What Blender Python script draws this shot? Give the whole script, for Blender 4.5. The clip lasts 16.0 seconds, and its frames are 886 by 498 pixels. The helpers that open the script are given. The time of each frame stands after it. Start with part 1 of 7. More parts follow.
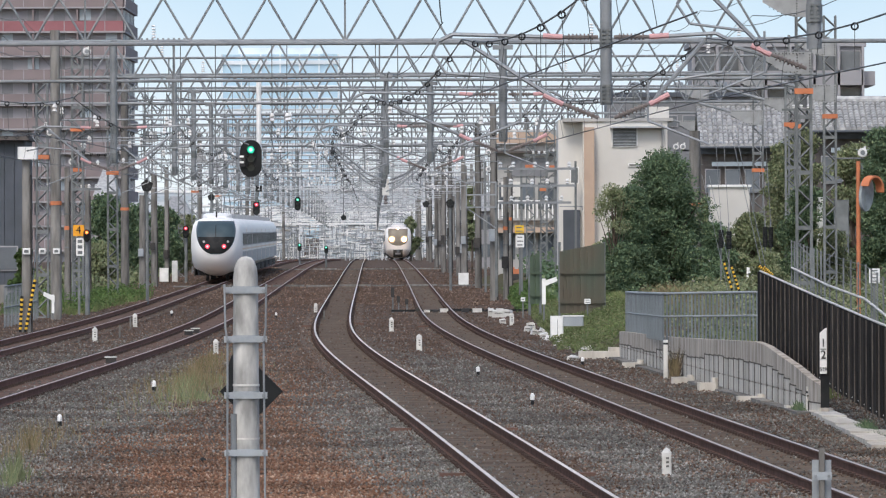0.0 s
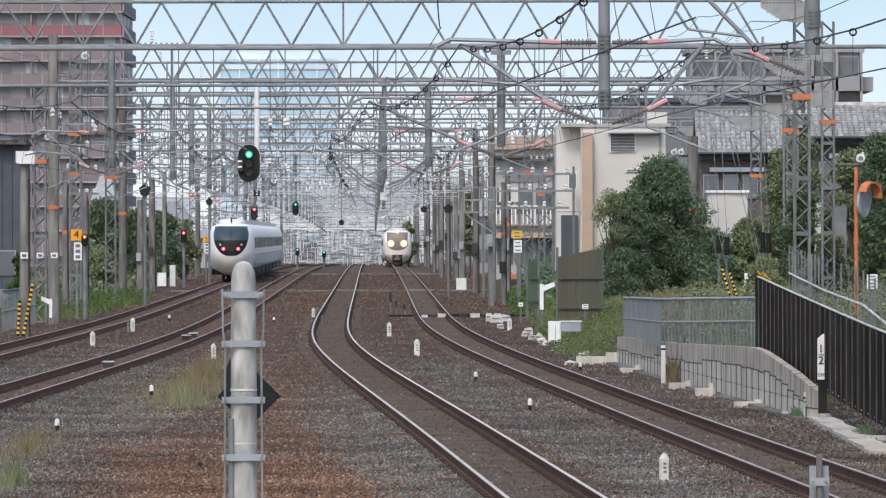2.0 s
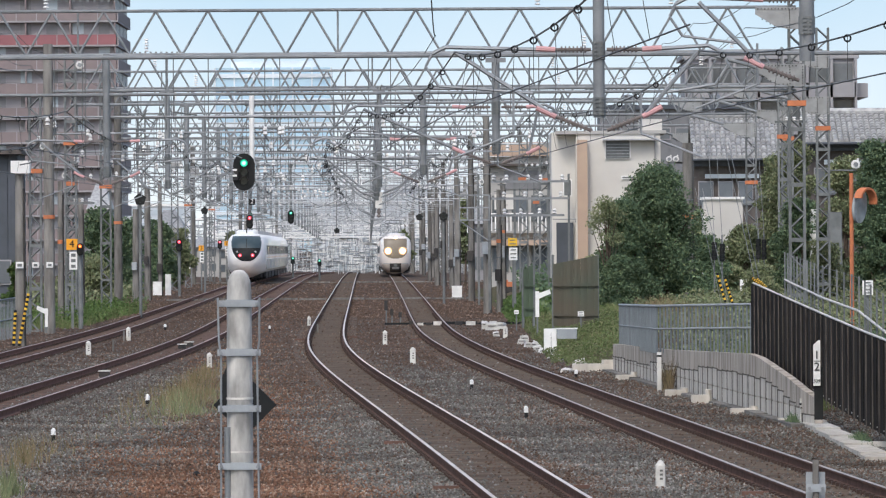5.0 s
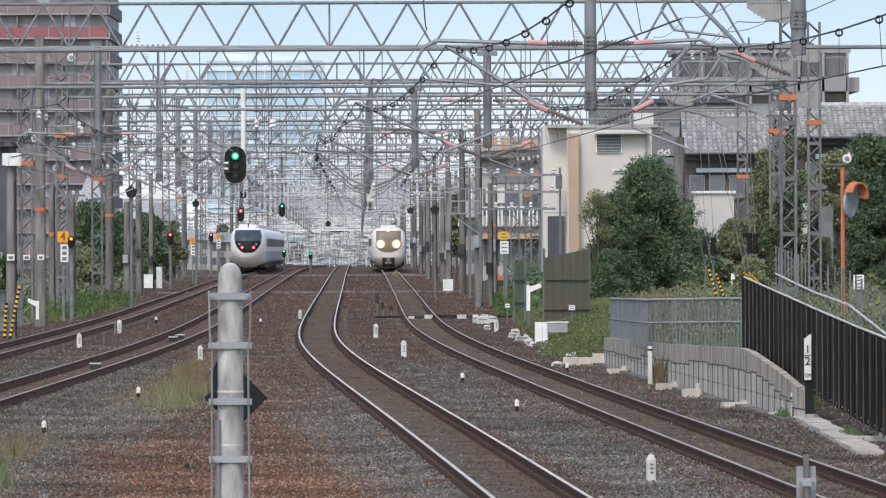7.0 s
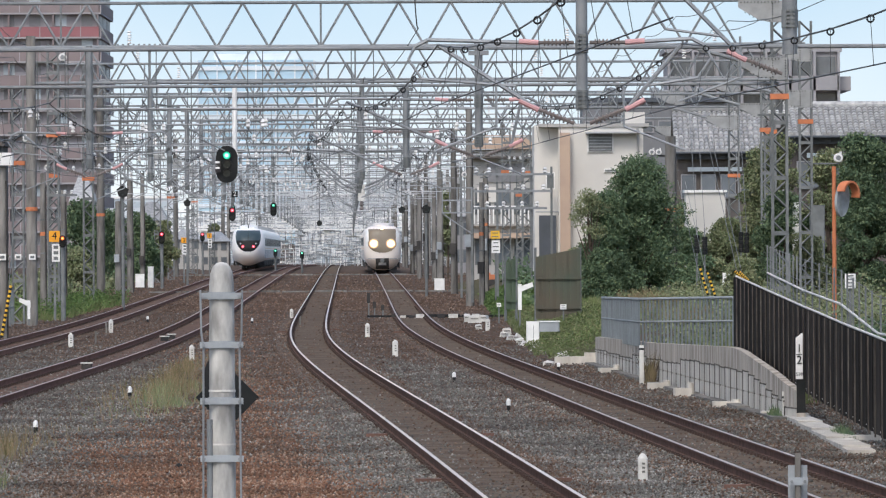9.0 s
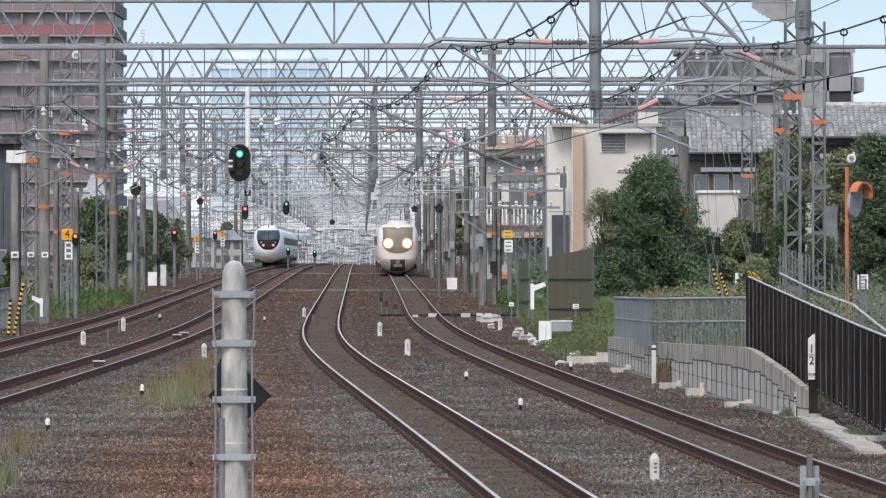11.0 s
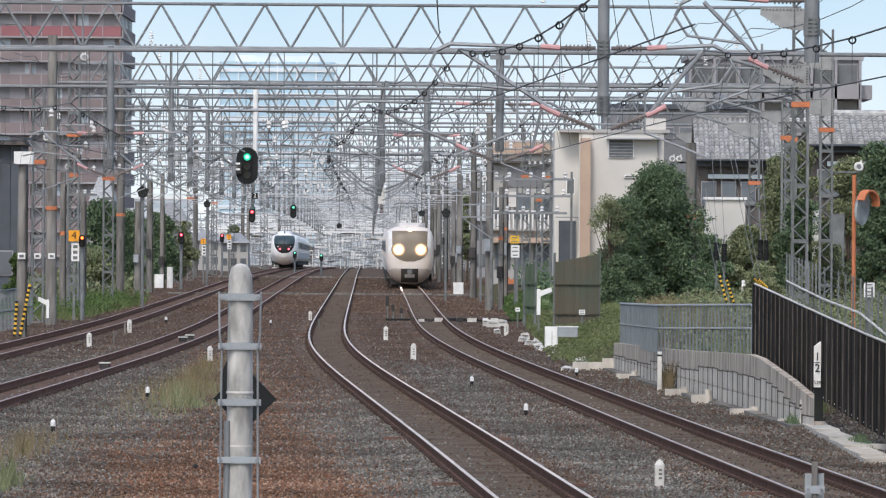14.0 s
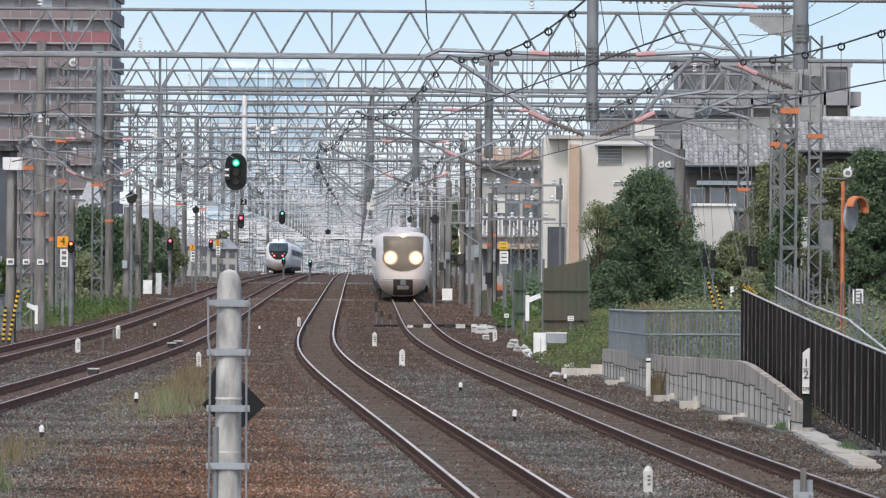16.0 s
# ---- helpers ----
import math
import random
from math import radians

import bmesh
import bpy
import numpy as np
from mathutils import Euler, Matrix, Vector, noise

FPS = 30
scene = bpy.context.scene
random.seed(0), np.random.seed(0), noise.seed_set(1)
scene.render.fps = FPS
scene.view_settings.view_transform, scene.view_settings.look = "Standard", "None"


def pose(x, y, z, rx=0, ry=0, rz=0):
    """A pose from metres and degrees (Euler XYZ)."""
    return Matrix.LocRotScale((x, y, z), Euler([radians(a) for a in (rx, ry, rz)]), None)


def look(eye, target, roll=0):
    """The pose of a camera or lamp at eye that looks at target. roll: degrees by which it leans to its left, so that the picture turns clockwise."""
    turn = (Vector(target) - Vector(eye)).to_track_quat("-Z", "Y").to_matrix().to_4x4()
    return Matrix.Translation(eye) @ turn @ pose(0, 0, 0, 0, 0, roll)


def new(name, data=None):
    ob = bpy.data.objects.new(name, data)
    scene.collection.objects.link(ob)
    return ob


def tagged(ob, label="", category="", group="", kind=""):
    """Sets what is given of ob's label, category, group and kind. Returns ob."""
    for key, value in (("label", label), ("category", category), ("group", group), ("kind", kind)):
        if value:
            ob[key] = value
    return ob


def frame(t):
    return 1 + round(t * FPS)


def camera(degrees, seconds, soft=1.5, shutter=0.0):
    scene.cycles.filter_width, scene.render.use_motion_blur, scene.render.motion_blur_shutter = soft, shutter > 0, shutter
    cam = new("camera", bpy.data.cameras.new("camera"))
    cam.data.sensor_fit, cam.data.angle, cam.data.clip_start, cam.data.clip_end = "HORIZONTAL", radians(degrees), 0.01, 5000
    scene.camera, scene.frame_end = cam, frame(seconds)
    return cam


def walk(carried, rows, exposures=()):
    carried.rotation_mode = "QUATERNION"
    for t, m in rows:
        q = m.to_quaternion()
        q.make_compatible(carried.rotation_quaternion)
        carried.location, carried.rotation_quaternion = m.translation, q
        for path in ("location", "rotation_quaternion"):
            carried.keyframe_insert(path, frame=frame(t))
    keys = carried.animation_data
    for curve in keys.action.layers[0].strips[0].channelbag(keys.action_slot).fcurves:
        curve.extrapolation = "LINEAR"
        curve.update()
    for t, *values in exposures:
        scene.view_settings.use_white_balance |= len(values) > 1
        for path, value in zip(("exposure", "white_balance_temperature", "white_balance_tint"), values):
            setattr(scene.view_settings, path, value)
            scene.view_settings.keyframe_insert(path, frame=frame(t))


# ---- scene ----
EYE = 3.1
cam = camera(6.411, 16.0, soft=1.2)
# seconds, yaw, pitch, lean of a camera on a tripod
ROWS = [
    (0.0, 0.1106, -0.1692, 0.241),
    (0.5, 0.0983, -0.1728, 0.292),
    (1.0, 0.0737, -0.1630, 0.458),
    (1.5, 0.0651, -0.1433, 0.437),
    (2.0, 0.0954, -0.1325, 0.137),
    (2.5, 0.1250, -0.1209, -0.009),
    (3.0, 0.1262, -0.1026, 0.139),
    (3.5, 0.1114, -0.0737, 0.346),
    (6.0, 0.0267, -0.0835, 0.348),
    (6.5, 0.0041, -0.1053, 0.248),
    (7.0, -0.0021, -0.1241, 0.248),
    (7.5, -0.0239, -0.1274, 0.353),
    (8.0, -0.0801, -0.1154, 0.427),
    (8.5, -0.0983, -0.1125, 0.434),
    (9.0, -0.0640, -0.1296, 0.287),
    (11.5, 0.0186, -0.1384, 0.024),
    (12.0, 0.0011, -0.1510, -0.079),
    (12.5, 0.0000, -0.1432, -0.200),
    (13.0, 0.0236, -0.1326, -0.292),
    (13.5, 0.0671, -0.1010, -0.262),
    (14.0, 0.0779, -0.1013, -0.395),
    (14.5, 0.0601, -0.1198, -0.442),
    (15.0, 0.0287, -0.1132, -0.450),
    (15.5, 0.0117, -0.0874, -0.570),
    (16.0, -0.0032, -0.0566, -0.434),
]
walk(cam, [(t, pose(0, 0, EYE, 90 + pitch, lean, yaw)) for t, yaw, pitch, lean in ROWS], exposures=[(0.0, 0.49), (16.0, 0.49)])

# ---- light: thin overcast, pale sky ----
world = bpy.data.worlds.new("sky")
scene.world = world
world.use_nodes = True
wn, wl = world.node_tree.nodes, world.node_tree.links
sky = wn.new("ShaderNodeTexSky")
sky.sky_type, sky.sun_disc = "NISHITA", False
sky.sun_elevation, sky.sun_rotation = radians(50), radians(196)
sky.air_density, sky.dust_density, sky.ozone_density = 1.0, 2.5, 1.5
wn["Background"].inputs["Strength"].default_value = 0.15
wl.new(sky.outputs[0], wn["Background"].inputs["Color"])
sun = new("sun", bpy.data.lights.new("sun", "SUN"))
sun.data.energy, sun.data.angle, sun.data.color = 1.0, radians(16), (1.0, 0.96, 0.9)
sun.matrix_world = look((-16, -56, 69.5), (0, 0, 0))


# a pale sky far behind everything
def sky_backdrop():
    m = bpy.data.materials.new("pale hazy sky")
    m.use_nodes = True
    n, l = m.node_tree.nodes, m.node_tree.links
    geo, sep, rng, ramp = (n.new("ShaderNode" + k) for k in ("NewGeometry", "SeparateXYZ", "MapRange", "ValToRGB"))
    l.new(geo.outputs["Position"], sep.inputs[0])
    l.new(sep.outputs["Z"], rng.inputs["Value"])
    rng.inputs["From Min"].default_value, rng.inputs["From Max"].default_value = 0.0, 150.0
    cloud = n.new("ShaderNodeTexNoise")
    cloud.inputs["Scale"].default_value, cloud.inputs["Detail"].default_value = 0.006, 5
    l.new(geo.outputs["Position"], cloud.inputs["Vector"])
    mix = n.new("ShaderNodeMath")
    mix.operation, mix.inputs[1].default_value = "MULTIPLY_ADD", -0.7
    l.new(cloud.outputs["Fac"], mix.inputs[0]), l.new(rng.outputs[0], mix.inputs[2])
    add = n.new("ShaderNodeMath")
    add.operation, add.inputs[1].default_value = "ADD", 0.3
    l.new(mix.outputs[0], add.inputs[0]), l.new(add.outputs[0], ramp.inputs["Fac"])
    ramp.color_ramp.elements[0].color, ramp.color_ramp.elements[1].color = (0.87, 0.93, 0.96, 1), (0.53, 0.71, 0.86, 1)
    em = n.new("ShaderNodeEmission")
    em.inputs["Strength"].default_value = 0.8
    l.new(ramp.outputs[0], em.inputs["Color"]), l.new(em.outputs[0], n["Material Output"].inputs["Surface"])
    me = bpy.data.meshes.new("backdrop")
    k = 12
    vs = [(4700 * math.sin(a), 4700 * math.cos(a), z) for z in (-60, 900) for a in [(-0.5 + i / k) * 1.2 for i in range(k + 1)]]
    me.from_pydata(vs, [], [(i, i + 1, i + k + 2, i + k + 1) for i in range(k)])
    me.materials.append(m)
    tagged(new("backdrop", me), "pale blue hazy sky behind the railway", "sky", kind="structure")


sky_backdrop()


# ---- materials ----
def mat(name, col, col2=None, rough=0.7, metal=0.0, scale=8.0, bump=0.0, vary=0.12, glow=0.0, glow_col=None, fine=40.0, stretch=None, spec=0.3):
    """Two colours mixed by coarse and fine noise, a random shade for each object, and relief."""
    m = bpy.data.materials.new(name)
    m.use_nodes = True
    n, l = m.node_tree.nodes, m.node_tree.links
    b = n["Principled BSDF"]
    b.inputs["Roughness"].default_value, b.inputs["Metallic"].default_value = rough, metal
    b.inputs["Specular IOR Level"].default_value = 0.5 if rough < 0.3 else (0.05 if rough > 0.85 else spec)
    geo = n.new("ShaderNodeNewGeometry")
    src = geo.outputs["Position"]
    if stretch:
        mp = n.new("ShaderNodeMapping")
        mp.inputs["Scale"].default_value = stretch
        l.new(src, mp.inputs["Vector"])
        src = mp.outputs[0]
    n1, n2 = n.new("ShaderNodeTexNoise"), n.new("ShaderNodeTexNoise")
    n1.inputs["Scale"].default_value, n2.inputs["Scale"].default_value = scale, fine
    n1.inputs["Detail"].default_value, n2.inputs["Detail"].default_value = 5, 3
    l.new(src, n1.inputs["Vector"]), l.new(src, n2.inputs["Vector"])
    ramp = n.new("ShaderNodeValToRGB")
    ramp.color_ramp.elements[0].position, ramp.color_ramp.elements[1].position = 0.35, 0.68
    ramp.color_ramp.elements[0].color = (*col, 1)
    ramp.color_ramp.elements[1].color = (*(col2 or [c * 0.75 for c in col]), 1)
    l.new(n1.outputs["Fac"], ramp.inputs["Fac"])
    info = n.new("ShaderNodeObjectInfo")
    add = n.new("ShaderNodeMath")
    add.operation = "MULTIPLY_ADD"
    l.new(info.outputs["Random"], add.inputs[0])
    add.inputs[1].default_value, add.inputs[2].default_value = vary, 1 - vary
    mul = n.new("ShaderNodeMath")
    mul.operation = "MULTIPLY_ADD"
    l.new(n2.outputs["Fac"], mul.inputs[0])
    mul.inputs[1].default_value = 0.5 * vary + 0.12
    l.new(add.outputs[0], mul.inputs[2])
    hsv = n.new("ShaderNodeHueSaturation")
    l.new(ramp.outputs[0], hsv.inputs["Color"]), l.new(mul.outputs[0], hsv.inputs["Value"])
    l.new(hsv.outputs[0], b.inputs["Base Color"])
    if bump:
        bp = n.new("ShaderNodeBump")
        bp.inputs["Strength"].default_value, bp.inputs["Distance"].default_value = bump, 0.02
        l.new(n2.outputs["Fac"], bp.inputs["Height"]), l.new(bp.outputs[0], b.inputs["Normal"])
    if glow:
        b.inputs["Emission Color"].default_value = (*(glow_col or col), 1)
        b.inputs["Emission Strength"].default_value = glow
    return m


def stone_mat(name, cols, rough=0.9):
    """A heap of stones, each of its own shade."""
    m = bpy.data.materials.new(name)
    m.use_nodes = True
    n, l = m.node_tree.nodes, m.node_tree.links
    geo = n.new("ShaderNodeNewGeometry")
    ramp = n.new("ShaderNodeValToRGB")
    el = ramp.color_ramp.elements
    el[0].color, el[1].color = (*cols[0], 1), (*cols[-1], 1)
    for i, c in enumerate(cols[1:-1]):
        e = el.new((i + 1) / (len(cols) - 1))
        e.color = (*c, 1)
    l.new(geo.outputs["Random Per Island"], ramp.inputs["Fac"])
    n1 = n.new("ShaderNodeTexNoise")
    n1.inputs["Scale"].default_value, n1.inputs["Detail"].default_value = 0.3, 6
    l.new(geo.outputs["Position"], n1.inputs["Vector"])
    mul = n.new("ShaderNodeMath")
    mul.operation, mul.inputs[1].default_value, mul.inputs[2].default_value = "MULTIPLY_ADD", 2.0, 0.0
    l.new(n1.outputs["Fac"], mul.inputs[0])
    hsv = n.new("ShaderNodeHueSaturation")
    l.new(ramp.outputs[0], hsv.inputs["Color"]), l.new(mul.outputs[0], hsv.inputs["Value"])
    b = n["Principled BSDF"]
    b.inputs["Roughness"].default_value = rough
    b.inputs["Specular IOR Level"].default_value = 0.12
    l.new(hsv.outputs[0], b.inputs["Base Color"])
    return m


M_BALLAST = mat("ballast", (0.075, 0.055, 0.044), (0.125, 0.093, 0.073), 0.95, scale=0.6, bump=1.0, fine=18)
M_STONE_GREY = stone_mat("grey ballast stones", [(0.1, 0.094, 0.085), (0.18, 0.173, 0.156), (0.13, 0.12, 0.105), (0.31, 0.3, 0.275)])
M_STONE_BROWN = stone_mat("rusty ballast stones", [(0.085, 0.056, 0.042), (0.15, 0.1, 0.072), (0.115, 0.077, 0.057), (0.26, 0.19, 0.148)])
M_STONE_RUST = stone_mat("rust-red ballast stones", [(0.14, 0.072, 0.046), (0.23, 0.122, 0.077), (0.175, 0.098, 0.063), (0.37, 0.26, 0.19)])
M_BED = mat("brake-dusted track bed", (0.15, 0.115, 0.085), (0.09, 0.066, 0.05), 0.95, scale=1.2, bump=0.9, fine=25)
M_RAIL = mat("rusty rail web", (0.135, 0.08, 0.063), (0.085, 0.05, 0.04), 0.9, scale=3, bump=0.3, vary=0.1)
M_RAIL_RED = mat("lighter red-brown rusty rail web", (0.25, 0.14, 0.108), (0.165, 0.092, 0.072), 0.9, scale=3, bump=0.3, vary=0.1)
M_BED_RED = mat("red-brown dusted track bed", (0.17, 0.112, 0.087), (0.1, 0.066, 0.052), 0.95, scale=1.2, bump=0.9, fine=25)
M_HEAD = mat("worn bright rail head", (0.88, 0.76, 0.65), (0.74, 0.62, 0.52), 0.45, 0.6, scale=0.4)
M_RUSTHEAD = mat("dull rail head", (0.6, 0.42, 0.35), (0.44, 0.29, 0.24), 0.42, 0.8, scale=0.4)
M_TURNED = mat("half-polished rail head", (0.55, 0.4, 0.32), (0.42, 0.29, 0.23), 0.36, 0.8, scale=0.4)
M_SLEEPER = mat("grey concrete sleeper", (0.16, 0.13, 0.11), (0.1, 0.08, 0.07), 0.9, scale=3, bump=0.4)
M_CLIP = mat("rusty rail clip", (0.06, 0.038, 0.03), None, 0.8)
M_STEEL = mat("galvanised steel", (0.3, 0.315, 0.325), (0.21, 0.225, 0.235), 0.5, 0.25, scale=1.5, vary=0.22)
M_PIPE = mat("grey painted pipe", (0.265, 0.28, 0.288), (0.185, 0.198, 0.206), 0.55, 0.1, scale=2, vary=0.2)
# Far gantry steel, paled in its colour to stand in for haze.
M_STEEL_HAZED = mat("gantry steel paled for haze", (0.56, 0.58, 0.59), (0.44, 0.46, 0.475), 0.5, 0.15, scale=1.5, vary=0.3)
M_PLATE = mat("pale riveted plate steel", (0.34, 0.345, 0.34), (0.26, 0.265, 0.26), 0.6, 0.1, scale=3, vary=0.1)
M_LATTICE = mat("weathered lattice steel", (0.2, 0.212, 0.212), (0.135, 0.145, 0.145), 0.65, 0.15, scale=2.5, vary=0.3)
M_CONC = mat("weathered concrete", (0.25, 0.24, 0.222), (0.125, 0.118, 0.108), 0.9, scale=1.6, bump=0.3, vary=0.45, stretch=(3, 3, 0.5))
M_CONC_W = mat("pale concrete", (0.68, 0.67, 0.63), (0.5, 0.48, 0.44), 0.85, scale=4, bump=0.2)
M_POSTC = mat("mottled grey post concrete", (0.6, 0.59, 0.555), (0.25, 0.245, 0.232), 0.85, scale=7.0, bump=0.25, stretch=(1.2, 1.2, 0.45), fine=30)
M_PICKET = mat("slate grey picket steel", (0.2, 0.225, 0.24), (0.15, 0.17, 0.18), 0.6, 0.1, scale=2, vary=0.25)
M_CONC_S = mat("streaked retaining wall concrete", (0.55, 0.495, 0.43), (0.26, 0.23, 0.195), 0.9, scale=1.8, bump=0.3, stretch=(2.5, 2.5, 0.35))
M_WHITE = mat("white paint", (0.82, 0.82, 0.8), (0.7, 0.7, 0.68), 0.5, scale=3, vary=0.06)
M_TRAIN = mat("white carbody paint", (0.88, 0.86, 0.83), (0.83, 0.81, 0.78), 0.42, scale=0.8, vary=0.0)
M_TRAIN2 = mat("cream white carbody paint", (0.76, 0.7, 0.65), (0.68, 0.62, 0.57), 0.4, scale=0.8, vary=0.0)
M_SKIRT = mat("darker beige skirt paint", (0.5, 0.44, 0.39), (0.4, 0.35, 0.31), 0.5, scale=1.5, vary=0.0)
M_SIDEGLASS = mat("grey side window glass", (0.05, 0.06, 0.065), (0.08, 0.09, 0.095), 0.4, scale=1, vary=0.3)
M_GLASS = mat("dark tinted cab glass", (0.035, 0.055, 0.065), (0.06, 0.085, 0.095), 0.32, scale=1, vary=0)
M_CABGLASS = mat("brown tinted cab glass", (0.2, 0.17, 0.13), (0.15, 0.125, 0.095), 0.34, scale=1, vary=0)
M_DARK = mat("dark underframe grey", (0.035, 0.035, 0.036), (0.06, 0.055, 0.05), 0.8, scale=2)
M_GREYBAND = mat("grey body band", (0.42, 0.43, 0.44), (0.36, 0.37, 0.38), 0.5, vary=0)
M_BLACK = mat("black enamel", (0.018, 0.02, 0.021), (0.03, 0.03, 0.03), 0.6, scale=3, spec=0.1)
M_FENCE_B = mat("dark brown-black fence board", (0.022, 0.019, 0.017), (0.045, 0.039, 0.034), 0.9, scale=2, vary=0.7, stretch=(3, 3, 0.4))
M_BATTEN = mat("worn brown batten", (0.13, 0.115, 0.1), (0.07, 0.06, 0.055), 0.9, scale=2, vary=0.5)
M_FENCE_G = mat("grey painted fence steel", (0.36, 0.39, 0.41), (0.28, 0.3, 0.315), 0.5, 0.1, scale=2, vary=0.2)
M_ORANGE = mat("faded orange band", (0.56, 0.19, 0.085), (0.46, 0.165, 0.08), 0.7, scale=5)
M_PINK = mat("pink insulator sleeve", (0.62, 0.35, 0.35), (0.52, 0.3, 0.3), 0.5, scale=5)
M_YELLOW = mat("yellow enamel", (0.8, 0.5, 0.05), (0.68, 0.4, 0.05), 0.5, scale=5)
M_SIGNORANGE = mat("amber sign face", (0.85, 0.38, 0.03), (0.75, 0.32, 0.03), 0.5, scale=5)
M_WIRE = mat("dark wire", (0.06, 0.062, 0.065), (0.1, 0.1, 0.1), 0.5, 0.4, vary=0.3)
M_INS = mat("white porcelain", (0.75, 0.75, 0.74), (0.55, 0.54, 0.52), 0.3, scale=10)
M_BRINS = mat("brown insulator", (0.2, 0.175, 0.165), (0.13, 0.11, 0.105), 0.35, scale=10)
M_CONC_P = mat("pale weathered panel concrete", (0.61, 0.575, 0.515), (0.39, 0.36, 0.315), 0.9, scale=1.4, bump=0.3, stretch=(2.5, 2.5, 0.4))
M_RIB = mat("dark stained joint ribs", (0.15, 0.132, 0.115), (0.1, 0.088, 0.076), 0.9, scale=2.0, bump=0.2)
M_LEAF = stone_mat("dark evergreen leaves", [(0.058, 0.098, 0.06), (0.11, 0.165, 0.09), (0.085, 0.128, 0.075), (0.195, 0.245, 0.125)], 0.6)
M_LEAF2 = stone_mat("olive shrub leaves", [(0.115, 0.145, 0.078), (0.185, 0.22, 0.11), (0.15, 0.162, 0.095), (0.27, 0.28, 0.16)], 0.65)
M_GRASS = stone_mat("mixed bank grass", [(0.085, 0.115, 0.048), (0.14, 0.18, 0.07), (0.115, 0.132, 0.06), (0.22, 0.22, 0.12)], 0.7)
M_LEAF3 = stone_mat("fresh ivy leaves", [(0.055, 0.1, 0.032), (0.09, 0.15, 0.045), (0.075, 0.12, 0.04), (0.14, 0.19, 0.065)], 0.6)
M_DRY = stone_mat("dry weeds", [(0.2, 0.15, 0.09), (0.12, 0.12, 0.055), (0.26, 0.2, 0.13), (0.15, 0.12, 0.065)], 0.8)
M_BARK = mat("grey bark", (0.11, 0.085, 0.065), (0.06, 0.048, 0.04), 0.9, scale=4, bump=0.6)
M_SOIL = mat("bank soil with moss", (0.07, 0.075, 0.035), (0.11, 0.085, 0.06), 0.95, scale=0.8, bump=0.6)
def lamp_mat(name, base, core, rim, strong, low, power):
    """A lit lens, or a halo painted round one: brightest in its middle, weaker towards the rim."""
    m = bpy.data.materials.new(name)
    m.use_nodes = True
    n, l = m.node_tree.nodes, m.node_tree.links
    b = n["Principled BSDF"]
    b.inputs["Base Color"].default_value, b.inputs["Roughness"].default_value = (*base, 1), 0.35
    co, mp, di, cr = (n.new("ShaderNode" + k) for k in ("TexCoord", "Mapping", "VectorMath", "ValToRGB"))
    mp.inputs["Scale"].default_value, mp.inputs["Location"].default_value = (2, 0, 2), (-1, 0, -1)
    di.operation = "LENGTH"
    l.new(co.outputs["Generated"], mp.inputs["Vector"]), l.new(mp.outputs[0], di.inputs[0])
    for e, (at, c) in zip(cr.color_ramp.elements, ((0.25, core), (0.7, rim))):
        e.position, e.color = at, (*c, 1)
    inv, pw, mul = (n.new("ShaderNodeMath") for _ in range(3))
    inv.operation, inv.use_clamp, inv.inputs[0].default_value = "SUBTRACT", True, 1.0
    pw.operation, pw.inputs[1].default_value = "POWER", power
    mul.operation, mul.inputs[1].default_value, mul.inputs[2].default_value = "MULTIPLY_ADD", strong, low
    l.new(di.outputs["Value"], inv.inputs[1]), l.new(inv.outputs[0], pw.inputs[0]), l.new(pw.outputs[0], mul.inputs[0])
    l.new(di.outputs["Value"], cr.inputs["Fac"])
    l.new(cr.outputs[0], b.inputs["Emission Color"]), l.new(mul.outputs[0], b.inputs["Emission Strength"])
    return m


M_GREEN_L = lamp_mat("lit green signal lens", (0.02, 0.3, 0.2), (0.45, 1.0, 0.72), (0.0, 0.62, 0.36), 2.6, 0.5, 1.5)
M_RED_L = lamp_mat("lit red signal lens", (0.3, 0.02, 0.03), (1.0, 0.3, 0.32), (1.0, 0.04, 0.09), 3.0, 0.6, 1.4)
M_AMBER_L = lamp_mat("lit amber signal lens", (0.3, 0.1, 0.02), (1.0, 0.5, 0.12), (1.0, 0.13, 0.02), 3.0, 0.7, 1.4)
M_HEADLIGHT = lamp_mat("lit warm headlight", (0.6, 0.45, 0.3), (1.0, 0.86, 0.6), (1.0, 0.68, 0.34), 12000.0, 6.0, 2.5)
M_ROOFLAMP = lamp_mat("lit roof lamp", (0.6, 0.45, 0.3), (1.0, 0.86, 0.6), (1.0, 0.68, 0.34), 60.0, 3.0, 2.0)
# No lamp part: an emissive patch that imitates the headlamp's bloom.
M_LAMP_HALO = lamp_mat("painted headlamp halo", (0.19, 0.16, 0.12), (1.0, 0.7, 0.38), (1.0, 0.52, 0.24), 16.0, 0.0, 2.3)
M_LENS = mat("unlit lens", (0.05, 0.06, 0.055), None, 0.2)
M_TOWNWALL = mat("greyed render wall", (0.43, 0.42, 0.4), (0.34, 0.33, 0.31), 0.85, scale=0.5)
# The far block's brown is greyed to hold the haze.
M_BRICK_A = mat("brown tile facade greyed for haze", (0.25, 0.205, 0.205), (0.21, 0.175, 0.175), 0.7, scale=0.4)
# Rear wall coloured paler to offset the shade in the recesses.
M_RECESS = mat("grey-brown wall lightened against recess shade", (0.34, 0.325, 0.34), (0.29, 0.28, 0.295), 0.8, scale=0.4)
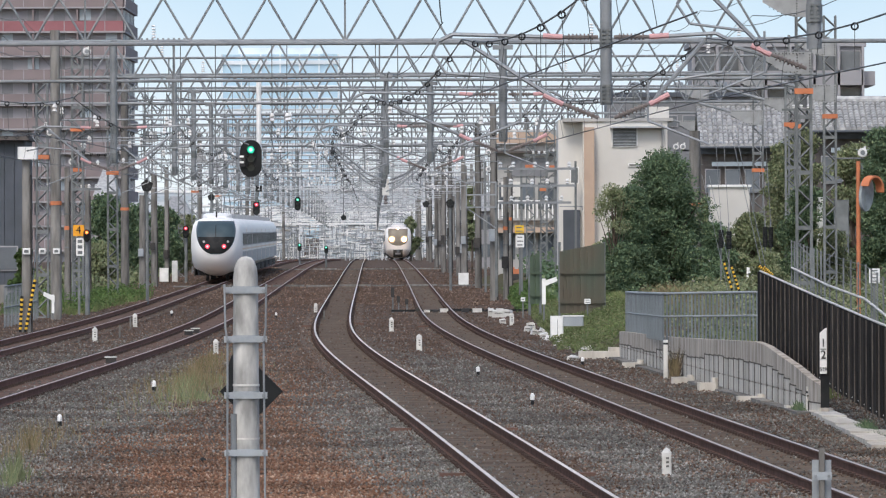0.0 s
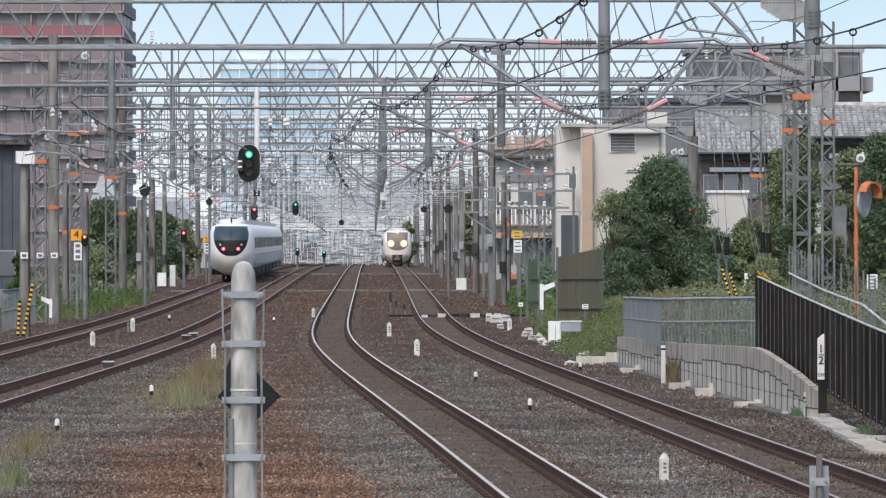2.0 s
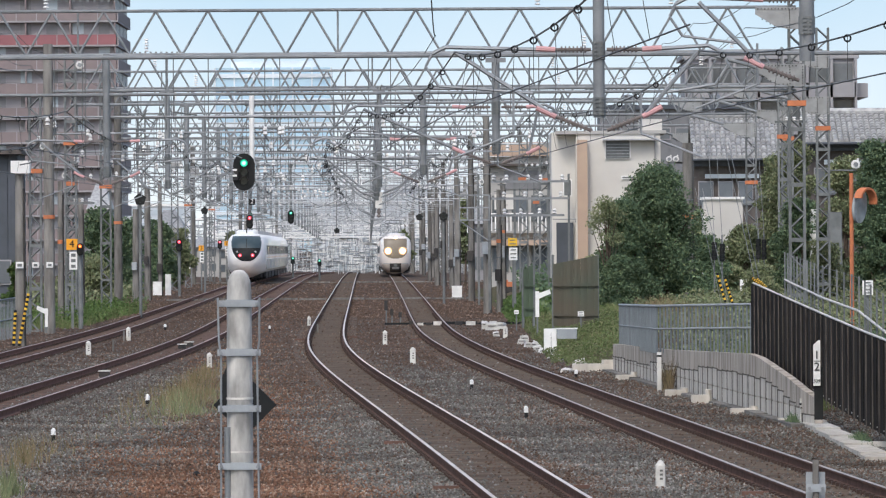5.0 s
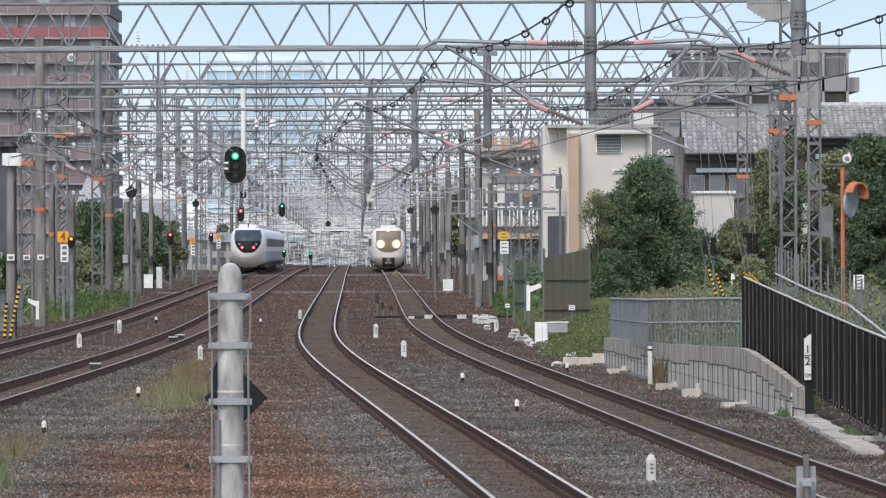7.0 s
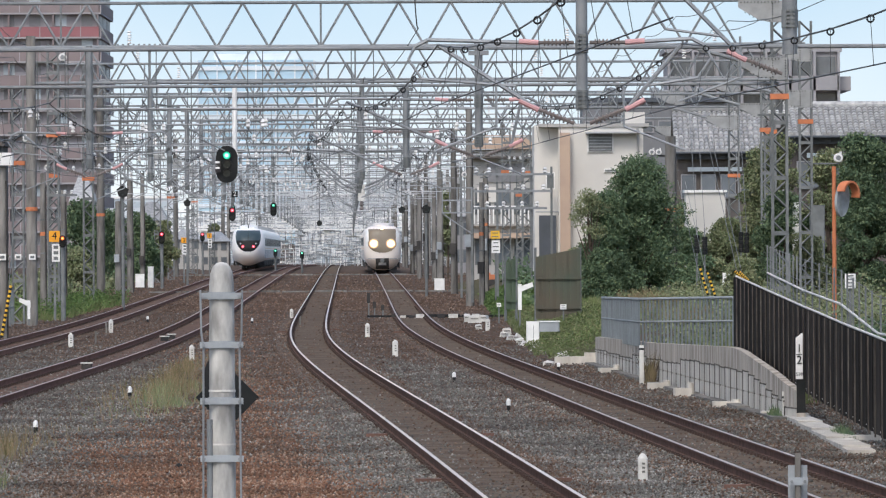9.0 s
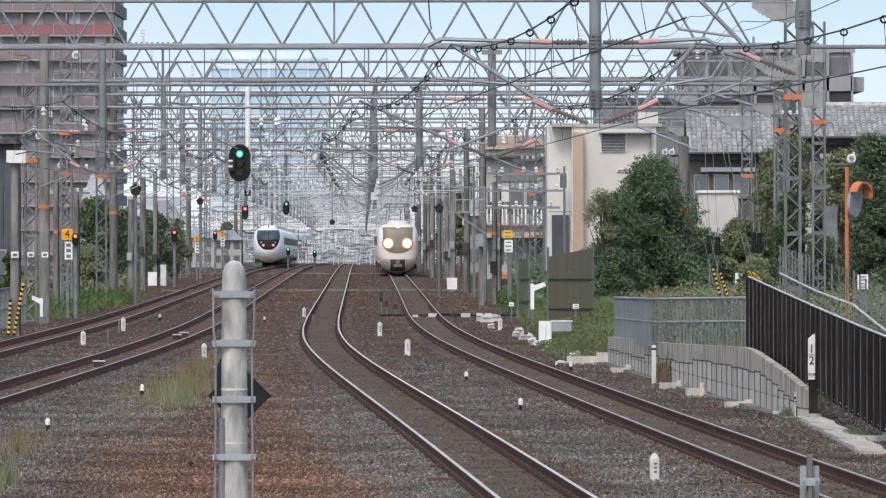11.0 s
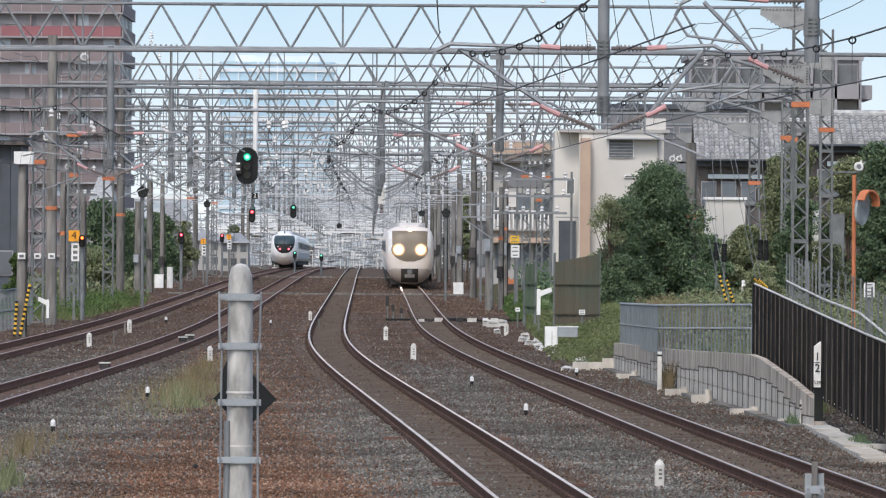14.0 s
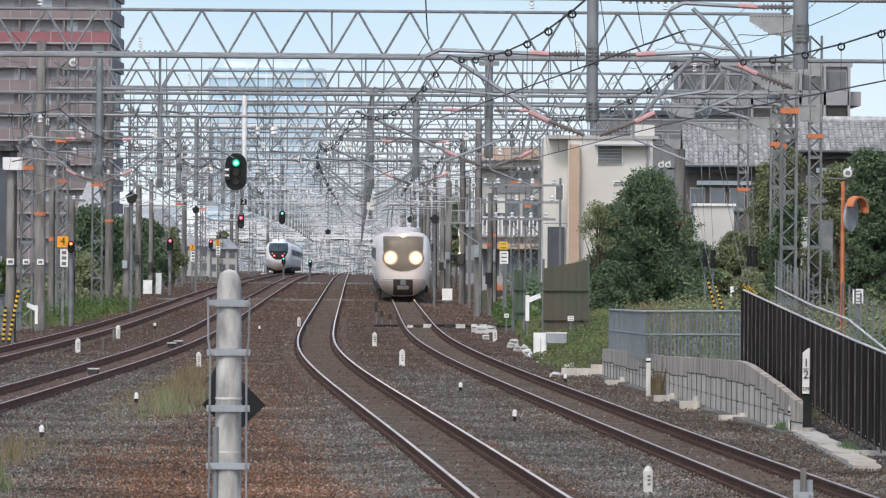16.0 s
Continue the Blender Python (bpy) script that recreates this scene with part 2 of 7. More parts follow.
M_SLABEDGE = mat("pale slab edge", (0.36, 0.35, 0.36), (0.3, 0.29, 0.3), 0.8, scale=0.4)
M_REDBAND = mat("brick-red band", (0.3, 0.13, 0.14), (0.26, 0.11, 0.12), 0.7, scale=0.5)
# Grey lightened to put the apartment house's haze into its colour.
M_GREYF = mat("grey tile facade lightened for haze", (0.33, 0.325, 0.335), (0.28, 0.275, 0.285), 0.7, scale=0.4)
M_BEIGE = mat("cream render facade", (0.66, 0.64, 0.595), (0.57, 0.55, 0.51), 0.85, scale=0.4, bump=0.1)
# Dark boards; on house walls the tone includes the eave shade.
M_TIMBER_SHADE = mat("dark timber and eave-shaded wall", (0.13, 0.115, 0.105), (0.09, 0.08, 0.075), 0.85, scale=0.8, stretch=(4, 4, 0.6))
M_TAN = mat("tan render pier", (0.48, 0.36, 0.27), (0.42, 0.31, 0.24), 0.85, scale=0.8)
M_HALL = mat("dark grey sheet cladding", (0.2, 0.205, 0.215), (0.16, 0.165, 0.172), 0.6, scale=0.6)
M_SLATE = mat("dark slate panel", (0.09, 0.1, 0.12), (0.07, 0.08, 0.09), 0.7, scale=1)
# Blue haze is mixed into the tower's wall colour.
M_TOWER = mat("pale blue-hazed curtain wall", (0.42, 0.6, 0.72), (0.5, 0.68, 0.78), 0.25, scale=0.03)
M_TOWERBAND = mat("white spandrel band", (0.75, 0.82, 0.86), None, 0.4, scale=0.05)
# Far walls and glazing carry the haze in their colour.
M_FAR = mat("render paled for haze", (0.6, 0.64, 0.67), (0.52, 0.56, 0.6), 0.8, scale=0.1)
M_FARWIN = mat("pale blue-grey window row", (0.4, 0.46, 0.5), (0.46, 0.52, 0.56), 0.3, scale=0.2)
# Window glass with haze painted in as a paler grey.
M_HAZEWIN = mat("grey glass paled for haze", (0.2, 0.2, 0.215), (0.27, 0.27, 0.28), 0.3, scale=0.5, vary=0.4)
M_WIN = mat("grey window glass", (0.1, 0.115, 0.13), (0.16, 0.18, 0.2), 0.12, scale=0.5, vary=0.4)
M_ROOF = mat("grey roof tile", (0.43, 0.43, 0.42), (0.25, 0.25, 0.25), 0.45, scale=5, vary=0.5)
M_RUSTGREEN = mat("green sheet with rust", (0.078, 0.1, 0.075), (0.12, 0.088, 0.065), 0.75, scale=0.5, bump=0.2)
M_OLIVE = mat("olive green sheet", (0.1, 0.135, 0.09), (0.075, 0.1, 0.07), 0.7, scale=1.5)
M_MIRROR = mat("grey mirror back", (0.33, 0.36, 0.37), (0.2, 0.22, 0.22), 0.5, scale=4)
M_PLANK = mat("rust-red tie bar", (0.17, 0.095, 0.072), (0.11, 0.065, 0.05), 0.8, scale=4)


# ---- geometry helpers ----
class Geo:
    """Vertices and faces, gathered and made into one mesh."""

    def __init__(self):
        self.v, self.f = [], []

    def add(self, vs, fs):
        o = len(self.v)
        self.v += [tuple(p) for p in vs]
        self.f += [tuple(i + o for i in q) for q in fs]
        return self

    def box(self, x, y, z, sx, sy, sz, turn=0.0, bevel=0.0):
        """A box with its middle at x, y and its foot at z; bevel cuts the upright edges."""
        c, s = math.cos(radians(turn)), math.sin(radians(turn))
        hx, hy = sx / 2, sy / 2
        if bevel:
            b = bevel
            ring = [(-hx + b, -hy), (hx - b, -hy), (hx, -hy + b), (hx, hy - b), (hx - b, hy), (-hx + b, hy), (-hx, hy - b), (-hx, -hy + b)]
        else:
            ring = [(-hx, -hy), (hx, -hy), (hx, hy), (-hx, hy)]
        k = len(ring)
        vs = [(x + px * c - py * s, y + px * s + py * c, zz) for zz in (z, z + sz) for px, py in ring]
        fs = [tuple(range(k))[::-1], tuple(range(k, 2 * k))] + [(i, (i + 1) % k, (i + 1) % k + k, i + k) for i in range(k)]
        return self.add(vs, fs)

    def tube(self, p, q, r, r2=None, k=8):
        p, q = Vector(p), Vector(q)
        d = q - p
        if d.length < 1e-6:
            return self
        d.normalize()
        a = d.orthogonal().normalized()
        b = d.cross(a)
        r2 = r if r2 is None else r2
        vs = []
        for c, rr in ((p, r), (q, r2)):
            for i in range(k):
                t = 2 * math.pi * (i + 0.5) / k
                vs.append(c + rr * (math.cos(t) * a + math.sin(t) * b))
        return self.add(vs, [tuple(range(k))[::-1], tuple(range(k, 2 * k))] + [(i, (i + 1) % k, (i + 1) % k + k, i + k) for i in range(k)])

    def path(self, pts, r, k=6):
        for p, q in zip(pts, pts[1:]):
            self.tube(p, q, r, k=k)
        return self

    def lathe(self, x, y, z, prof, k=16):
        """Rings of (radius, height) about the upright axis."""
        vs, fs, n = [], [], len(prof)
        for r, h in prof:
            vs += [(x + r * math.cos(2 * math.pi * i / k), y + r * math.sin(2 * math.pi * i / k), z + h) for i in range(k)]
        for j in range(n - 1):
            fs += [(j * k + i, j * k + (i + 1) % k, (j + 1) * k + (i + 1) % k, (j + 1) * k + i) for i in range(k)]
        fs += [tuple(range(k))[::-1], tuple(range((n - 1) * k, n * k))]
        return self.add(vs, fs)

    def disc(self, x, y, z, r, depth, k=20, ry=None):
        """An upright disc or ellipse that faces along y."""
        ry = ry or r
        vs = [(x + r * math.cos(2 * math.pi * i / k), yy, z + ry * math.sin(2 * math.pi * i / k)) for yy in (y, y + depth) for i in range(k)]
        return self.add(vs, [tuple(range(k)), tuple(range(k, 2 * k))[::-1]] + [(i, i + k, (i + 1) % k + k, (i + 1) % k) for i in range(k)])

    def slab(self, outline, y, depth):
        """An upright plate: its outline in x, z, its face at y."""
        k = len(outline)
        vs = [(px, yy, pz) for yy in (y, y + depth) for px, pz in outline]
        return self.add(vs, [tuple(range(k)), tuple(range(k, 2 * k))[::-1]] + [(i, i + k, (i + 1) % k + k, (i + 1) % k) for i in range(k)])

    def strip(self, line, prof):
        """A profile (side, up) swept along a line of (x, y, z) that runs along y."""
        vs, fs, k = [], [], len(prof)
        for i, (x, y, z) in enumerate(line):
            a, b = line[max(0, i - 1)], line[min(len(line) - 1, i + 1)]
            d = math.hypot(b[0] - a[0], b[1] - a[1])
            nx, ny = (b[1] - a[1]) / d, -(b[0] - a[0]) / d
            vs += [(x + s * nx, y + s * ny, z + u) for s, u in prof]
        for i in range(len(line) - 1):
            fs += [(i * k + j, i * k + (j + 1) % k, (i + 1) * k + (j + 1) % k, (i + 1) * k + j) for j in range(k)]
        fs += [tuple(range(k))[::-1], tuple(range((len(line) - 1) * k, len(line) * k))]
        return self.add(vs, fs)

    def mesh(self, name, material, smooth=False):
        me = bpy.data.meshes.new(name)
        me.from_pydata(self.v, [], self.f)
        me.materials.append(material)
        bm = bmesh.new()
        bm.from_mesh(me)
        bmesh.ops.recalc_face_normals(bm, faces=bm.faces)
        bm.to_mesh(me)
        bm.free()
        if smooth:
            me.polygons.foreach_set("use_smooth", [True] * len(me.polygons))
            me.set_sharp_from_angle(angle=radians(40))
        me.update()
        return me


def thing(name, label, category, at=(0, 0, 0), group="", turn=0.0):
    ob = new(name)
    ob.empty_display_size = 0.2
    ob.matrix_basis = pose(*at, 0, 0, turn)
    return tagged(ob, label, category, group)


def part(name, geo, material, parent, label="", smooth=False, at=None):
    """One mesh object under a thing or part, from a Geo or a shared mesh."""
    me = geo if isinstance(geo, bpy.types.Mesh) else geo.mesh(name, material, smooth)
    ob = new(name, me)
    ob.parent = parent
    if at is not None:
        ob.matrix_basis = at
    if label:
        ob["label"] = label
    return ob


def setting(name, geo, material, label, category, smooth=False, kind="structure"):
    return tagged(new(name, geo.mesh(name, material, smooth)), label, category, kind=kind)


def quick_mesh(name, verts, faces, material):
    """A large mesh from numpy arrays, all faces of one size."""
    me = bpy.data.meshes.new(name)
    k = faces.shape[1]
    me.vertices.add(len(verts))
    me.vertices.foreach_set("co", verts.astype(np.float32).ravel())
    me.loops.add(faces.size)
    me.loops.foreach_set("vertex_index", faces.astype(np.int32).ravel())
    me.polygons.add(len(faces))
    me.polygons.foreach_set("loop_start", np.arange(0, faces.size, k, dtype=np.int32))
    me.polygons.foreach_set("loop_total", np.full(len(faces), k, dtype=np.int32))
    me.materials.append(material)
    me.update(calc_edges=True)
    me.validate()
    return me


RNG = np.random.default_rng(5)


def stones(name, xs, ys, zs, size, material, label):
    """Rough six-cornered stones at many places, in one mesh."""
    n = len(xs)
    base = np.array([(1, 0, 0), (0, 1, 0), (-1, 0, 0), (0, -1, 0), (0, 0, 0.9), (0, 0, -0.6)])
    tri = np.array([(0, 1, 4), (1, 2, 4), (2, 3, 4), (3, 0, 4), (1, 0, 5), (2, 1, 5), (3, 2, 5), (0, 3, 5)])
    v = base[None] * (1 + RNG.uniform(-0.35, 0.35, (n, 6, 3)))
    a = RNG.uniform(0, 6.283, n)
    c, s = np.cos(a)[:, None], np.sin(a)[:, None]
    v = np.stack([v[..., 0] * c - v[..., 1] * s, v[..., 0] * s + v[..., 1] * c, v[..., 2] + 0.5 * v[..., 0] * RNG.uniform(-1, 1, (n, 1))], -1)
    v *= (size * RNG.uniform(0.6, 1.35, n))[:, None, None]
    v += np.stack([xs, ys, zs], -1)[:, None]
    f = (tri[None] + 6 * np.arange(n)[:, None, None]).reshape(-1, 3)
    return tagged(new(name, quick_mesh(name, v.reshape(-1, 3), f, material)), label, "ballast", kind="stuff")


def leaf_mesh(name, pts, size, material, squash=1.0):
    """Many small bent leaves, each two triangles, turned at random."""
    n = len(pts)
    d1 = RNG.normal(size=(n, 3))
    d1 /= np.linalg.norm(d1, axis=1)[:, None]
    d2 = np.cross(d1, RNG.normal(size=(n, 3)))
    d2 /= np.linalg.norm(d2, axis=1)[:, None]
    s = (size * RNG.uniform(0.6, 1.4, n))[:, None]
    v = np.stack([pts - d1 * s, pts + d2 * s * 0.55, pts + d1 * s, pts - d2 * s * 0.55], 1)
    f = np.arange(4 * n).reshape(-1, 4)
    return quick_mesh(name, v.reshape(-1, 3), f, material)


# ---- tracks: centre lines as (distance, side) ----
LINES = {
    "a": [(60, -12.9), (150, -12.3), (215, -12.0), (271, -11.9), (306, -12.2), (402, -13.2), (472, -14.0), (880, -18.4), (1600, -26.1)],
    "b": [(60, -9.5), (120, -9.2), (166, -8.6), (217, -8.05), (268, -8.15), (350, -9.1), (438, -10.1), (678, -12.8), (1600, -22.6)],
    "c": [(60, 2.3), (92, 1.15), (126, -0.05), (178, -2.08), (224, -3.6), (262, -4.2), (301, -4.65), (462, -6.4), (711, -9.13), (1600, -18.8)],
    "d": [(60, 6.2), (98, 4.75), (130, 3.5), (149, 2.84), (171, 2.1), (203, 0.9), (257, -0.45), (301, -0.93), (409, -1.97), (462, -2.5), (711, -5.0), (1600, -14.2)],
}
GRID = np.arange(40, 1601, 2.0)


def smooth_line(key):
    d, s = zip(*LINES[key])
    x = np.interp(GRID, d, s)
    x[GRID < d[0]] = s[0] + (d[0] - GRID[GRID < d[0]]) * (s[0] - s[1]) / (d[1] - d[0])
    for _ in range(2):
        pad = np.concatenate([2 * x[0] - x[12:0:-1], x, 2 * x[-1] - x[-2:-14:-1]])
        x = np.convolve(pad, np.ones(25) / 25, "valid")
    return x


CENTRE = {k: smooth_line(k) for k in LINES}


def side(key, d):
    return float(np.interp(d, GRID, CENTRE[key]))


def fall(y):
    """The line falls away gently beyond 500 m."""
    e = min(max(0.0, y - 505), 495)
    return -4.3e-6 * e * e - 0.00426 * max(0.0, y - 1000)


# ---- ground ----
g = Geo()
rows_y = [-300, 20, 60, 100, 140, 180, 220, 260, 300, 350, 400, 480, 540, 600, 660, 720, 780, 840, 900, 960, 1040, 1200, 1600, 4800]
rows_x = [-900, -60, -22, -16, -11, -6, -1, 4, 8, 12, 30, 900]
for y in rows_y:
    for x in rows_x:
        g.v.append((x * (1 + max(0, y) / 1500), y, -0.24 + fall(min(y, 1600))))
nx = len(rows_x)
for j in range(len(rows_y) - 1):
    for i in range(nx - 1):
        g.f.append((j * nx + i, j * nx + i + 1, (j + 1) * nx + i + 1, (j + 1) * nx + i))
setting("ground", g, M_BALLAST, "brown-grey railway ballast and dirt between the tracks", "ground")

HEADPROF = [(-0.027, -0.006), (0.027, -0.006), (0.026, -0.003), (0.018, 0.0), (-0.018, 0.0), (-0.026, -0.003)]
WEBPROF = [(-0.065, -0.155), (0.065, -0.155), (0.065, -0.14), (0.012, -0.12), (0.012, -0.045), (0.033, -0.031), (0.033, -0.0065), (-0.033, -0.0065), (-0.033, -0.031), (-0.012, -0.045), (-0.012, -0.12), (-0.065, -0.14)]
for key, label in (("a", "outer line"), ("b", "inner curve"), ("c", "bright rail heads"), ("d", "beside the wall")):
    t_ob = tagged(new("railway_track"), "pair of rusty-sided steel rails on ballast, " + label, "railway track", "running lines")
    pts = [(float(x), float(y)) for x, y in zip(CENTRE[key], GRID) if y <= 1200]
    pts = [p for i, p in enumerate(pts) if p[1] < 400 or i % 8 == 0]
    bed = Geo().strip([(x, y, fall(y)) for x, y in pts], [(-0.6, -0.25), (0.6, -0.25), (0.52, -0.165), (-0.52, -0.165)])
    part("track_bed", bed, M_BED_RED if key in "ab" else M_BED, t_ob)
    for off in (-0.566, 0.566):
        line = [(x + off, y, fall(y)) for x, y in pts]
        r = part("rail", Geo().strip(line, WEBPROF), M_RAIL_RED if key in "ab" else M_RAIL, t_ob)
        part("rail_head", Geo().strip(line, HEADPROF), {"c": M_HEAD, "d": M_TURNED}.get(key, M_RUSTHEAD), r, "bright worn running surface" if key == "c" else "dull running surface")
    # sleepers and clips
    sl = Geo().box(0, 0, -0.2, 2.0, 0.24, 0.032, bevel=0.02).mesh("sleeper", M_SLEEPER)
    first = {"a": 200, "b": 150, "c": 84, "d": 90}[key]
    far_g, clips = Geo(), Geo()
    for i in range(420):
        y = first + i * 0.6
        x = side(key, y)
        if i < 160:
            part("sleeper", sl, None, t_ob, at=pose(x, y, 0))
        else:
            far_g.box(x, y, -0.2, 2.0, 0.24, 0.032)
        for off in (-0.566, 0.566):
            for e in (-0.085, 0.085):
                clips.box(x + off + e, y, -0.165, 0.07, 0.15, 0.05)
    tagged(part("far_sleeper", far_g, M_SLEEPER, t_ob), kind="stuff")
    tagged(part("rail_clip", clips, M_CLIP, t_ob), kind="stuff")


# ---- overhead line gantries ----
CHORD = 8.5
DEPTH = 1.3
PANEL = 1.48
NODE = {231: (-4.8, 1.518), 285: (-7.25, 1.478), 314: (-7.09, 1.458)}
GANTRIES = [(122, -9, 11.0), (175, -15.5, 12.5), (231, -15.4, 10.1), (285, -14.5, 13.4), (314, -15.1, 13.35), (348, -15.2, 13.2), (382, -16.1, 11.9)]
PIPE_TOP = {175: 7.15, 231: 7.36}
BAND_Z = {348: 5.4, 382: 5.4}
d = 382
while d < 1330:
    d += 36 if d < 600 else 42
    GANTRIES.append((d, side("a", d) - 3.2 - RNG.uniform(0, 1.5), side("d", d) + 7.5 + RNG.uniform(0, 5)))
up_mesh = Geo().tube((0, 0, 0), (PANEL / 2, 0, DEPTH), 0.035, k=6).mesh("brace", M_PIPE)
down_mesh = Geo().tube((0, 0, DEPTH), (PANEL / 2, 0, 0), 0.035, k=6).mesh("brace", M_PIPE)
vert_mesh = Geo().tube((0, 0, 0), (0, 0, DEPTH), 0.03, k=6).mesh("upright", M_PIPE)


def lattice_column(parent, x, z0, z1, w, band=6.9):
    """Four angle legs with zigzag lacing and batten plates."""
    for sx in (-1, 1):
        for sy in (-1, 1):
            part("column_leg", Geo().box(x + sx * w / 2, sy * w / 2, z0, 0.07, 0.07, z1 - z0), M_LATTICE, parent)
    lace = Geo()
    n = max(2, int((z1 - z0) / (w * 0.95)))
    h = (z1 - z0) / n
    for i in range(n):
        s = 1 if i % 2 else -1
        for sy in (-1, 1):
            lace.tube((x - s * w / 2, sy * w / 2, z0 + i * h), (x + s * w / 2, sy * w / 2, z0 + (i + 1) * h), 0.026, k=4)
        for sx in (-1, 1):
            lace.tube((x + sx * w / 2, -s * w / 2, z0 + i * h), (x + sx * w / 2, s * w / 2, z0 + (i + 1) * h), 0.026, k=4)
        if i % 4 == 0:
            lace.box(x, -w / 2 - 0.035, z0 + i * h, w, 0.02, 0.12)
    tagged(part("column_lacing", lace, M_LATTICE, parent), kind="stuff")
    if band:
        part("orange_band", Geo().box(x, 0, band, w + 0.12, w + 0.12, 0.16), M_ORANGE, parent, "faded orange marker band")


def bracket(parent, x, track_x, zt=5.95, pink=True, thin=1.0):
    """A swinging cantilever from a drop pipe to one track's wires: stay, arm, insulators, steady arm."""
    s = 1 if track_x > x else -1
    e = track_x + s * 0.35
    x0 = x + s * 0.12
    b = part("cantilever", Geo().path([(x0 + s * 0.65, 0, zt + 0.05), (e - s * 0.2, 0, zt + 0.1), (e, 0, zt)], 0.032 * thin).path([(x0 + s * 0.6, 0, zt - 0.95), (track_x, 0, zt + 0.02)], 0.034 * thin)
             .path([(e, 0, zt), (e + s * 0.1, 0, zt - 0.2), (e - s * 0.1, 0, zt - 0.5), (x0 + s * 0.9, 0, zt - 0.62)], 0.022 * thin).path([(track_x - s * 0.9, 0, zt - 1.25), (track_x + s * 0.05, 0, zt - 1.62)], 0.018 * thin)
             .path([(track_x - s * 0.9, 0, zt - 0.62), (track_x - s * 0.9, 0, zt - 1.25)], 0.02 * thin), M_STEEL, parent)
    for zz0, zz1 in ((zt + 0.05, zt + 0.05), (zt - 1.2, zt - 0.95)):
        ins = Geo()
        for k in range(7):
            f = 0.08 + k * 0.06
            ins.tube((x0 + s * f, 0, zz0 + (zz1 - zz0) * f / 0.65), (x0 + s * (f + 0.025), 0, zz0 + (zz1 - zz0) * (f + 0.025) / 0.65), 0.055, k=8)
        ins.tube((x0, 0, zz0), (x0 + s * 0.62, 0, zz1), 0.03)
        part("insulator", ins, M_BRINS if pink else M_PIPE, b)
        if pink:
            part("insulator_sleeve", Geo().tube((x0 + s * 0.55, 0, zz0 + (zz1 - zz0) * 0.85), (x0 + s * 0.85, 0, zz1 + (0.02 if zz0 == zz1 else 0.11)), 0.045), M_PINK, b, "pink painted sleeve")


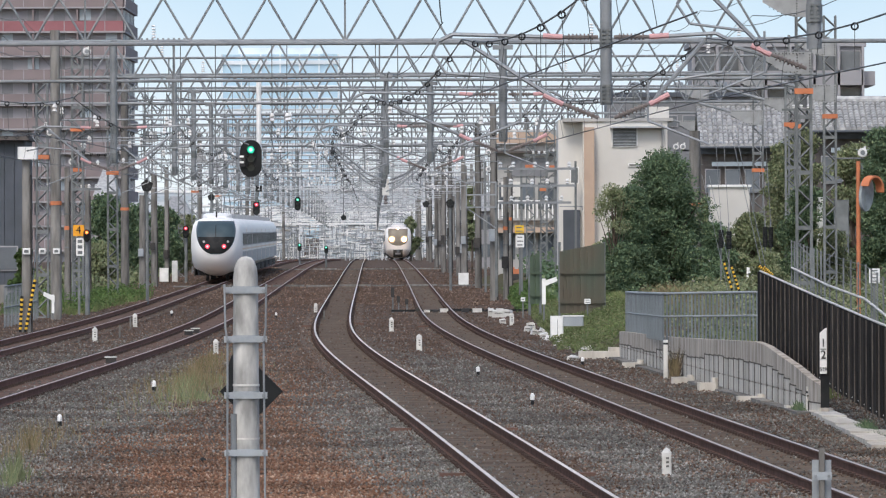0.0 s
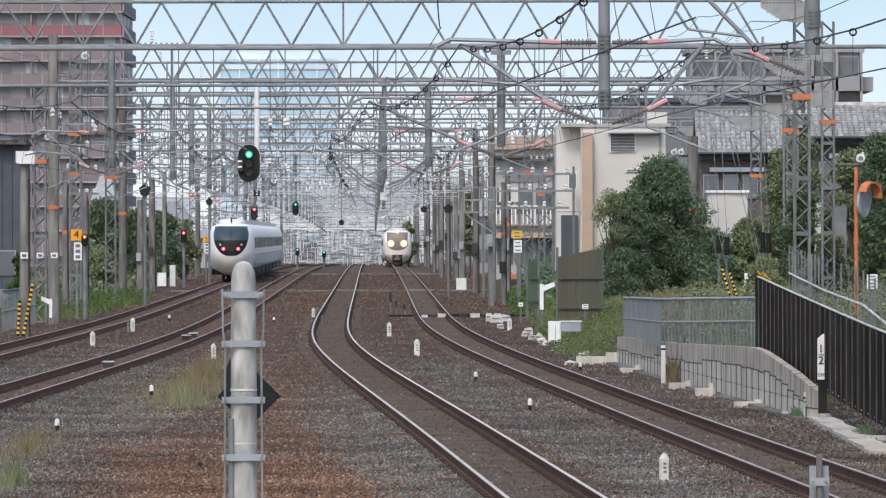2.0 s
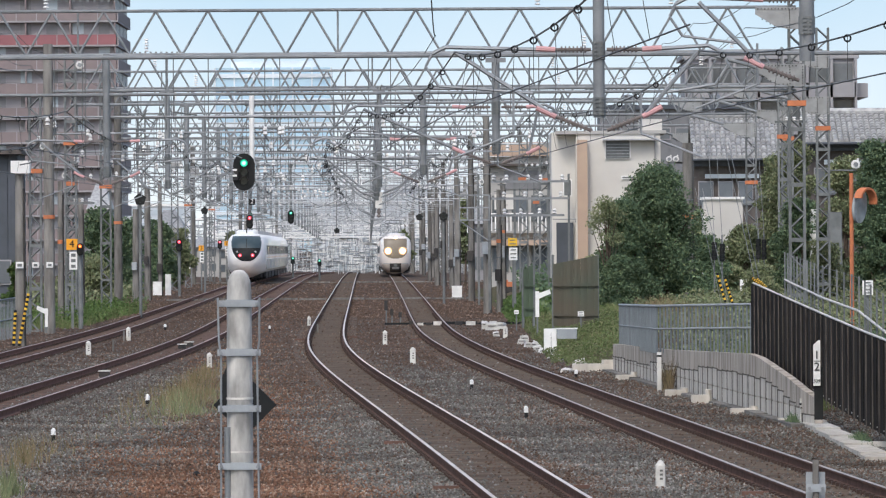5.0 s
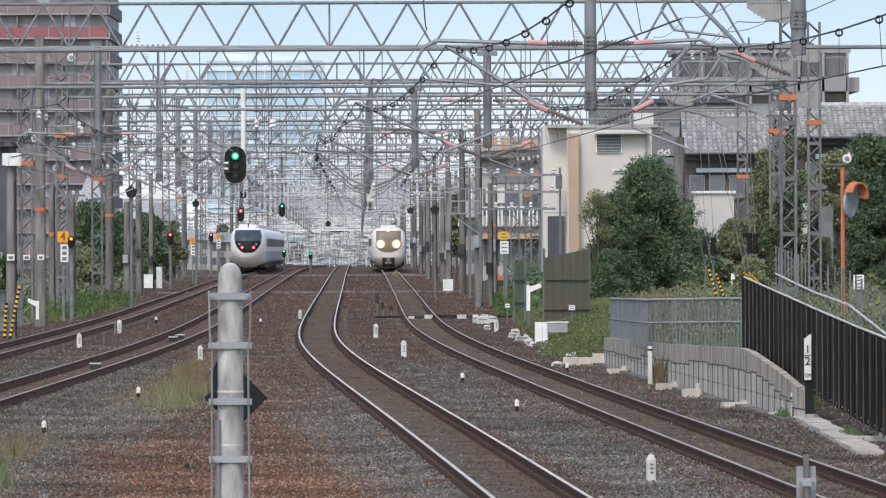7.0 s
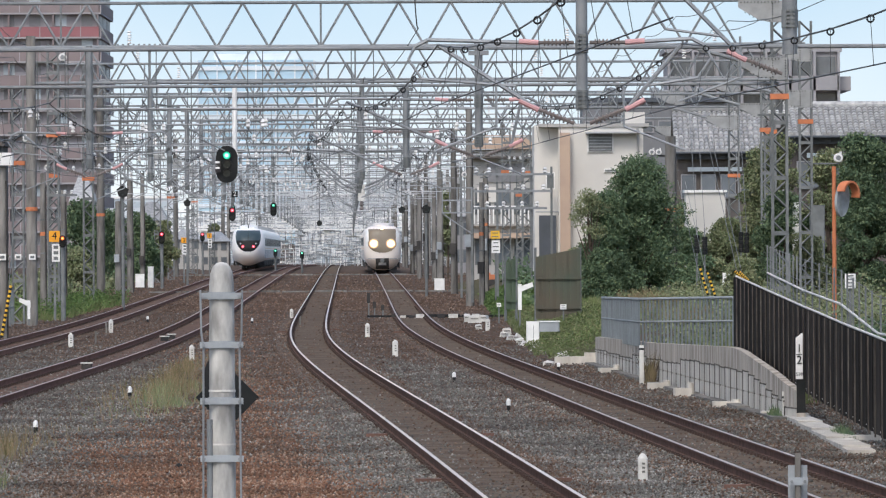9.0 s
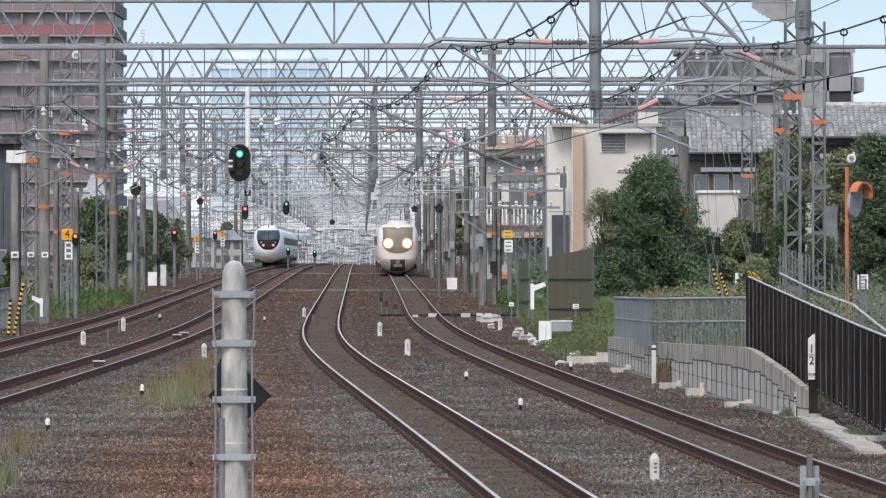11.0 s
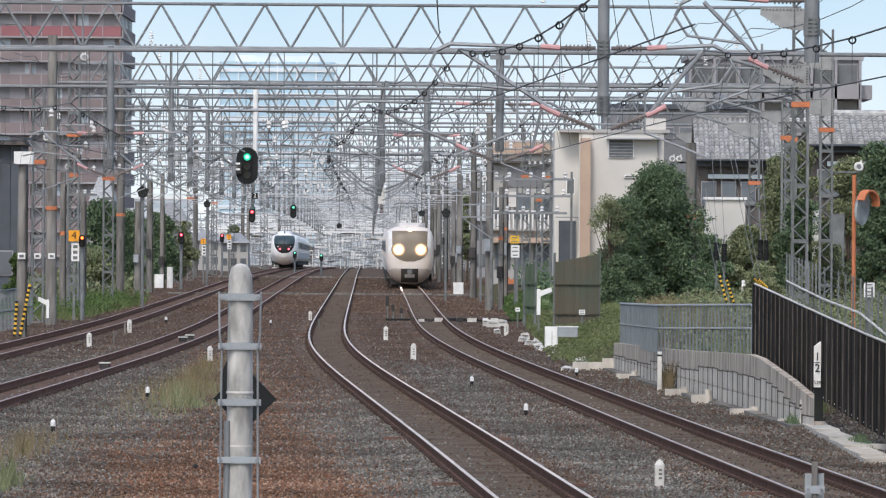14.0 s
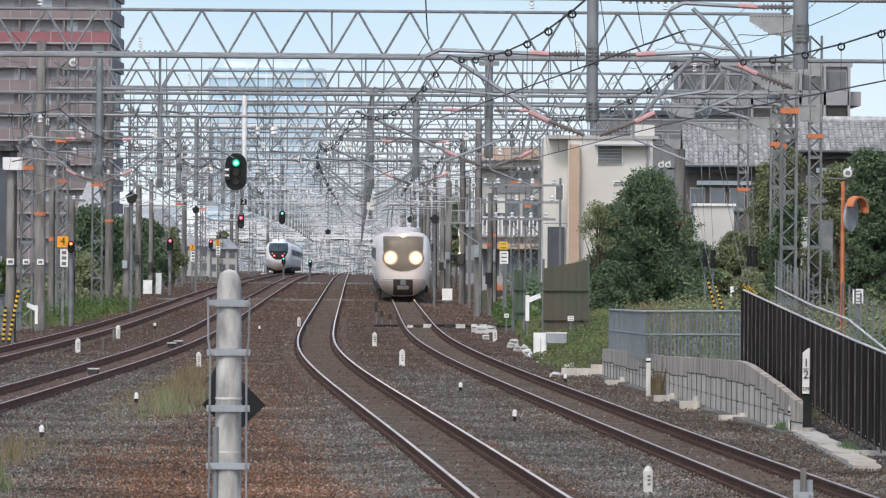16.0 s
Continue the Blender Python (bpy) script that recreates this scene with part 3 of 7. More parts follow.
def gantry(i, d, xl, xr):
    near = d < 480
    # Beyond 420 m the steel takes the haze-paled colour.
    steel = M_PIPE if d < 420 else M_STEEL_HAZED
    ga = thing("overhead_line_gantry", "grey lattice steel portal gantry carrying overhead wires over the tracks", "gantry", (0, d, fall(d)), "overhead line gantries")
    # Beyond 620 m chords and lacing are drawn thinner to imitate haze.
    for z, nm in ((CHORD, "bottom_chord"), (CHORD + DEPTH, "top_chord")):
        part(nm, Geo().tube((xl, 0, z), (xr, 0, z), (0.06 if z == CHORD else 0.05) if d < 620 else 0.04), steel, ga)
    node, pan = NODE.get(d, (xl + RNG.uniform(0, 1), PANEL))
    off = (node - xl) % pan
    n = int((xr - xl - off) / pan)
    wide = Matrix.Diagonal((pan / PANEL, 1, 1, 1))
    if d < 620:
        for k in range(n):
            x = xl + off + k * pan
            part("brace", up_mesh, None, ga, at=pose(x, 0, CHORD) @ wide)
            part("brace", down_mesh, None, ga, at=pose(x + pan / 2, 0, CHORD) @ wide)
            if k % 5 == 2:
                part("upright", vert_mesh, None, ga, at=pose(x, 0, CHORD))
    else:
        lace = Geo()
        for k in range(n):
            x = xl + off + k * PANEL
            lace.tube((x, 0, CHORD), (x + PANEL / 2, 0, CHORD + DEPTH), 0.022, k=4).tube((x + PANEL / 2, 0, CHORD + DEPTH), (x + PANEL, 0, CHORD), 0.022, k=4)
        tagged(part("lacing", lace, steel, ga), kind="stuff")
    # rows of bolts at the splices
    if near:
        for xs in (xl + (xr - xl) * 0.27, xl + (xr - xl) * 0.72):
            bolts = Geo().tube((xs - 0.75, 0, CHORD), (xs + 0.75, 0, CHORD), 0.075)
            for k in range(10):
                bolts.box(xs - 0.7 + k * 0.155, 0, CHORD - 0.11, 0.06, 0.05, 0.22)
            part("splice", bolts, M_PIPE, ga)
    # columns
    for k, x in enumerate((xl, xr)):
        if d < 200 and k == 0 or d < 130 or k == 0 and d > 400 and i % 2:
            continue
        if (i + k) % 3 == 0 and k == 0 or d > 500 and (i + k) % 2:
            part("pole", Geo().tube((x, 0, -0.3), (x, 0, CHORD + DEPTH + 0.4), 0.21, 0.17, k=14), M_CONC, ga, "round concrete pole", True)
            if d < 460:
                part("orange_band", Geo().tube((x, 0, 3.9), (x, 0, 4.04), 0.215, k=14), M_ORANGE, ga, "faded orange marker band")
        else:
            lattice_column(ga, x, -0.3, CHORD + DEPTH + 0.8, 0.42, BAND_Z.get(d, 6.9 if d < 400 else 0))
        s = 1 if k == 0 else -1
        if k == 0 and d < 420:
            continue
        gw = 0.5 if k == 0 else 1.2
        for zt, nm in ((CHORD - 0.38, "knee_plate"), (CHORD + DEPTH - 0.02, "top_plate")) if k and d < 400 else ((CHORD + 0.08, "gusset_plate"),):
            plate = Geo().slab([(x - s * 0.22, zt - 0.64), (x + s * 0.24, zt - 0.64), (x + s * 0.6, zt - 0.56), (x + s * gw, zt - 0.2), (x + s * gw, zt), (x - s * 0.22, zt)], -0.27, 0.03)
            pl = part(nm, plate, M_PLATE, ga, "riveted grey plate")
            riv = Geo()
            for q in range(4 if k == 0 else 12):
                riv.box(x + s * (0.02 + q * 0.1), -0.285, zt - 0.06, 0.035, 0.02, 0.03)
            for q in range(7):
                riv.box(x + s * 0.2, -0.285, zt - 0.1 - q * 0.08, 0.03, 0.02, 0.03)
                riv.box(x - s * 0.17, -0.285, zt - 0.1 - q * 0.08, 0.03, 0.02, 0.03)
                if k:
                    riv.box(x + s * (0.28 + q * 0.12), -0.285, zt - 0.6 + 0.05 * max(0, q - 2.4) * 1.3, 0.03, 0.02, 0.03)
            tagged(part("rivet", riv, M_DARK, pl), kind="stuff")
        if k and d < 400:
            part("knee_brace", Geo().tube((x + s * (gw - 0.15), -0.2, CHORD - 0.5), (x + s * 2.7, -0.05, CHORD - 0.02), 0.06), M_PIPE, ga)
            part("knee_brace", Geo().tube((x + s * 0.2, -0.2, CHORD - 0.98), (x + s * 1.2, -0.2, CHORD - 0.62), 0.045), M_PIPE, ga)
    if d >= 340 and i % 2:
        x = side("d", d) + 3.1 + RNG.uniform(-0.2, 0.3)
        part("pole", Geo().tube((x, 0, -0.3), (x, 0, CHORD), 0.17, 0.14, k=14), M_CONC, ga, "round concrete pole", True)
        part("conduit", Geo().tube((x + 0.17, -0.08, -0.3), (x + 0.14, -0.08, 6.5), 0.04), M_DARK, ga, "dark cable conduit")
        part("switch_box", Geo().box(x - 0.05, -0.3, 1.4 + 0.5 * (i % 3), 0.34, 0.2, 0.55, bevel=0.03), M_FENCE_G if i % 4 == 1 else M_DARK, ga)
        if i % 4 == 0 and d < 560:
            part("orange_band", Geo().tube((x, 0, 4.0), (x, 0, 4.12), 0.21, k=14), M_ORANGE, ga, "faded orange marker band")
    # drop pipes with cantilevers
    cx, dx, bx, ax = (side(q, d) for q in "cdba")
    x0 = {122: 2.29, 175: 1.0, 231: -0.81, 285: -2.58}.get(d, (cx + dx) / 2)
    drops = [(x0, cx, dx, 0.09 if d < 300 else 0.11, 4.95)]
    if d == 122:
        drops.append((5.5, dx, None, 0.118, 5.8))
    if d > 200:
        drops.append(((ax + bx) / 2, bx, ax, 0.1, 4.95))
    for x, t1, t2, r, zb in drops:
        zt = PIPE_TOP.get(d, CHORD + 0.05) if x == x0 else CHORD + 0.05
        p = part("drop_pipe", Geo().tube((x, 0, zb), (x, 0, zt), r, k=14), M_PIPE, ga, "", True)
        part("pipe_cap", Geo().box(x, 0, zt - 0.16, r * 5, 0.16, 0.1), M_PIPE, p)
        for zz in (5.98, 5.12) if zb < 5.5 else (6.35,):
            cl = part("pipe_clamp", Geo().tube((x, 0, zz - 0.14), (x, 0, zz + 0.14), r + 0.012, k=16), M_LATTICE, p, "", True)
            nuts = Geo()
            for row in range(5):
                for sx in (-0.055, -0.02, 0.055):
                    nuts.box(x + sx, -r - 0.02, zz - 0.13 + row * 0.06, 0.03, 0.035, 0.032)
            tagged(part("clamp_nut", nuts, M_LATTICE, cl), kind="stuff")
        for tx in (t1, t2):
            if tx is not None:
                if d > 340 and (tx == t1) == (i % 2 == 0) or d > 500 and RNG.uniform() < 0.6:
                    continue
                bracket(ga, x, tx + (RNG.uniform(-0.5, 0.5) if d > 400 else 0), (5.95 if zb < 5.5 else 6.7) + (RNG.uniform(-0.45, 0.35) if d > 400 else 0), d < 250, 1.0 if d < 400 else 0.6)
    if d in PIPE_TOP:
        part("support_beam", Geo().tube((xl, 0, PIPE_TOP[d]), (xr, 0, PIPE_TOP[d]), 0.05), M_PIPE, ga)
    # lower cross span with hangers and small insulators
    if d >= 231:
        x1 = dx + 3.2
        zs = 6.75 + RNG.uniform(-0.25, 0.25)
        part("cross_span", Geo().tube((xl, 0.15, zs), (x1, 0.15, zs + RNG.uniform(-0.1, 0.1)), 0.035, k=6), M_STEEL if d < 420 else M_STEEL_HAZED, ga)
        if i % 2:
            part("cross_span", Geo().tube((xl, -0.15, zs - 0.75), (x1, -0.15, zs - 0.75), 0.022, k=6), M_STEEL if d < 420 else M_STEEL_HAZED, ga)
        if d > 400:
            part("upper_span", Geo().tube((xl, 0.1, zs + 0.85), (x1 + 2, 0.1, zs + 0.75), 0.024, k=6).tube((xl, 0.1, zs - 1.5), (x1, 0.1, zs - 1.45), 0.018, k=6), M_STEEL_HAZED, ga)
        small, white = Geo(), Geo()
        for _ in range(34 if d < 800 else 22):
            x = RNG.uniform(xl, x1)
            z = zs + RNG.uniform(-1.3, 0.2)
            if RNG.uniform() < 0.5:
                small.tube((x, 0.1, z), (x + RNG.uniform(-0.9, 0.9), 0.1, z + RNG.uniform(-0.6, 0.6)), 0.02, k=4)
            else:
                white.lathe(x, 0.0, z, [(0.03, 0), (0.085, 0.04), (0.04, 0.12), (0.085, 0.16), (0.03, 0.26)], 7)
            if RNG.uniform() < 0.4:
                small.tube((x, 0.1, z - 0.3), (x, 0.1, CHORD), 0.014, k=4)
        tagged(part("hanger_rod", small, M_LATTICE, ga), kind="stuff")
        tagged(part("small_insulator", white, M_INS, ga), kind="stuff")
    # strain insulators and feeders above the truss
    if near:
        for k in range(5):
            x = xl + (xr - xl) * (0.12 + 0.19 * k) + RNG.uniform(-0.6, 0.6)
            if k in (1, 2):
                continue
            st = Geo()
            for q in range(5):
                st.lathe(x, 0, CHORD + DEPTH + 0.1 + q * 0.1, [(0.03, 0), (0.09, 0.02), (0.05, 0.07)], 8)
            part("post_insulator", st, M_INS, ga, "white porcelain post insulator")
    return ga


for i, (d, xl, xr) in enumerate(GANTRIES):
    gantry(i, d, xl, xr)


# ---- contact and messenger wires ----
def wires(key):
    w = thing("overhead_wire", "copper contact wire hung from a messenger cable by droppers", "overhead wire", (0, 0, 0), "overhead wires")
    ds = [70] + [q[0] for q in GANTRIES]
    mess, cont, drop, rings = Geo(), Geo(), Geo(), Geo()
    for n, (d0, d1) in enumerate(zip(ds, ds[1:])):
        k = max(4, int((d1 - d0) / 5))
        sag = (0.0085 if d0 < 420 else 0.005) * (d1 - d0)
        pts, low = [], []
        for j in range(k + 1):
            f = j / k
            y = d0 + f * (d1 - d0)
            z = 5.97 - 4 * sag * f * (1 - f)
            zig = 0.18 * (1 if (n + 1) % 2 else -1) * (1 - 2 * f)
            x = side(key, y)
            pts.append((x, y, z + fall(y)))
            low.append((x + zig, y, 4.98 + fall(y)))
        mess.path(pts, 0.012 if d0 < 200 else 0.011 if d0 < 420 or key == "c" and d0 < 760 else 0.004, 5)
        cont.path(low, 0.009 if d0 < 420 else 0.005, 4)
        for p, q in zip(pts[1:-1], low[1:-1]):
            if d0 < 420:
                drop.tube(p, q, 0.005, k=3)
            if d0 < (760 if key == "c" else 420):
                hoop = [(p[0] + 0.042 * math.cos(t), p[1], p[2] - 0.03 + 0.042 * math.sin(t)) for t in [q2 * math.pi / 4 for q2 in range(9)]]
                rings.path(hoop, 0.011, 4)
    part("messenger_cable", mess, M_WIRE, w)
    part("contact_wire", cont, M_WIRE, w)
    tagged(part("dropper", drop, M_WIRE, w), kind="stuff")
    tagged(part("hanger_ring", rings, M_BLACK, w), kind="stuff")


for key in "abcd":
    wires(key)


for n, (off, z, key) in enumerate(((-3.6, 10.6, "a"), (-4.4, 10.1, "a"), (-3.0, 9.3, "a"), (9.5, 10.8, "d"), (10.8, 10.3, "d"), (8.4, 9.2, "d"), (1.6, 7.6, "c"))):
    fw = tagged(new("feeder_wire"), "thin dark feeder wire strung between the gantries", "feeder wire", "feeder wires")
    run = Geo()
    ds = [60] + [q[0] for q in GANTRIES]
    for d0, d1 in zip(ds, ds[1:]):
        pts = []
        for j in range(7):
            f = j / 6
            y = d0 + f * (d1 - d0)
            pts.append((side(key, max(y, 175)) + off, y, z + fall(y) - 0.035 * (d1 - d0) * f * (1 - f)))
        run.path(pts, 0.012 if d0 < 420 else 0.005, 4)
    part("conductor", run, M_WIRE, fw)


# ---- signals ----
def hood(g, x, y, z, r):
    """A half-round visor over a lens."""
    k = 10
    vs = []
    for rr in (r, r * 1.18):
        for yy in (y - 0.22, y):
            vs += [(x + rr * math.cos(math.pi * i / k), yy, z + rr * math.sin(math.pi * i / k)) for i in range(k + 1)]
    n = k + 1
    fs = []
    for i in range(k):
        fs += [(i, i + 1, n + i + 1, n + i), (2 * n + i, 3 * n + i, 3 * n + i + 1, 2 * n + i + 1), (i, 2 * n + i, 2 * n + i + 1, i + 1)]
    g.add(vs, fs)


def colour_light(name, label, x, y, z, w, h, lit, lamps=3, which=0, post=None, post_mat=None):
    """A signal head: an oval backplate with lens hoods and one lit lens. post: (x, z0, z1)."""
    sig = thing(name, label, "railway signal", (x, y, z), "colour light signals")
    r = w / 2
    out = [(r * math.cos(a), h / 2 - r + r * math.sin(a)) for a in [math.pi * i / 12 for i in range(13)]]
    out += [(-px, -pz) for px, pz in out]
    part("backplate", Geo().slab(out, 0, 0.06), M_BLACK, sig)
    part("lamp_case", Geo().box(0, 0.2, -h * 0.4, w * 0.6, 0.28, h * 0.8, bevel=0.05), M_BLACK, sig)
    lr = min(w * 0.27, h / lamps * 0.3)
    for i in range(lamps):
        zz = (h - w * 0.9) * (0.5 - i / max(1, lamps - 1)) if lamps > 1 else 0
        ln = part("lens", Geo().disc(0, -0.04, zz, lr, 0.04), lit if i == which else M_LENS, sig, "glowing lens" if i == which else "dark lens")
        hg = Geo()
        hood(hg, 0, -0.02, zz, lr * 1.1)
        part("hood", hg, M_BLACK, ln)
    if post:
        px, z0, z1 = post
        part("post", Geo().tube((px, 0.3, z0), (px, 0.3, z1), 0.09, k=12), post_mat or M_WHITE, sig, "", True)
        part("mount", Geo().box(px / 2, 0.26, -0.06, abs(px) + 0.14, 0.06, 0.12), M_LATTICE, sig)
    return sig


def written(text, size, m, parent, x, y, z, label="", turn=0):
    cu = bpy.data.curves.new("lettering", "FONT")
    cu.body, cu.size, cu.align_x, cu.align_y, cu.extrude = text, size, "CENTER", "CENTER", 0.004
    cu.materials.append(m)
    ob = new("lettering", cu)
    ob.parent = parent
    ob.matrix_basis = pose(x, y, z, 90, 0, 0) @ pose(0, 0, 0, 0, 0, turn)
    if label:
        ob["label"] = label
    return ob


main = colour_light("hanging_signal", "black oval signal showing green on white hanging post", -7.45, 284.5, 5.54, 0.774, 1.34, M_GREEN_L, 3, 0, (0.285, -0.4, 2.85), M_WHITE)
plate = part("number_plate", Geo().box(0.285, -0.02, -1.19, 0.22, 0.03, 0.22), M_BLACK, main, "small black number plate")
written("2", 0.22, M_WHITE, plate, 0.285, -0.045, -1.067, "white numeral")
part("side_plate", Geo().box(-0.305, -0.1, -0.285, 0.2, 0.03, 0.42), M_DARK, main, "dark plate with pale bars")
part("side_bar", Geo().box(-0.326, -0.12, 0.041, 0.15, 0.02, 0.07), M_WHITE, main)
part("side_bar", Geo().box(-0.326, -0.12, -0.163, 0.15, 0.02, 0.07), M_WHITE, main)
for px, py, d, w, h, lit, n, which, label in (
        (427, 374, 526, 12, 24, M_RED_L, 2, 0, "black signal showing red beside the outer line"),
        (500, 366, 562, 11, 24, M_GREEN_L, 3, 0, "distant black signal showing green above the track"),
        (550, 447, 640, 7, 13, M_GREEN_L, 2, 0, "low signal showing green beside the track"),
        (428, 367, 634, 9, 20, M_GREEN_L, 2, 0, "distant signal showing green over the outer line"),
        (503, 443, 700, 7, 14, M_GREEN_L, 2, 0, "low distant signal showing blue-green"),
        (302, 415, 470, 11, 22, M_RED_L, 2, 0, "level crossing lamp showing red before shrubs"),
        (127, 421, 300, 12, 22, M_AMBER_L, 2, 0, "black lamp case showing amber beside the number board"),
        (374, 414, 640, 8, 16, M_RED_L, 2, 0, "distant red lamp on the far mast")):
    x, z = (px - 784) * d / 14000, 3.1 + (406 - py) * d / 14000
    low = py > 400
    colour_light("signal", label, x, d - 0.3, z, w * d / 14000, h * d / 14000, lit, n, which, (0.0, -z - 0.25 + fall(d) if low else -0.5, 0 if low else 8.5 + fall(d) - z), M_LATTICE)


def repeater(px, py, d, r, hung=False):
    """A dark five-lobed lamp disc on a post."""
    x, z = (px - 784) * d / 14000, 3.1 + (406 - py) * d / 14000
    ob = thing("repeater_signal", "unlit dark round signal disc on a mast", "railway signal", (x, d, z), "repeater signals")
    part("disc", Geo().slab([(r * math.sin(2 * math.pi * i / 5), r * math.cos(2 * math.pi * i / 5)) for i in range(5)], 0, 0.12), M_BLACK, ob)
    for i in range(5):
        a = 2 * math.pi * (i + 0.5) / 5
        part("lens", Geo().disc(0.5 * r * math.sin(a), -0.02, 0.5 * r * math.cos(a), 0.16 * r, 0.02, 10), M_LENS, ob)
    if hung:
        part("hanger", Geo().tube((0, 0.14, -0.2), (0, 0.14, CHORD + fall(d) - z), 0.04), M_LATTICE, ob)
    else:
        part("post", Geo().tube((0, 0.14, -z - 0.3 + fall(d)), (0, 0.14, 0.3), 0.07), M_LATTICE, ob)


for q in ((233, 333, 330, 0.27), (347, 354, 480, 0.24), (770, 367, 400, 0.25), (727, 368, 525.8, 0.25, True), (581, 391, 597.8, 0.24, True)):
    repeater(*q)


def number_board(text, px, py, d, w, lower=True, flat=1.0):
    x, z = (px - 784) * d / 14000, 3.1 + (406 - py) * d / 14000
    ob = thing("number_board", "amber square board with a dark numeral on a post", "sign", (x, d, z), "number boards")
    b = part("board", Geo().box(0, 0, -w / 2, w, 0.03, w * flat), M_SIGNORANGE, ob)
    written(text, w * 0.95, M_BLACK, b, 0, -0.02, w * 0.02, "black numeral")
    if lower:
        p = part("plate", Geo().box(0.05, 0, -w / 2 - 0.75, 0.3, 0.03, 0.68), M_WHITE, ob, "white plate with grey bars")
        for k in range(3):
            part("plate_bar", Geo().box(0.05, -0.02, -w / 2 - 0.68 + k * 0.21, 0.17, 0.01, 0.12), M_LATTICE, p)
    part("post", Geo().box(0, 0.1, -z - 0.25 + fall(d), 0.09, 0.09, z + 0.3 - fall(d)), M_LATTICE, ob)


number_board("4", 112, 412, 300, 0.42)
number_board("3", 341, 420, 520, 0.36)
number_board("2", 386, 412, 600, 0.36)

# ---- masts and poles beside the outer line ----
def concrete_mast(px, d, ytop, r=0.2, box=False, guard=False, label="round weathered concrete pole beside the tracks", bands=True):
    x, z = (px - 784) * d / 14000, 3.1 + (406 - ytop) * d / 14000
    ob = thing("concrete_pole", label, "pole", (x, d, 0), "concrete poles")
    part("shaft", Geo().tube((0, 0, -0.3 + fall(d)), (0, 0, z), r, r * 0.82, k=16), M_CONC, ob, "", True)
    part("conduit", Geo().tube((r * 0.9, -r * 0.5, -0.3 + fall(d)), (r * 0.8, -r * 0.5, z * (0.5 + 0.4 * (px % 3) / 2)), 0.035), M_DARK, ob, "dark cable conduit")
    if d > 320:
        part("switch_box", Geo().box(-r * 0.4, -r - 0.08, 1.2 + 0.3 * (px % 4), 0.28, 0.18, 0.42 + 0.1 * (px % 3), bevel=0.03), M_FENCE_G if px % 2 else M_DARK, ob)
        bolts = Geo()
        for k in range(12):
            bolts.box(r * (1 if k % 2 else -1), -0.02, 1.8 + k * 0.42, 0.2, 0.025, 0.025)
        tagged(part("step_bolt", bolts, M_LATTICE, ob), kind="stuff")
    if bands and d < 420:
        part("steel_band", Geo().tube((0, 0, z * 0.42), (0, 0, z * 0.42 + 0.05), r * 0.97, k=16), M_LATTICE, ob)
        part("steel_band", Geo().tube((0, 0, z * 0.66), (0, 0, z * 0.66 + 0.05), r * 0.93, k=16), M_LATTICE, ob)
        part("orange_band", Geo().tube((0, 0, z * 0.55), (0, 0, z * 0.55 + 0.15), r * 0.95, k=16), M_ORANGE, ob, "faded orange band")
    if box:
        part("transformer_box", Geo().box(0.05, -0.1, z - 0.05, 0.62, 0.5, 0.4, bevel=0.04), M_WHITE, ob, "white box at the top")
    if guard:
        gx = -0.2
        for n, (dx, lean, count) in enumerate(((0.0, 0.004, 15), (0.16, 0.014, 22))):
            for k in range(count):
                part("guard_stripe", Geo().tube((gx + dx + k * lean, -0.3 + 0.1 * n, -0.2 + k * 0.075), (gx + dx + (k + 1) * lean, -0.3 + 0.1 * n, -0.2 + (k + 1) * 0.075), 0.05, k=8), M_YELLOW if k % 2 else M_BLACK, ob)
        part("stay_wire", Geo().tube((gx + 0.3, -0.2, 0), (0.5, -0.1, z), 0.012, k=4), M_STEEL, ob)
    return ob


concrete_mast(20, 250, 283, 0.17, True, True, "pale concrete pole with striped stay guards and white box", False)
for q in ((195, 400, 290, 0.17), (225, 430, 350, 0.2), (246, 440, 310, 0.2), (128, 330, 330, 0.14), (92, 310, 300, 0.13), (268, 470, 300, 0.15), (420, 900, 300, 0.2),
          (784, 520, 330, 0.16), (795, 430, 300, 0.17), (758, 560, 300, 0.18), (745, 640, 320, 0.17), (868, 352, 320, 0.13), (875, 395, 300, 0.15), (1203, 330, 240, 0.27)):
    concrete_mast(*q)


def lattice_mast(px, d, ytop, w, band):
    x, z = (px - 784) * d / 14000, 3.1 + (406 - ytop) * d / 14000
    ob = thing("lattice_mast", "grey riveted lattice steel mast with an orange band", "mast", (x, d, 0), "lattice masts")
    lattice_column(ob, 0, -0.3 + fall(d), z, w, band)
    arm = Geo().box(0.3, -w / 2, z * 0.8, w + 0.9, 0.08, 0.08)
    part("cross_arm", arm, M_LATTICE, ob)
    for k in range(3):
        part("arm_insulator", Geo().lathe(0.15 + 0.28 * k, -w / 2, z * 0.8 + 0.08, [(0.03, 0), (0.08, 0.03), (0.04, 0.08), (0.08, 0.11), (0.03, 0.16)], 8), M_INS, ob, "white porcelain")


for q in ((48, 291, 150, 0.4, 5.6), (112, 314, 290, 0.33, 5.3), (318, 560, 305, 0.42, 5.5), (360, 650, 315, 0.42, 5.5), (912, 400, 225, 0.4, 6.0), (948, 405, 220, 0.4, 6.0), (935, 440, 300, 0.3, 5.0), (1372, 308, 120, 0.36, 6.9)):
    lattice_mast(*q)

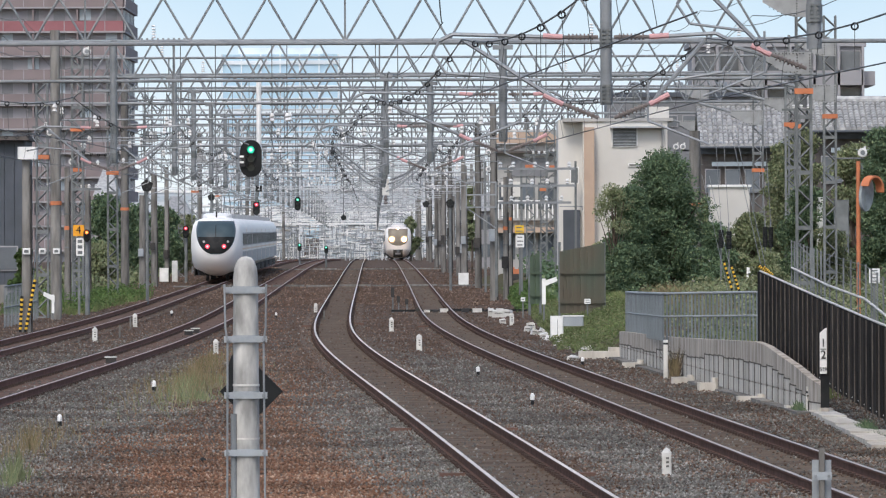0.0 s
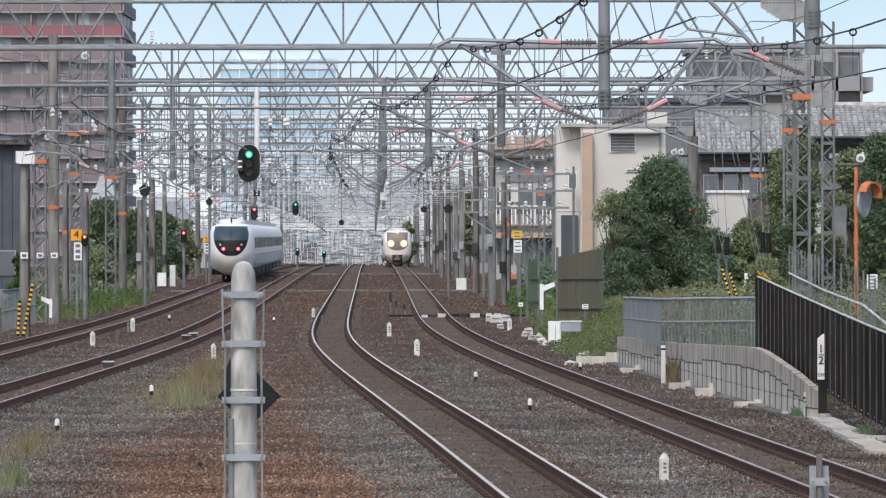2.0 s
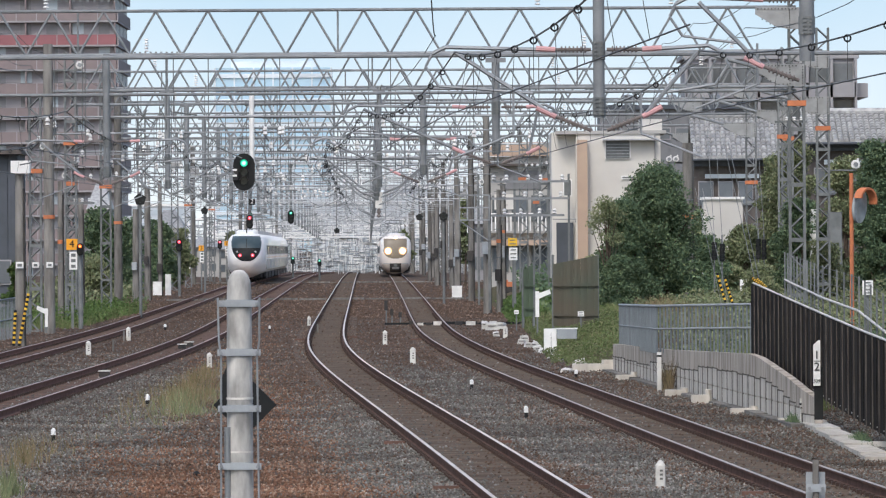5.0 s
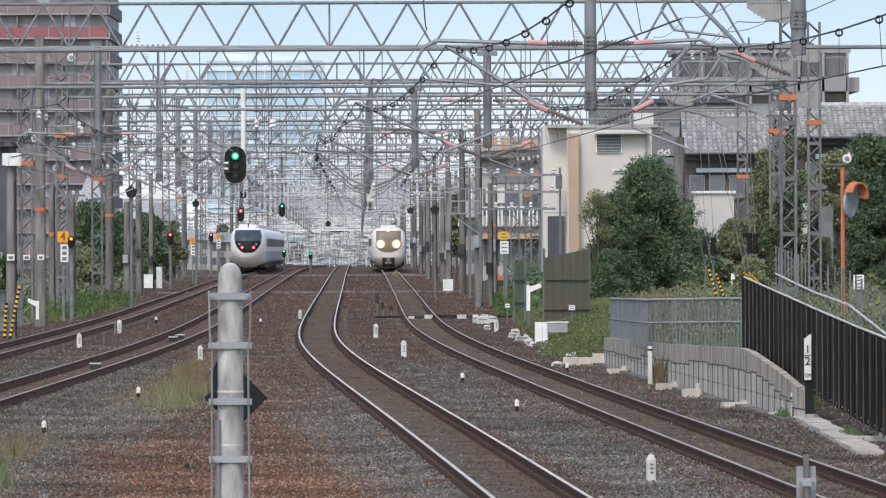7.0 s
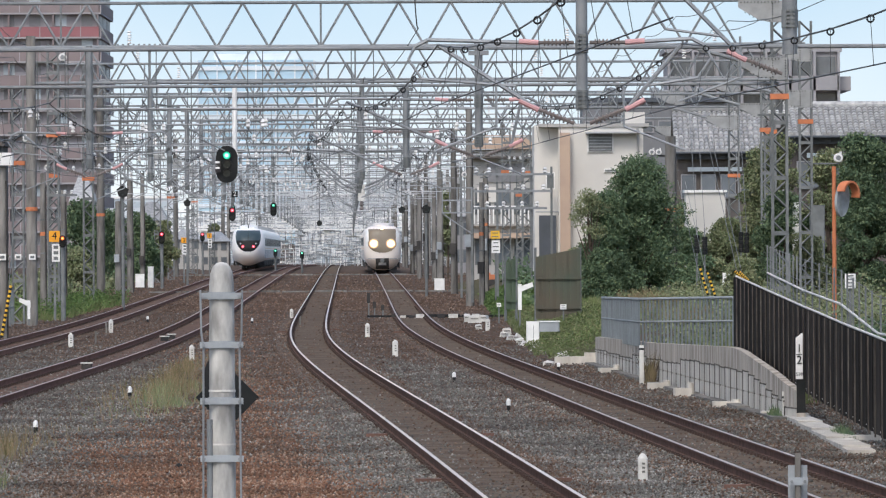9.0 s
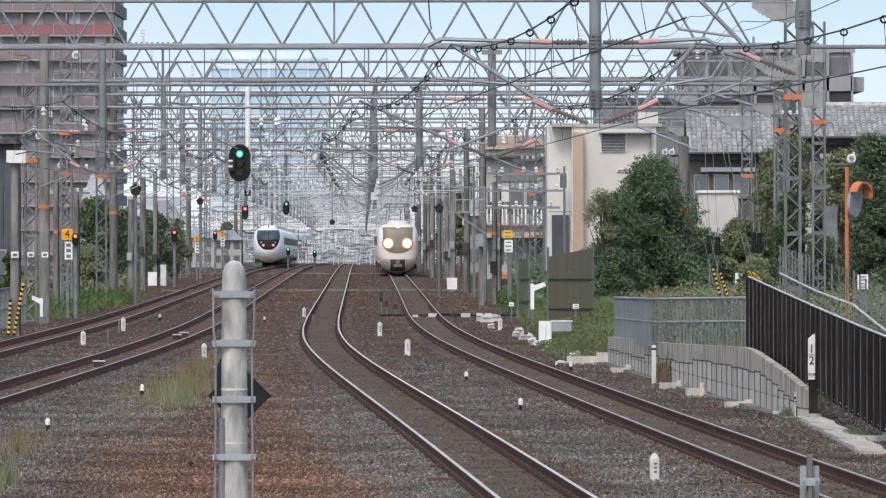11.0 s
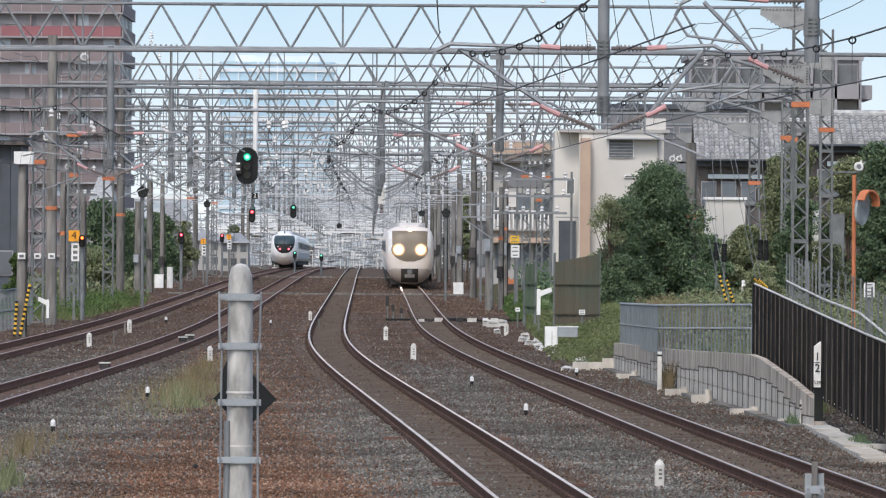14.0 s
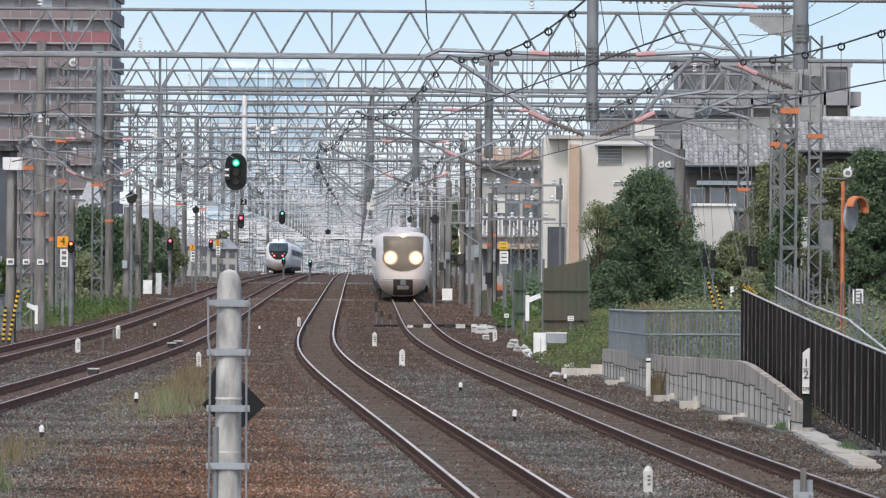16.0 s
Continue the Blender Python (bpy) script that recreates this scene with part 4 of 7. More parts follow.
# ---- near posts ----
d = 55
post = thing("concrete_post", "round-topped weathered concrete post with steel rod brackets", "post", (-1.48, d, 0))
part("shaft", Geo().lathe(0, 0, -0.4, [(0.098, 0), (0.09, 2.4), (0.086, 3.14), (0.08, 3.21), (0.062, 3.26), (0.035, 3.285), (0.005, 3.292)], 24), M_POSTC, post, "", True)
for k, zz in enumerate((2.63, 2.29, 1.9, 1.5, 1.1)):
    b = part("bracket_band", Geo().tube((0, 0, zz), (0, 0, zz + 0.055), 0.094, k=20).box(0, -0.096, zz + 0.005, 0.3, 0.012, 0.045), M_FENCE_G, post, "galvanised clamp band", True)
    part("bolt", Geo().tube((0.125, -0.13, zz + 0.025), (0.125, -0.08, zz + 0.025), 0.013), M_STEEL, b)
    part("bolt", Geo().tube((-0.125, -0.13, zz + 0.025), (-0.125, -0.08, zz + 0.025), 0.013), M_STEEL, b)
for s in (-1, 1):
    part("side_rod", Geo().path([(s * 0.145, -0.1, 2.7), (s * 0.14, -0.1, 2.4), (s * 0.125, -0.1, 2.29), (s * 0.14, -0.1, -0.3)], 0.008, 8), M_STEEL, post)
part("conduit", Geo().path([(-0.085, -0.06, 1.8), (-0.09, -0.06, -0.3)], 0.022, 10), M_STEEL, post)
part("cable_tie", Geo().tube((0, 0, 1.62), (0, 0, 1.632), 0.093, k=20), M_CONC_W, post)
part("cable_tie", Geo().tube((0, 0, 1.99), (0, 0, 2.005), 0.094, k=20), M_CONC_W, post)
di = thing("diamond_sign", "black diamond plate with a round lamp case behind the post", "sign", (-1.51, 57.5, 1.9))
part("plate", Geo().slab([(-0.23, 0), (0, -0.23), (0.23, 0), (0, 0.23)], 0, 0.02), M_BLACK, di)
part("lamp_case", Geo().disc(-0.1, -0.02, 0.1, 0.075, 0.3, 20, 0.19), M_BLACK, di)
part("stand", Geo().tube((0, 0.1, -2.1), (0, 0.1, 0), 0.035), M_LATTICE, di)

sp = thing("steel_stake", "grey steel channel post with bolted plate beside the rail", "post", (2.75, 60, 0))
part("channel", Geo().box(0, 0, -0.4, 0.045, 0.05, 1.8).box(0, -0.035, -0.4, 0.03, 0.02, 1.77), M_CONC, sp)
pl = part("plate", Geo().box(0, 0.04, -0.3, 0.146, 0.02, 1.61), M_FENCE_G, sp)
part("strap", Geo().box(0, -0.05, 1.16, 0.146, 0.012, 0.06), M_FENCE_G, sp)
for s in (-1, 1):
    part("bolt", Geo().tube((s * 0.05, -0.08, 1.19), (s * 0.05, -0.05, 1.19), 0.012), M_STEEL, sp)


def marker(px, ybase, h, w, kind=0):
    """A low lineside marker post: white concrete with a pointed head, or a small round one."""
    d = 14000 * 3.3 / (ybase - 406)
    x, s = (px - 784) * d / 14000, d / 14000
    h, w = h * s, w * s
    ob = thing("marker_post", "short white concrete lineside marker in the ballast" if kind == 0 else "tiny white-topped survey stud in the ballast", "marker post", (x, d, -0.22), "lineside markers")
    if kind == 0:
        part("stone", Geo().box(0, 0, -0.1, w, w, h + 0.05, bevel=w * 0.12).lathe(0, 0, h - 0.05, [(w * 0.56, 0), (w * 0.3, 0.05), (0.004, 0.075)], 8), M_CONC_W, ob)
        for k in range(3):
            part("ink_bar", Geo().box(0.01, -w / 2 - 0.003, h * (0.3 + 0.16 * k), w * 0.32, 0.006, h * 0.08), M_CONC, ob)
    else:
        part("cap", Geo().lathe(0, 0, h * 0.45, [(w / 2, 0), (w / 2, h * 0.35), (w * 0.35, h * 0.5), (0.004, h * 0.56)], 12), M_WHITE, ob)
        part("stem", Geo().lathe(0, 0, -0.1, [(w * 0.4, 0), (w * 0.4, h * 0.45 + 0.1)], 10), M_BLACK, ob)


for q in ((1151, 846, 45, 17), (714, 625, 27, 10), (665, 591, 23, 8), (140, 607, 24, 9), (211, 581, 22, 8), (878, 581, 20, 8), (354, 629, 24, 9), (411, 592, 20, 7), (531, 560, 18, 6)):
    marker(*q)
for q in ((77, 757, 22, 9, 1), (914, 723, 22, 8, 1), (818, 670, 16, 7, 1), (244, 696, 20, 8, 1), (276, 563, 10, 5, 1), (461, 567, 10, 4, 1), (1003, 652, 14, 6, 1)):
    marker(*q)

# ---- retaining wall, fences and trough on the wall side ----
WALL = [(4.0, 197.0, 0.45), (4.75, 174.0, 0.62), (5.65, 151.0, 0.86), (5.76, 148.8, 0.82), (6.02, 142.0, 0.56), (6.12, 139.0, 0.42), (6.3, 137.5, 0.28)]
g = Geo()
for (x0, y0, z0), (x1, y1, z1) in zip(WALL, WALL[1:]):
    vs = []
    for x, y, z in ((x0, y0, z0), (x1, y1, z1)):
        vs += [(x, y, -0.5), (x, y, z), (x + 0.14, y + 0.02, z), (x + 0.14, y + 0.02, -0.5)]
    g.add(vs, [(0, 1, 5, 4), (1, 2, 6, 5), (2, 3, 7, 6), (3, 0, 4, 7), (0, 3, 2, 1), (4, 5, 6, 7)])
wall = setting("wall_retaining", g, M_CONC_S, "streaked grey concrete retaining wall with raised rib panels", "retaining wall")


def along(line, f):
    """The point at the share f of a line's length, with its heading."""
    seg = [math.dist(a[:2], b[:2]) for a, b in zip(line, line[1:])]
    left = f * sum(seg)
    for (a, b, s) in zip(line, line[1:], seg):
        if left <= s or b is line[-1]:
            k = left / s
            return [p + (q - p) * k for p, q in zip(a, b)], math.degrees(math.atan2(b[1] - a[1], b[0] - a[0]))
        left -= s


N = 44
for k in range(N):
    (x, y, z), turn = along(WALL, (k + 0.5) / N)
    top = z - 0.3 - 0.12 * ((k // 4) % 3) / 3
    if top > -0.1:
        low = -0.3
        while low < top - 0.05:
            high = min(top, low + 0.4)
            part("rib_panel", Geo().box(x, y, low, 1.14, 0.02, high - low - 0.03, turn), M_CONC_P, wall)
            low = high
        (xr, yr, zr), turn = along(WALL, (k + 0.04) / N)
        part("rib", Geo().box(xr, yr, -0.3, 0.13, 0.034, top + 0.3, turn), M_RIB, wall)
        part("cap", Geo().box(x, y, top - 0.03, 1.36, 0.03, 0.022, turn), M_RIB, wall)


def picket_fence(name, label, line, height, step, w, m, rails, rail_m, thick=0.03, group=""):
    fe = tagged(new(name), label, "fence", group)
    length = sum(math.dist(a[:2], b[:2]) for a, b in zip(line, line[1:]))
    n = int(length / step)
    for k in range(n + 1):
        (x, y, z), turn = along(line, min(0.9999, k / n))
        part("picket", Geo().box(x, y, z, w, thick, height, turn), m, fe)
    for rz, rr in rails:
        for a, b in zip(line, line[1:]):
            part("fence_rail", Geo().tube((a[0], a[1] - 0.03, a[2] + rz), (b[0], b[1] - 0.03, b[2] + rz), rr), rail_m, fe)
    return fe


GF = [(4.19, 198.0, 0.356), (4.55, 176.0, 0.510), (6.49, 172.0, 0.569)]
picket_fence("steel_fence", "grey steel picket fence on top of the retaining wall", GF, 1.06, 0.17, 0.034, M_PICKET, ((1.06, 0.028), (0.55, 0.02)), M_FENCE_G, 0.03)
BF = [(6.14, 161.0, 0.67), (6.45, 139.0, 0.28), (6.62, 127.0, 0.08), (6.86, 112.0, -0.15), (7.3, 96, -0.2)]
picket_fence("board_fence", "dark brown-black board fence with a pale top rail", BF, 1.46, 1.5, 1.36, M_FENCE_B, ((1.48, 0.019), (0.06, 0.019)), M_CONC_W, 0.04)
for k in range(44):
    (x, y, z), turn = along(BF, (k + 0.5) / 44)
    part("fence_post", Geo().box(x - 0.028, y, z - 0.05, 0.06, 0.022, 1.5, turn), M_BATTEN, bpy.data.objects["board_fence"])
# Added sheet behind the boards that keeps the gaps between them dark.
bk = Geo()
for a, b in zip(BF, BF[1:]):
    bk.add([(a[0] + 0.06, a[1], a[2] + 0.06), (b[0] + 0.06, b[1], b[2] + 0.06), (b[0] + 0.06, b[1], b[2] + 1.43), (a[0] + 0.06, a[1], a[2] + 1.43),
            (a[0] + 0.08, a[1], a[2] + 0.06), (b[0] + 0.08, b[1], b[2] + 0.06), (b[0] + 0.08, b[1], b[2] + 1.43), (a[0] + 0.08, a[1], a[2] + 1.43)],
           [(0, 1, 2, 3), (7, 6, 5, 4), (0, 4, 5, 1), (3, 2, 6, 7)])
part("backing_sheet", bk, M_FENCE_B, bpy.data.objects["board_fence"])
MF = [(7.37, 175.0, 1.3), (7.0, 150.0, 1.1), (7.09, 138.0, 0.95), (6.95, 124.0, 0.62), (8.2, 105, 0.4)]
mf = picket_fence("wire_fence", "grey post and wire fence with a pale handrail", MF, 1.45, 2.3, 0.035, M_LATTICE, ((0.84, 0.022),), M_CONC_W, 0.03)
for zz in (0.15, 0.3, 0.45, 0.6, 1.0, 1.15, 1.3, 1.42):
    part("strand", Geo().path([(x, y, z + zz) for x, y, z in MF], 0.004, 4), M_LATTICE, mf)
LG = [(-15.05, 262.0, -0.26), (-15.19, 285.0, -0.26)]
picket_fence("rail_fence", "pale steel rail fence beside the striped guards", LG, 1.4, 0.9, 0.04, M_PICKET, ((1.4, 0.03), (0.7, 0.025)), M_PICKET)

mp = thing("kilometre_post", "white kilometre post with black numerals on a dark stake", "kilometre post", (6.22, 135.0, 0.265))
part("stake", Geo().box(0.03, 0.06, -0.3, 0.15, 0.05, 0.9), M_BLACK, mp)
fc = part("face", Geo().slab([(-0.06, 0.28), (0.06, 0.28), (0.06, 1.06), (0.04, 1.06), (-0.06, 0.98)], 0, 0.03), M_WHITE, mp)
written("1", 0.2, M_BLACK, fc, 0, -0.012, 0.8, "black numeral")
written("2", 0.2, M_BLACK, fc, 0, -0.012, 0.6, "black numeral")
part("rule", Geo().box(0, -0.006, 0.695, 0.1, 0.006, 0.012), M_BLACK, fc)
written("539", 0.08, M_BLACK, fc, 0, -0.012, 0.36, "small black numerals")
bp = thing("banded_post", "white square concrete post with a black band", "marker post", (6.16, 139.0, -0.25))
part("stone", Geo().box(0, 0, 0, 0.12, 0.12, 0.5, bevel=0.012), M_CONC_W, bp)
part("band", Geo().box(0, 0, 0.38, 0.128, 0.128, 0.04), M_BLACK, bp)

bp = thing("banded_post", "white square concrete post with a black band before the retaining wall", "marker post", (4.47, 171.0, -0.25))
part("stone", Geo().box(0, 0, 0, 0.1, 0.1, 0.86, bevel=0.012), M_CONC_W, bp)
part("band", Geo().box(0, 0, 0.76, 0.108, 0.108, 0.04), M_BLACK, bp)

# path slabs and cable trough lids
slabs = thing("slab_path", "pale concrete slab path along the dark fence", "path", (0, 0, 0))
for k in range(16):
    y = 143.0 - k * 1.7
    part("path_slab", Geo().box(6.35 - k * 0.004, y, -0.25, 0.42, 1.66, 0.09 + 0.012 * (k % 3), 0.4 * (k % 3)), M_CONC_P, slabs)
tr = thing("cable_trough", "pale concrete cable trough with stepped lids beside the ballast", "cable trough", (0, 0, 0))
for k in range(14):
    (x, y, z), turn = along(WALL, (k + 0.5) / 14)
    part("trough_lid", Geo().box(x - 0.16, y, -0.3, 3.9, 0.24, 0.12 + 0.01 * (k % 3), turn), M_CONC, tr)


def block(px, py0, py1, w, d, label, m, name="concrete_block", depth=0.6, turn=0):
    x, z0, z1 = (px - 784) * d / 14000, 3.1 + (406 - py1) * d / 14000, 3.1 + (406 - py0) * d / 14000
    ob = thing(name, label, name.replace("_", " "), (x, d, z0), name.replace("_", " ") + "s", turn)
    ww = w * d / 14000
    part("body", Geo().box(0, 0, -0.1, ww, depth, z1 - z0 + 0.1, bevel=0.03), m, ob)
    part("lid", Geo().box(0, 0, z1 - z0, ww + 0.03, depth + 0.03, 0.035, bevel=0.03), m, ob)
    return ob


def rubble(px, py0, py1, w, d, tilt):
    """A broken trough cover of cast concrete, lying askew."""
    x, z0, z1 = (px - 784) * d / 14000, 3.1 + (406 - py1) * d / 14000, 3.1 + (406 - py0) * d / 14000
    ob = thing("concrete_block", "weathered white concrete trough cover lying askew", "concrete block", (x, d, max(z0, -0.24)), "concrete blocks")
    ww, h = w * d / 14000, z1 - z0
    if w >= 30:
        part("cover", Geo().box(0, 0, -0.06, ww, 0.5, h * 0.62 + 0.06, bevel=0.04), M_CONC_P, ob)
        part("end_box", Geo().box(ww * 0.34, 0.02, h * 0.62, ww * 0.3, 0.42, h * 0.36, bevel=0.05), M_CONC_P, ob)
        return
    out = [(-ww / 2, -0.04), (-ww / 2 + 0.02, h * 0.85), (-ww * 0.4, h), (ww * 0.36, h * 0.96), (ww / 2, h * 0.7), (ww * 0.48, -0.04)]
    part("cover", Geo().slab(out, -0.3, 0.6), M_CONC_W, ob, "", False, pose(0, 0, 0, 3 * (px % 3), tilt, 5 * (px % 5 - 2)))
    part("lip", Geo().box(0, -0.32, h * 0.42, ww * 0.7, 0.03, 0.03), M_CONC, ob)


for q in ((1224, 678, 704, 36, 158, 2), (1180, 672, 684, 40, 166, 1), (1034, 622, 641, 76, 197, 0), (1092, 646, 661, 38, 185, 3), (1010, 628, 640, 20, 205, -14), (962, 612, 622, 20, 218, 14), (975, 620, 630, 12, 214, -8), (937, 600, 611, 16, 232, -18), (944, 606, 614, 12, 229, 20),
          (928, 588, 600, 10, 240, 25), (912, 578, 588, 16, 252, -10), (918, 590, 598, 12, 240, 12), (906, 585, 592, 12, 248, 8), (856, 556, 566, 24, 285, 0), (842, 554, 563, 12, 288, -5), (870, 555, 564, 14, 283, 6), (862, 572, 578, 12, 268, -12), (985, 640, 648, 16, 195, 8), (1380, 722, 736, 40, 141, 1), (1300, 706, 716, 50, 149, 0), (1545, 780, 800, 60, 124, 1)):
    rubble(*q)
block(1462, 365, 530, 26, 298, "tall grey equipment cabinet among shrubs", M_LATTICE, "equipment_cabinet", 0.5)
for q in ((263, 480, 500, 16, 470, "pale grey relay cabinet on legs"), (282, 467, 506, 10, 480, "narrow pale grey cable pillar"), (793, 491, 507, 18, 420, "pale grey relay cabinet"), (1424, 360, 480, 12, 300, "tall white equipment cabinet among shrubs")):
    block(*q, M_WHITE, "relay_cabinet", 0.5)
cb = thing("signal_cabinet", "white upright cabinet with a grey side box on grass", "cabinet", (2.83, 228.0, -0.2))
part("case", Geo().box(0, 0, 0, 0.375, 0.4, 0.684, bevel=0.03), M_WHITE, cb)
part("side_box", Geo().box(0.472, 0, 0.391, 0.586, 0.5, 0.277, bevel=0.03), M_FENCE_G, cb)
part("side_box_lid", Geo().box(0.472, 0, 0.668, 0.619, 0.54, 0.03), M_WHITE, cb)
part("door_seam", Geo().box(0.02, -0.205, 0.12, 0.012, 0.01, 0.45), M_LATTICE, cb)


def cross_sign(px, py, d, s, e=1):
    x, z = (px - 784) * d / 14000, 3.1 + (406 - py) * d / 14000
    ob = thing("cross_arm_sign", "white angled-arm lineside sign board on post", "sign", (x, d, z), "angled signs")
    part("board", Geo().box(0, 0, -0.75 * s, 0.14 * s, 0.04, 0.95 * s), M_WHITE, ob)
    part("arm", Geo().slab([(-0.06 * e, -0.12), (0.5 * e * s, 0.1), (0.46 * e * s, 0.24), (-0.06 * e, 0.08)], -0.03, 0.03), M_WHITE, ob)
    part("foot", Geo().box(0, 0.03, -z - 0.3, 0.06, 0.05, z - 0.7 * s + 0.3), M_LATTICE, ob)


cross_sign(935, 510, 262, 0.9)
cross_sign(66, 532, 283, 0.7, -1)


def sheet_screen(name, label, px0, px1, ytop, ybase, d, m, turn=8.0):
    """A corrugated sheet screen with posts and rails."""
    x0, x1 = (px0 - 784) * d / 14000, (px1 - 784) * d / 14000
    z0, z1 = 3.1 + (406 - ybase) * d / 14000, 3.1 + (406 - ytop) * d / 14000
    w = x1 - x0
    ob = thing(name, label, "screen", ((x0 + x1) / 2, d, z0), "", turn)
    n = max(4, int(w / 0.105))
    for k in range(n):
        x = -w / 2 + (k + 0.5) * w / n
        top = (z1 - z0) * (0.88 + 0.12 * k / n)
        part("corrugation", Geo().slab([(x - w / n / 2, 0), (x + w / n / 2, 0), (x + w / n / 2, top), (x - w / n / 2, top)], 0.03 * (k % 2), 0.02), m, ob)
    for f in (0.14, 0.56):
        part("screen_rail", Geo().box(0, -0.04, (z1 - z0) * f, w, 0.04, 0.05), m, ob)
    for s in (-1, 1):
        part("screen_post", Geo().box(s * w / 2, 0.06, -0.4, 0.07, 0.07, z1 - z0 + 0.42), M_LATTICE, ob)


sheet_screen("sheet_screen", "corrugated green screen gone rusty brown beside the bank", 963, 1043, 437, 562, 250, M_RUSTGREEN)
sheet_screen("metal_screen", "narrow olive green sheet panel on the bank", 910, 931, 450, 545, 275, M_OLIVE, 25)

# traffic mirror on an orange post
mi = thing("traffic_mirror", "round traffic mirror with orange hood on an orange post", "traffic mirror", (9.61, 190.0, 1.01))
part("post", Geo().tube((0, 0, -0.6), (0, 0, 3.60), 0.05, k=12), M_ORANGE, mi, "orange painted pipe", True)
part("mirror", Geo().disc(0, 0, 0, 0.28, 0.07, 24, 0.42), M_MIRROR, mi, "grey back", True, pose(0.22, -0.05, 2.80, 0, 14, 55))
hd = Geo()
hood(hd, 0, 0, 0, 0.28)
part("hood", hd, M_ORANGE, mi, "", True, pose(0.25, -0.05, 2.92, 0, 14, 50))
part("arm", Geo().tube((0, 0, 2.78), (0.22, 0, 2.78), 0.03), M_ORANGE, mi)

def small_sign(px, py, d, w, h, m, label, bars=2):
    x, z = (px - 784) * d / 14000, 3.1 + (406 - py) * d / 14000
    ob = thing("notice_board", label, "sign", (x, d, z), "notice boards")
    ww, hh = w * d / 14000, h * d / 14000
    b = part("board", Geo().box(0, 0, -hh / 2, ww, 0.025, hh, bevel=0.005), m, ob)
    for k in range(bars):
        part("text_bar", Geo().box(0, -0.02, hh * (0.5 - (k + 0.72) / (bars + 0.2)), ww * (0.72 if k % 2 else 0.6), 0.008, hh * 0.3 / (bars + 0.6)), M_LATTICE, b)
    part("post", Geo().box(0, 0.05, -z - 0.25, 0.05, 0.05, z + 0.25), M_LATTICE, ob)


small_sign(892, 413, 344, 16, 14, M_YELLOW, "yellow notice board on a lineside post")
small_sign(893, 434, 343, 15, 22, M_WHITE, "white notice board with faded marks", 3)
small_sign(1520, 498, 142, 19, 26, M_WHITE, "white notice board above the wire fence", 4)
small_sign(1012, 541, 246, 11, 9, M_WHITE, "small white tag on a leaning stake")
small_sign(898, 537, 285, 8, 7, M_WHITE, "tiny white tag in the grass", 1)
small_sign(1300, 494, 300, 12, 24, M_WHITE, "white plate among the shrubs", 1)
tm = thing("track_machine", "small orange machine cover on a dark chassis above the bank", "machine", (3.06, 420.0, 0.1))
part("chassis", Geo().box(0, 0, -0.3, 0.62, 0.8, 0.72, bevel=0.05), M_DARK, tm)
part("cover", Geo().box(0, 0, 0.42, 0.6, 0.7, 0.26, bevel=0.08).box(-0.2, 0, 0.66, 0.24, 0.5, 0.12, bevel=0.05), M_ORANGE, tm, "orange painted cover")
part("wheel", Geo().tube((-0.3, -0.42, -0.08), (-0.3, -0.36, -0.08), 0.16, k=14), M_BLACK, tm)
part("wheel", Geo().tube((0.3, -0.42, -0.08), (0.3, -0.36, -0.08), 0.16, k=14), M_BLACK, tm)
block(176, 466, 478, 12, 440, "orange lamp box beside the weeds", M_ORANGE, "lamp_box", 0.4)
for px, d in ((20, 250), (48, 291), (73, 285)):
    x = (px - 784) * d / 14000
    ob = thing("pole_tag", "small white number plate fixed to a pole", "tag", (x, d, 3.1 - 42 * d / 14000), "pole tags")
    part("plate", Geo().box(0, -0.22, -0.1, 0.24, 0.02, 0.2), M_WHITE, ob)
    part("mark", Geo().box(0, -0.235, -0.05, 0.14, 0.01, 0.09), M_LATTICE, ob)
    part("strap", Geo().box(0, -0.11, -0.02, 0.05, 0.22, 0.04), M_LATTICE, ob)

# striped stay guards among the shrubs, and white bell insulators
for px, y0, y1, d in ((1268, 470, 522, 240), (1281, 478, 524, 240), (1333, 478, 497, 190), (1341, 480, 497, 190)):
    x, z0, z1 = (px - 784) * d / 14000, 3.1 + (406 - y1) * d / 14000, 3.1 + (406 - y0) * d / 14000
    ob = thing("stay_guard", "yellow and black striped stay wire guard", "stay guard", (x, d, z0), "stay guards")
    n = 13
    for k in range(n):
        part("stripe", Geo().tube((-0.25 * k / n, 0, (z1 - z0) * k / n), (-0.25 * (k + 1) / n, 0, (z1 - z0) * (k + 1) / n), 0.036), M_YELLOW if k % 2 else M_BLACK, ob)
    part("stay_wire", Geo().tube((0, 0, -0.6), (-0.9, 0, 3.5), 0.008, k=4), M_STEEL, ob)


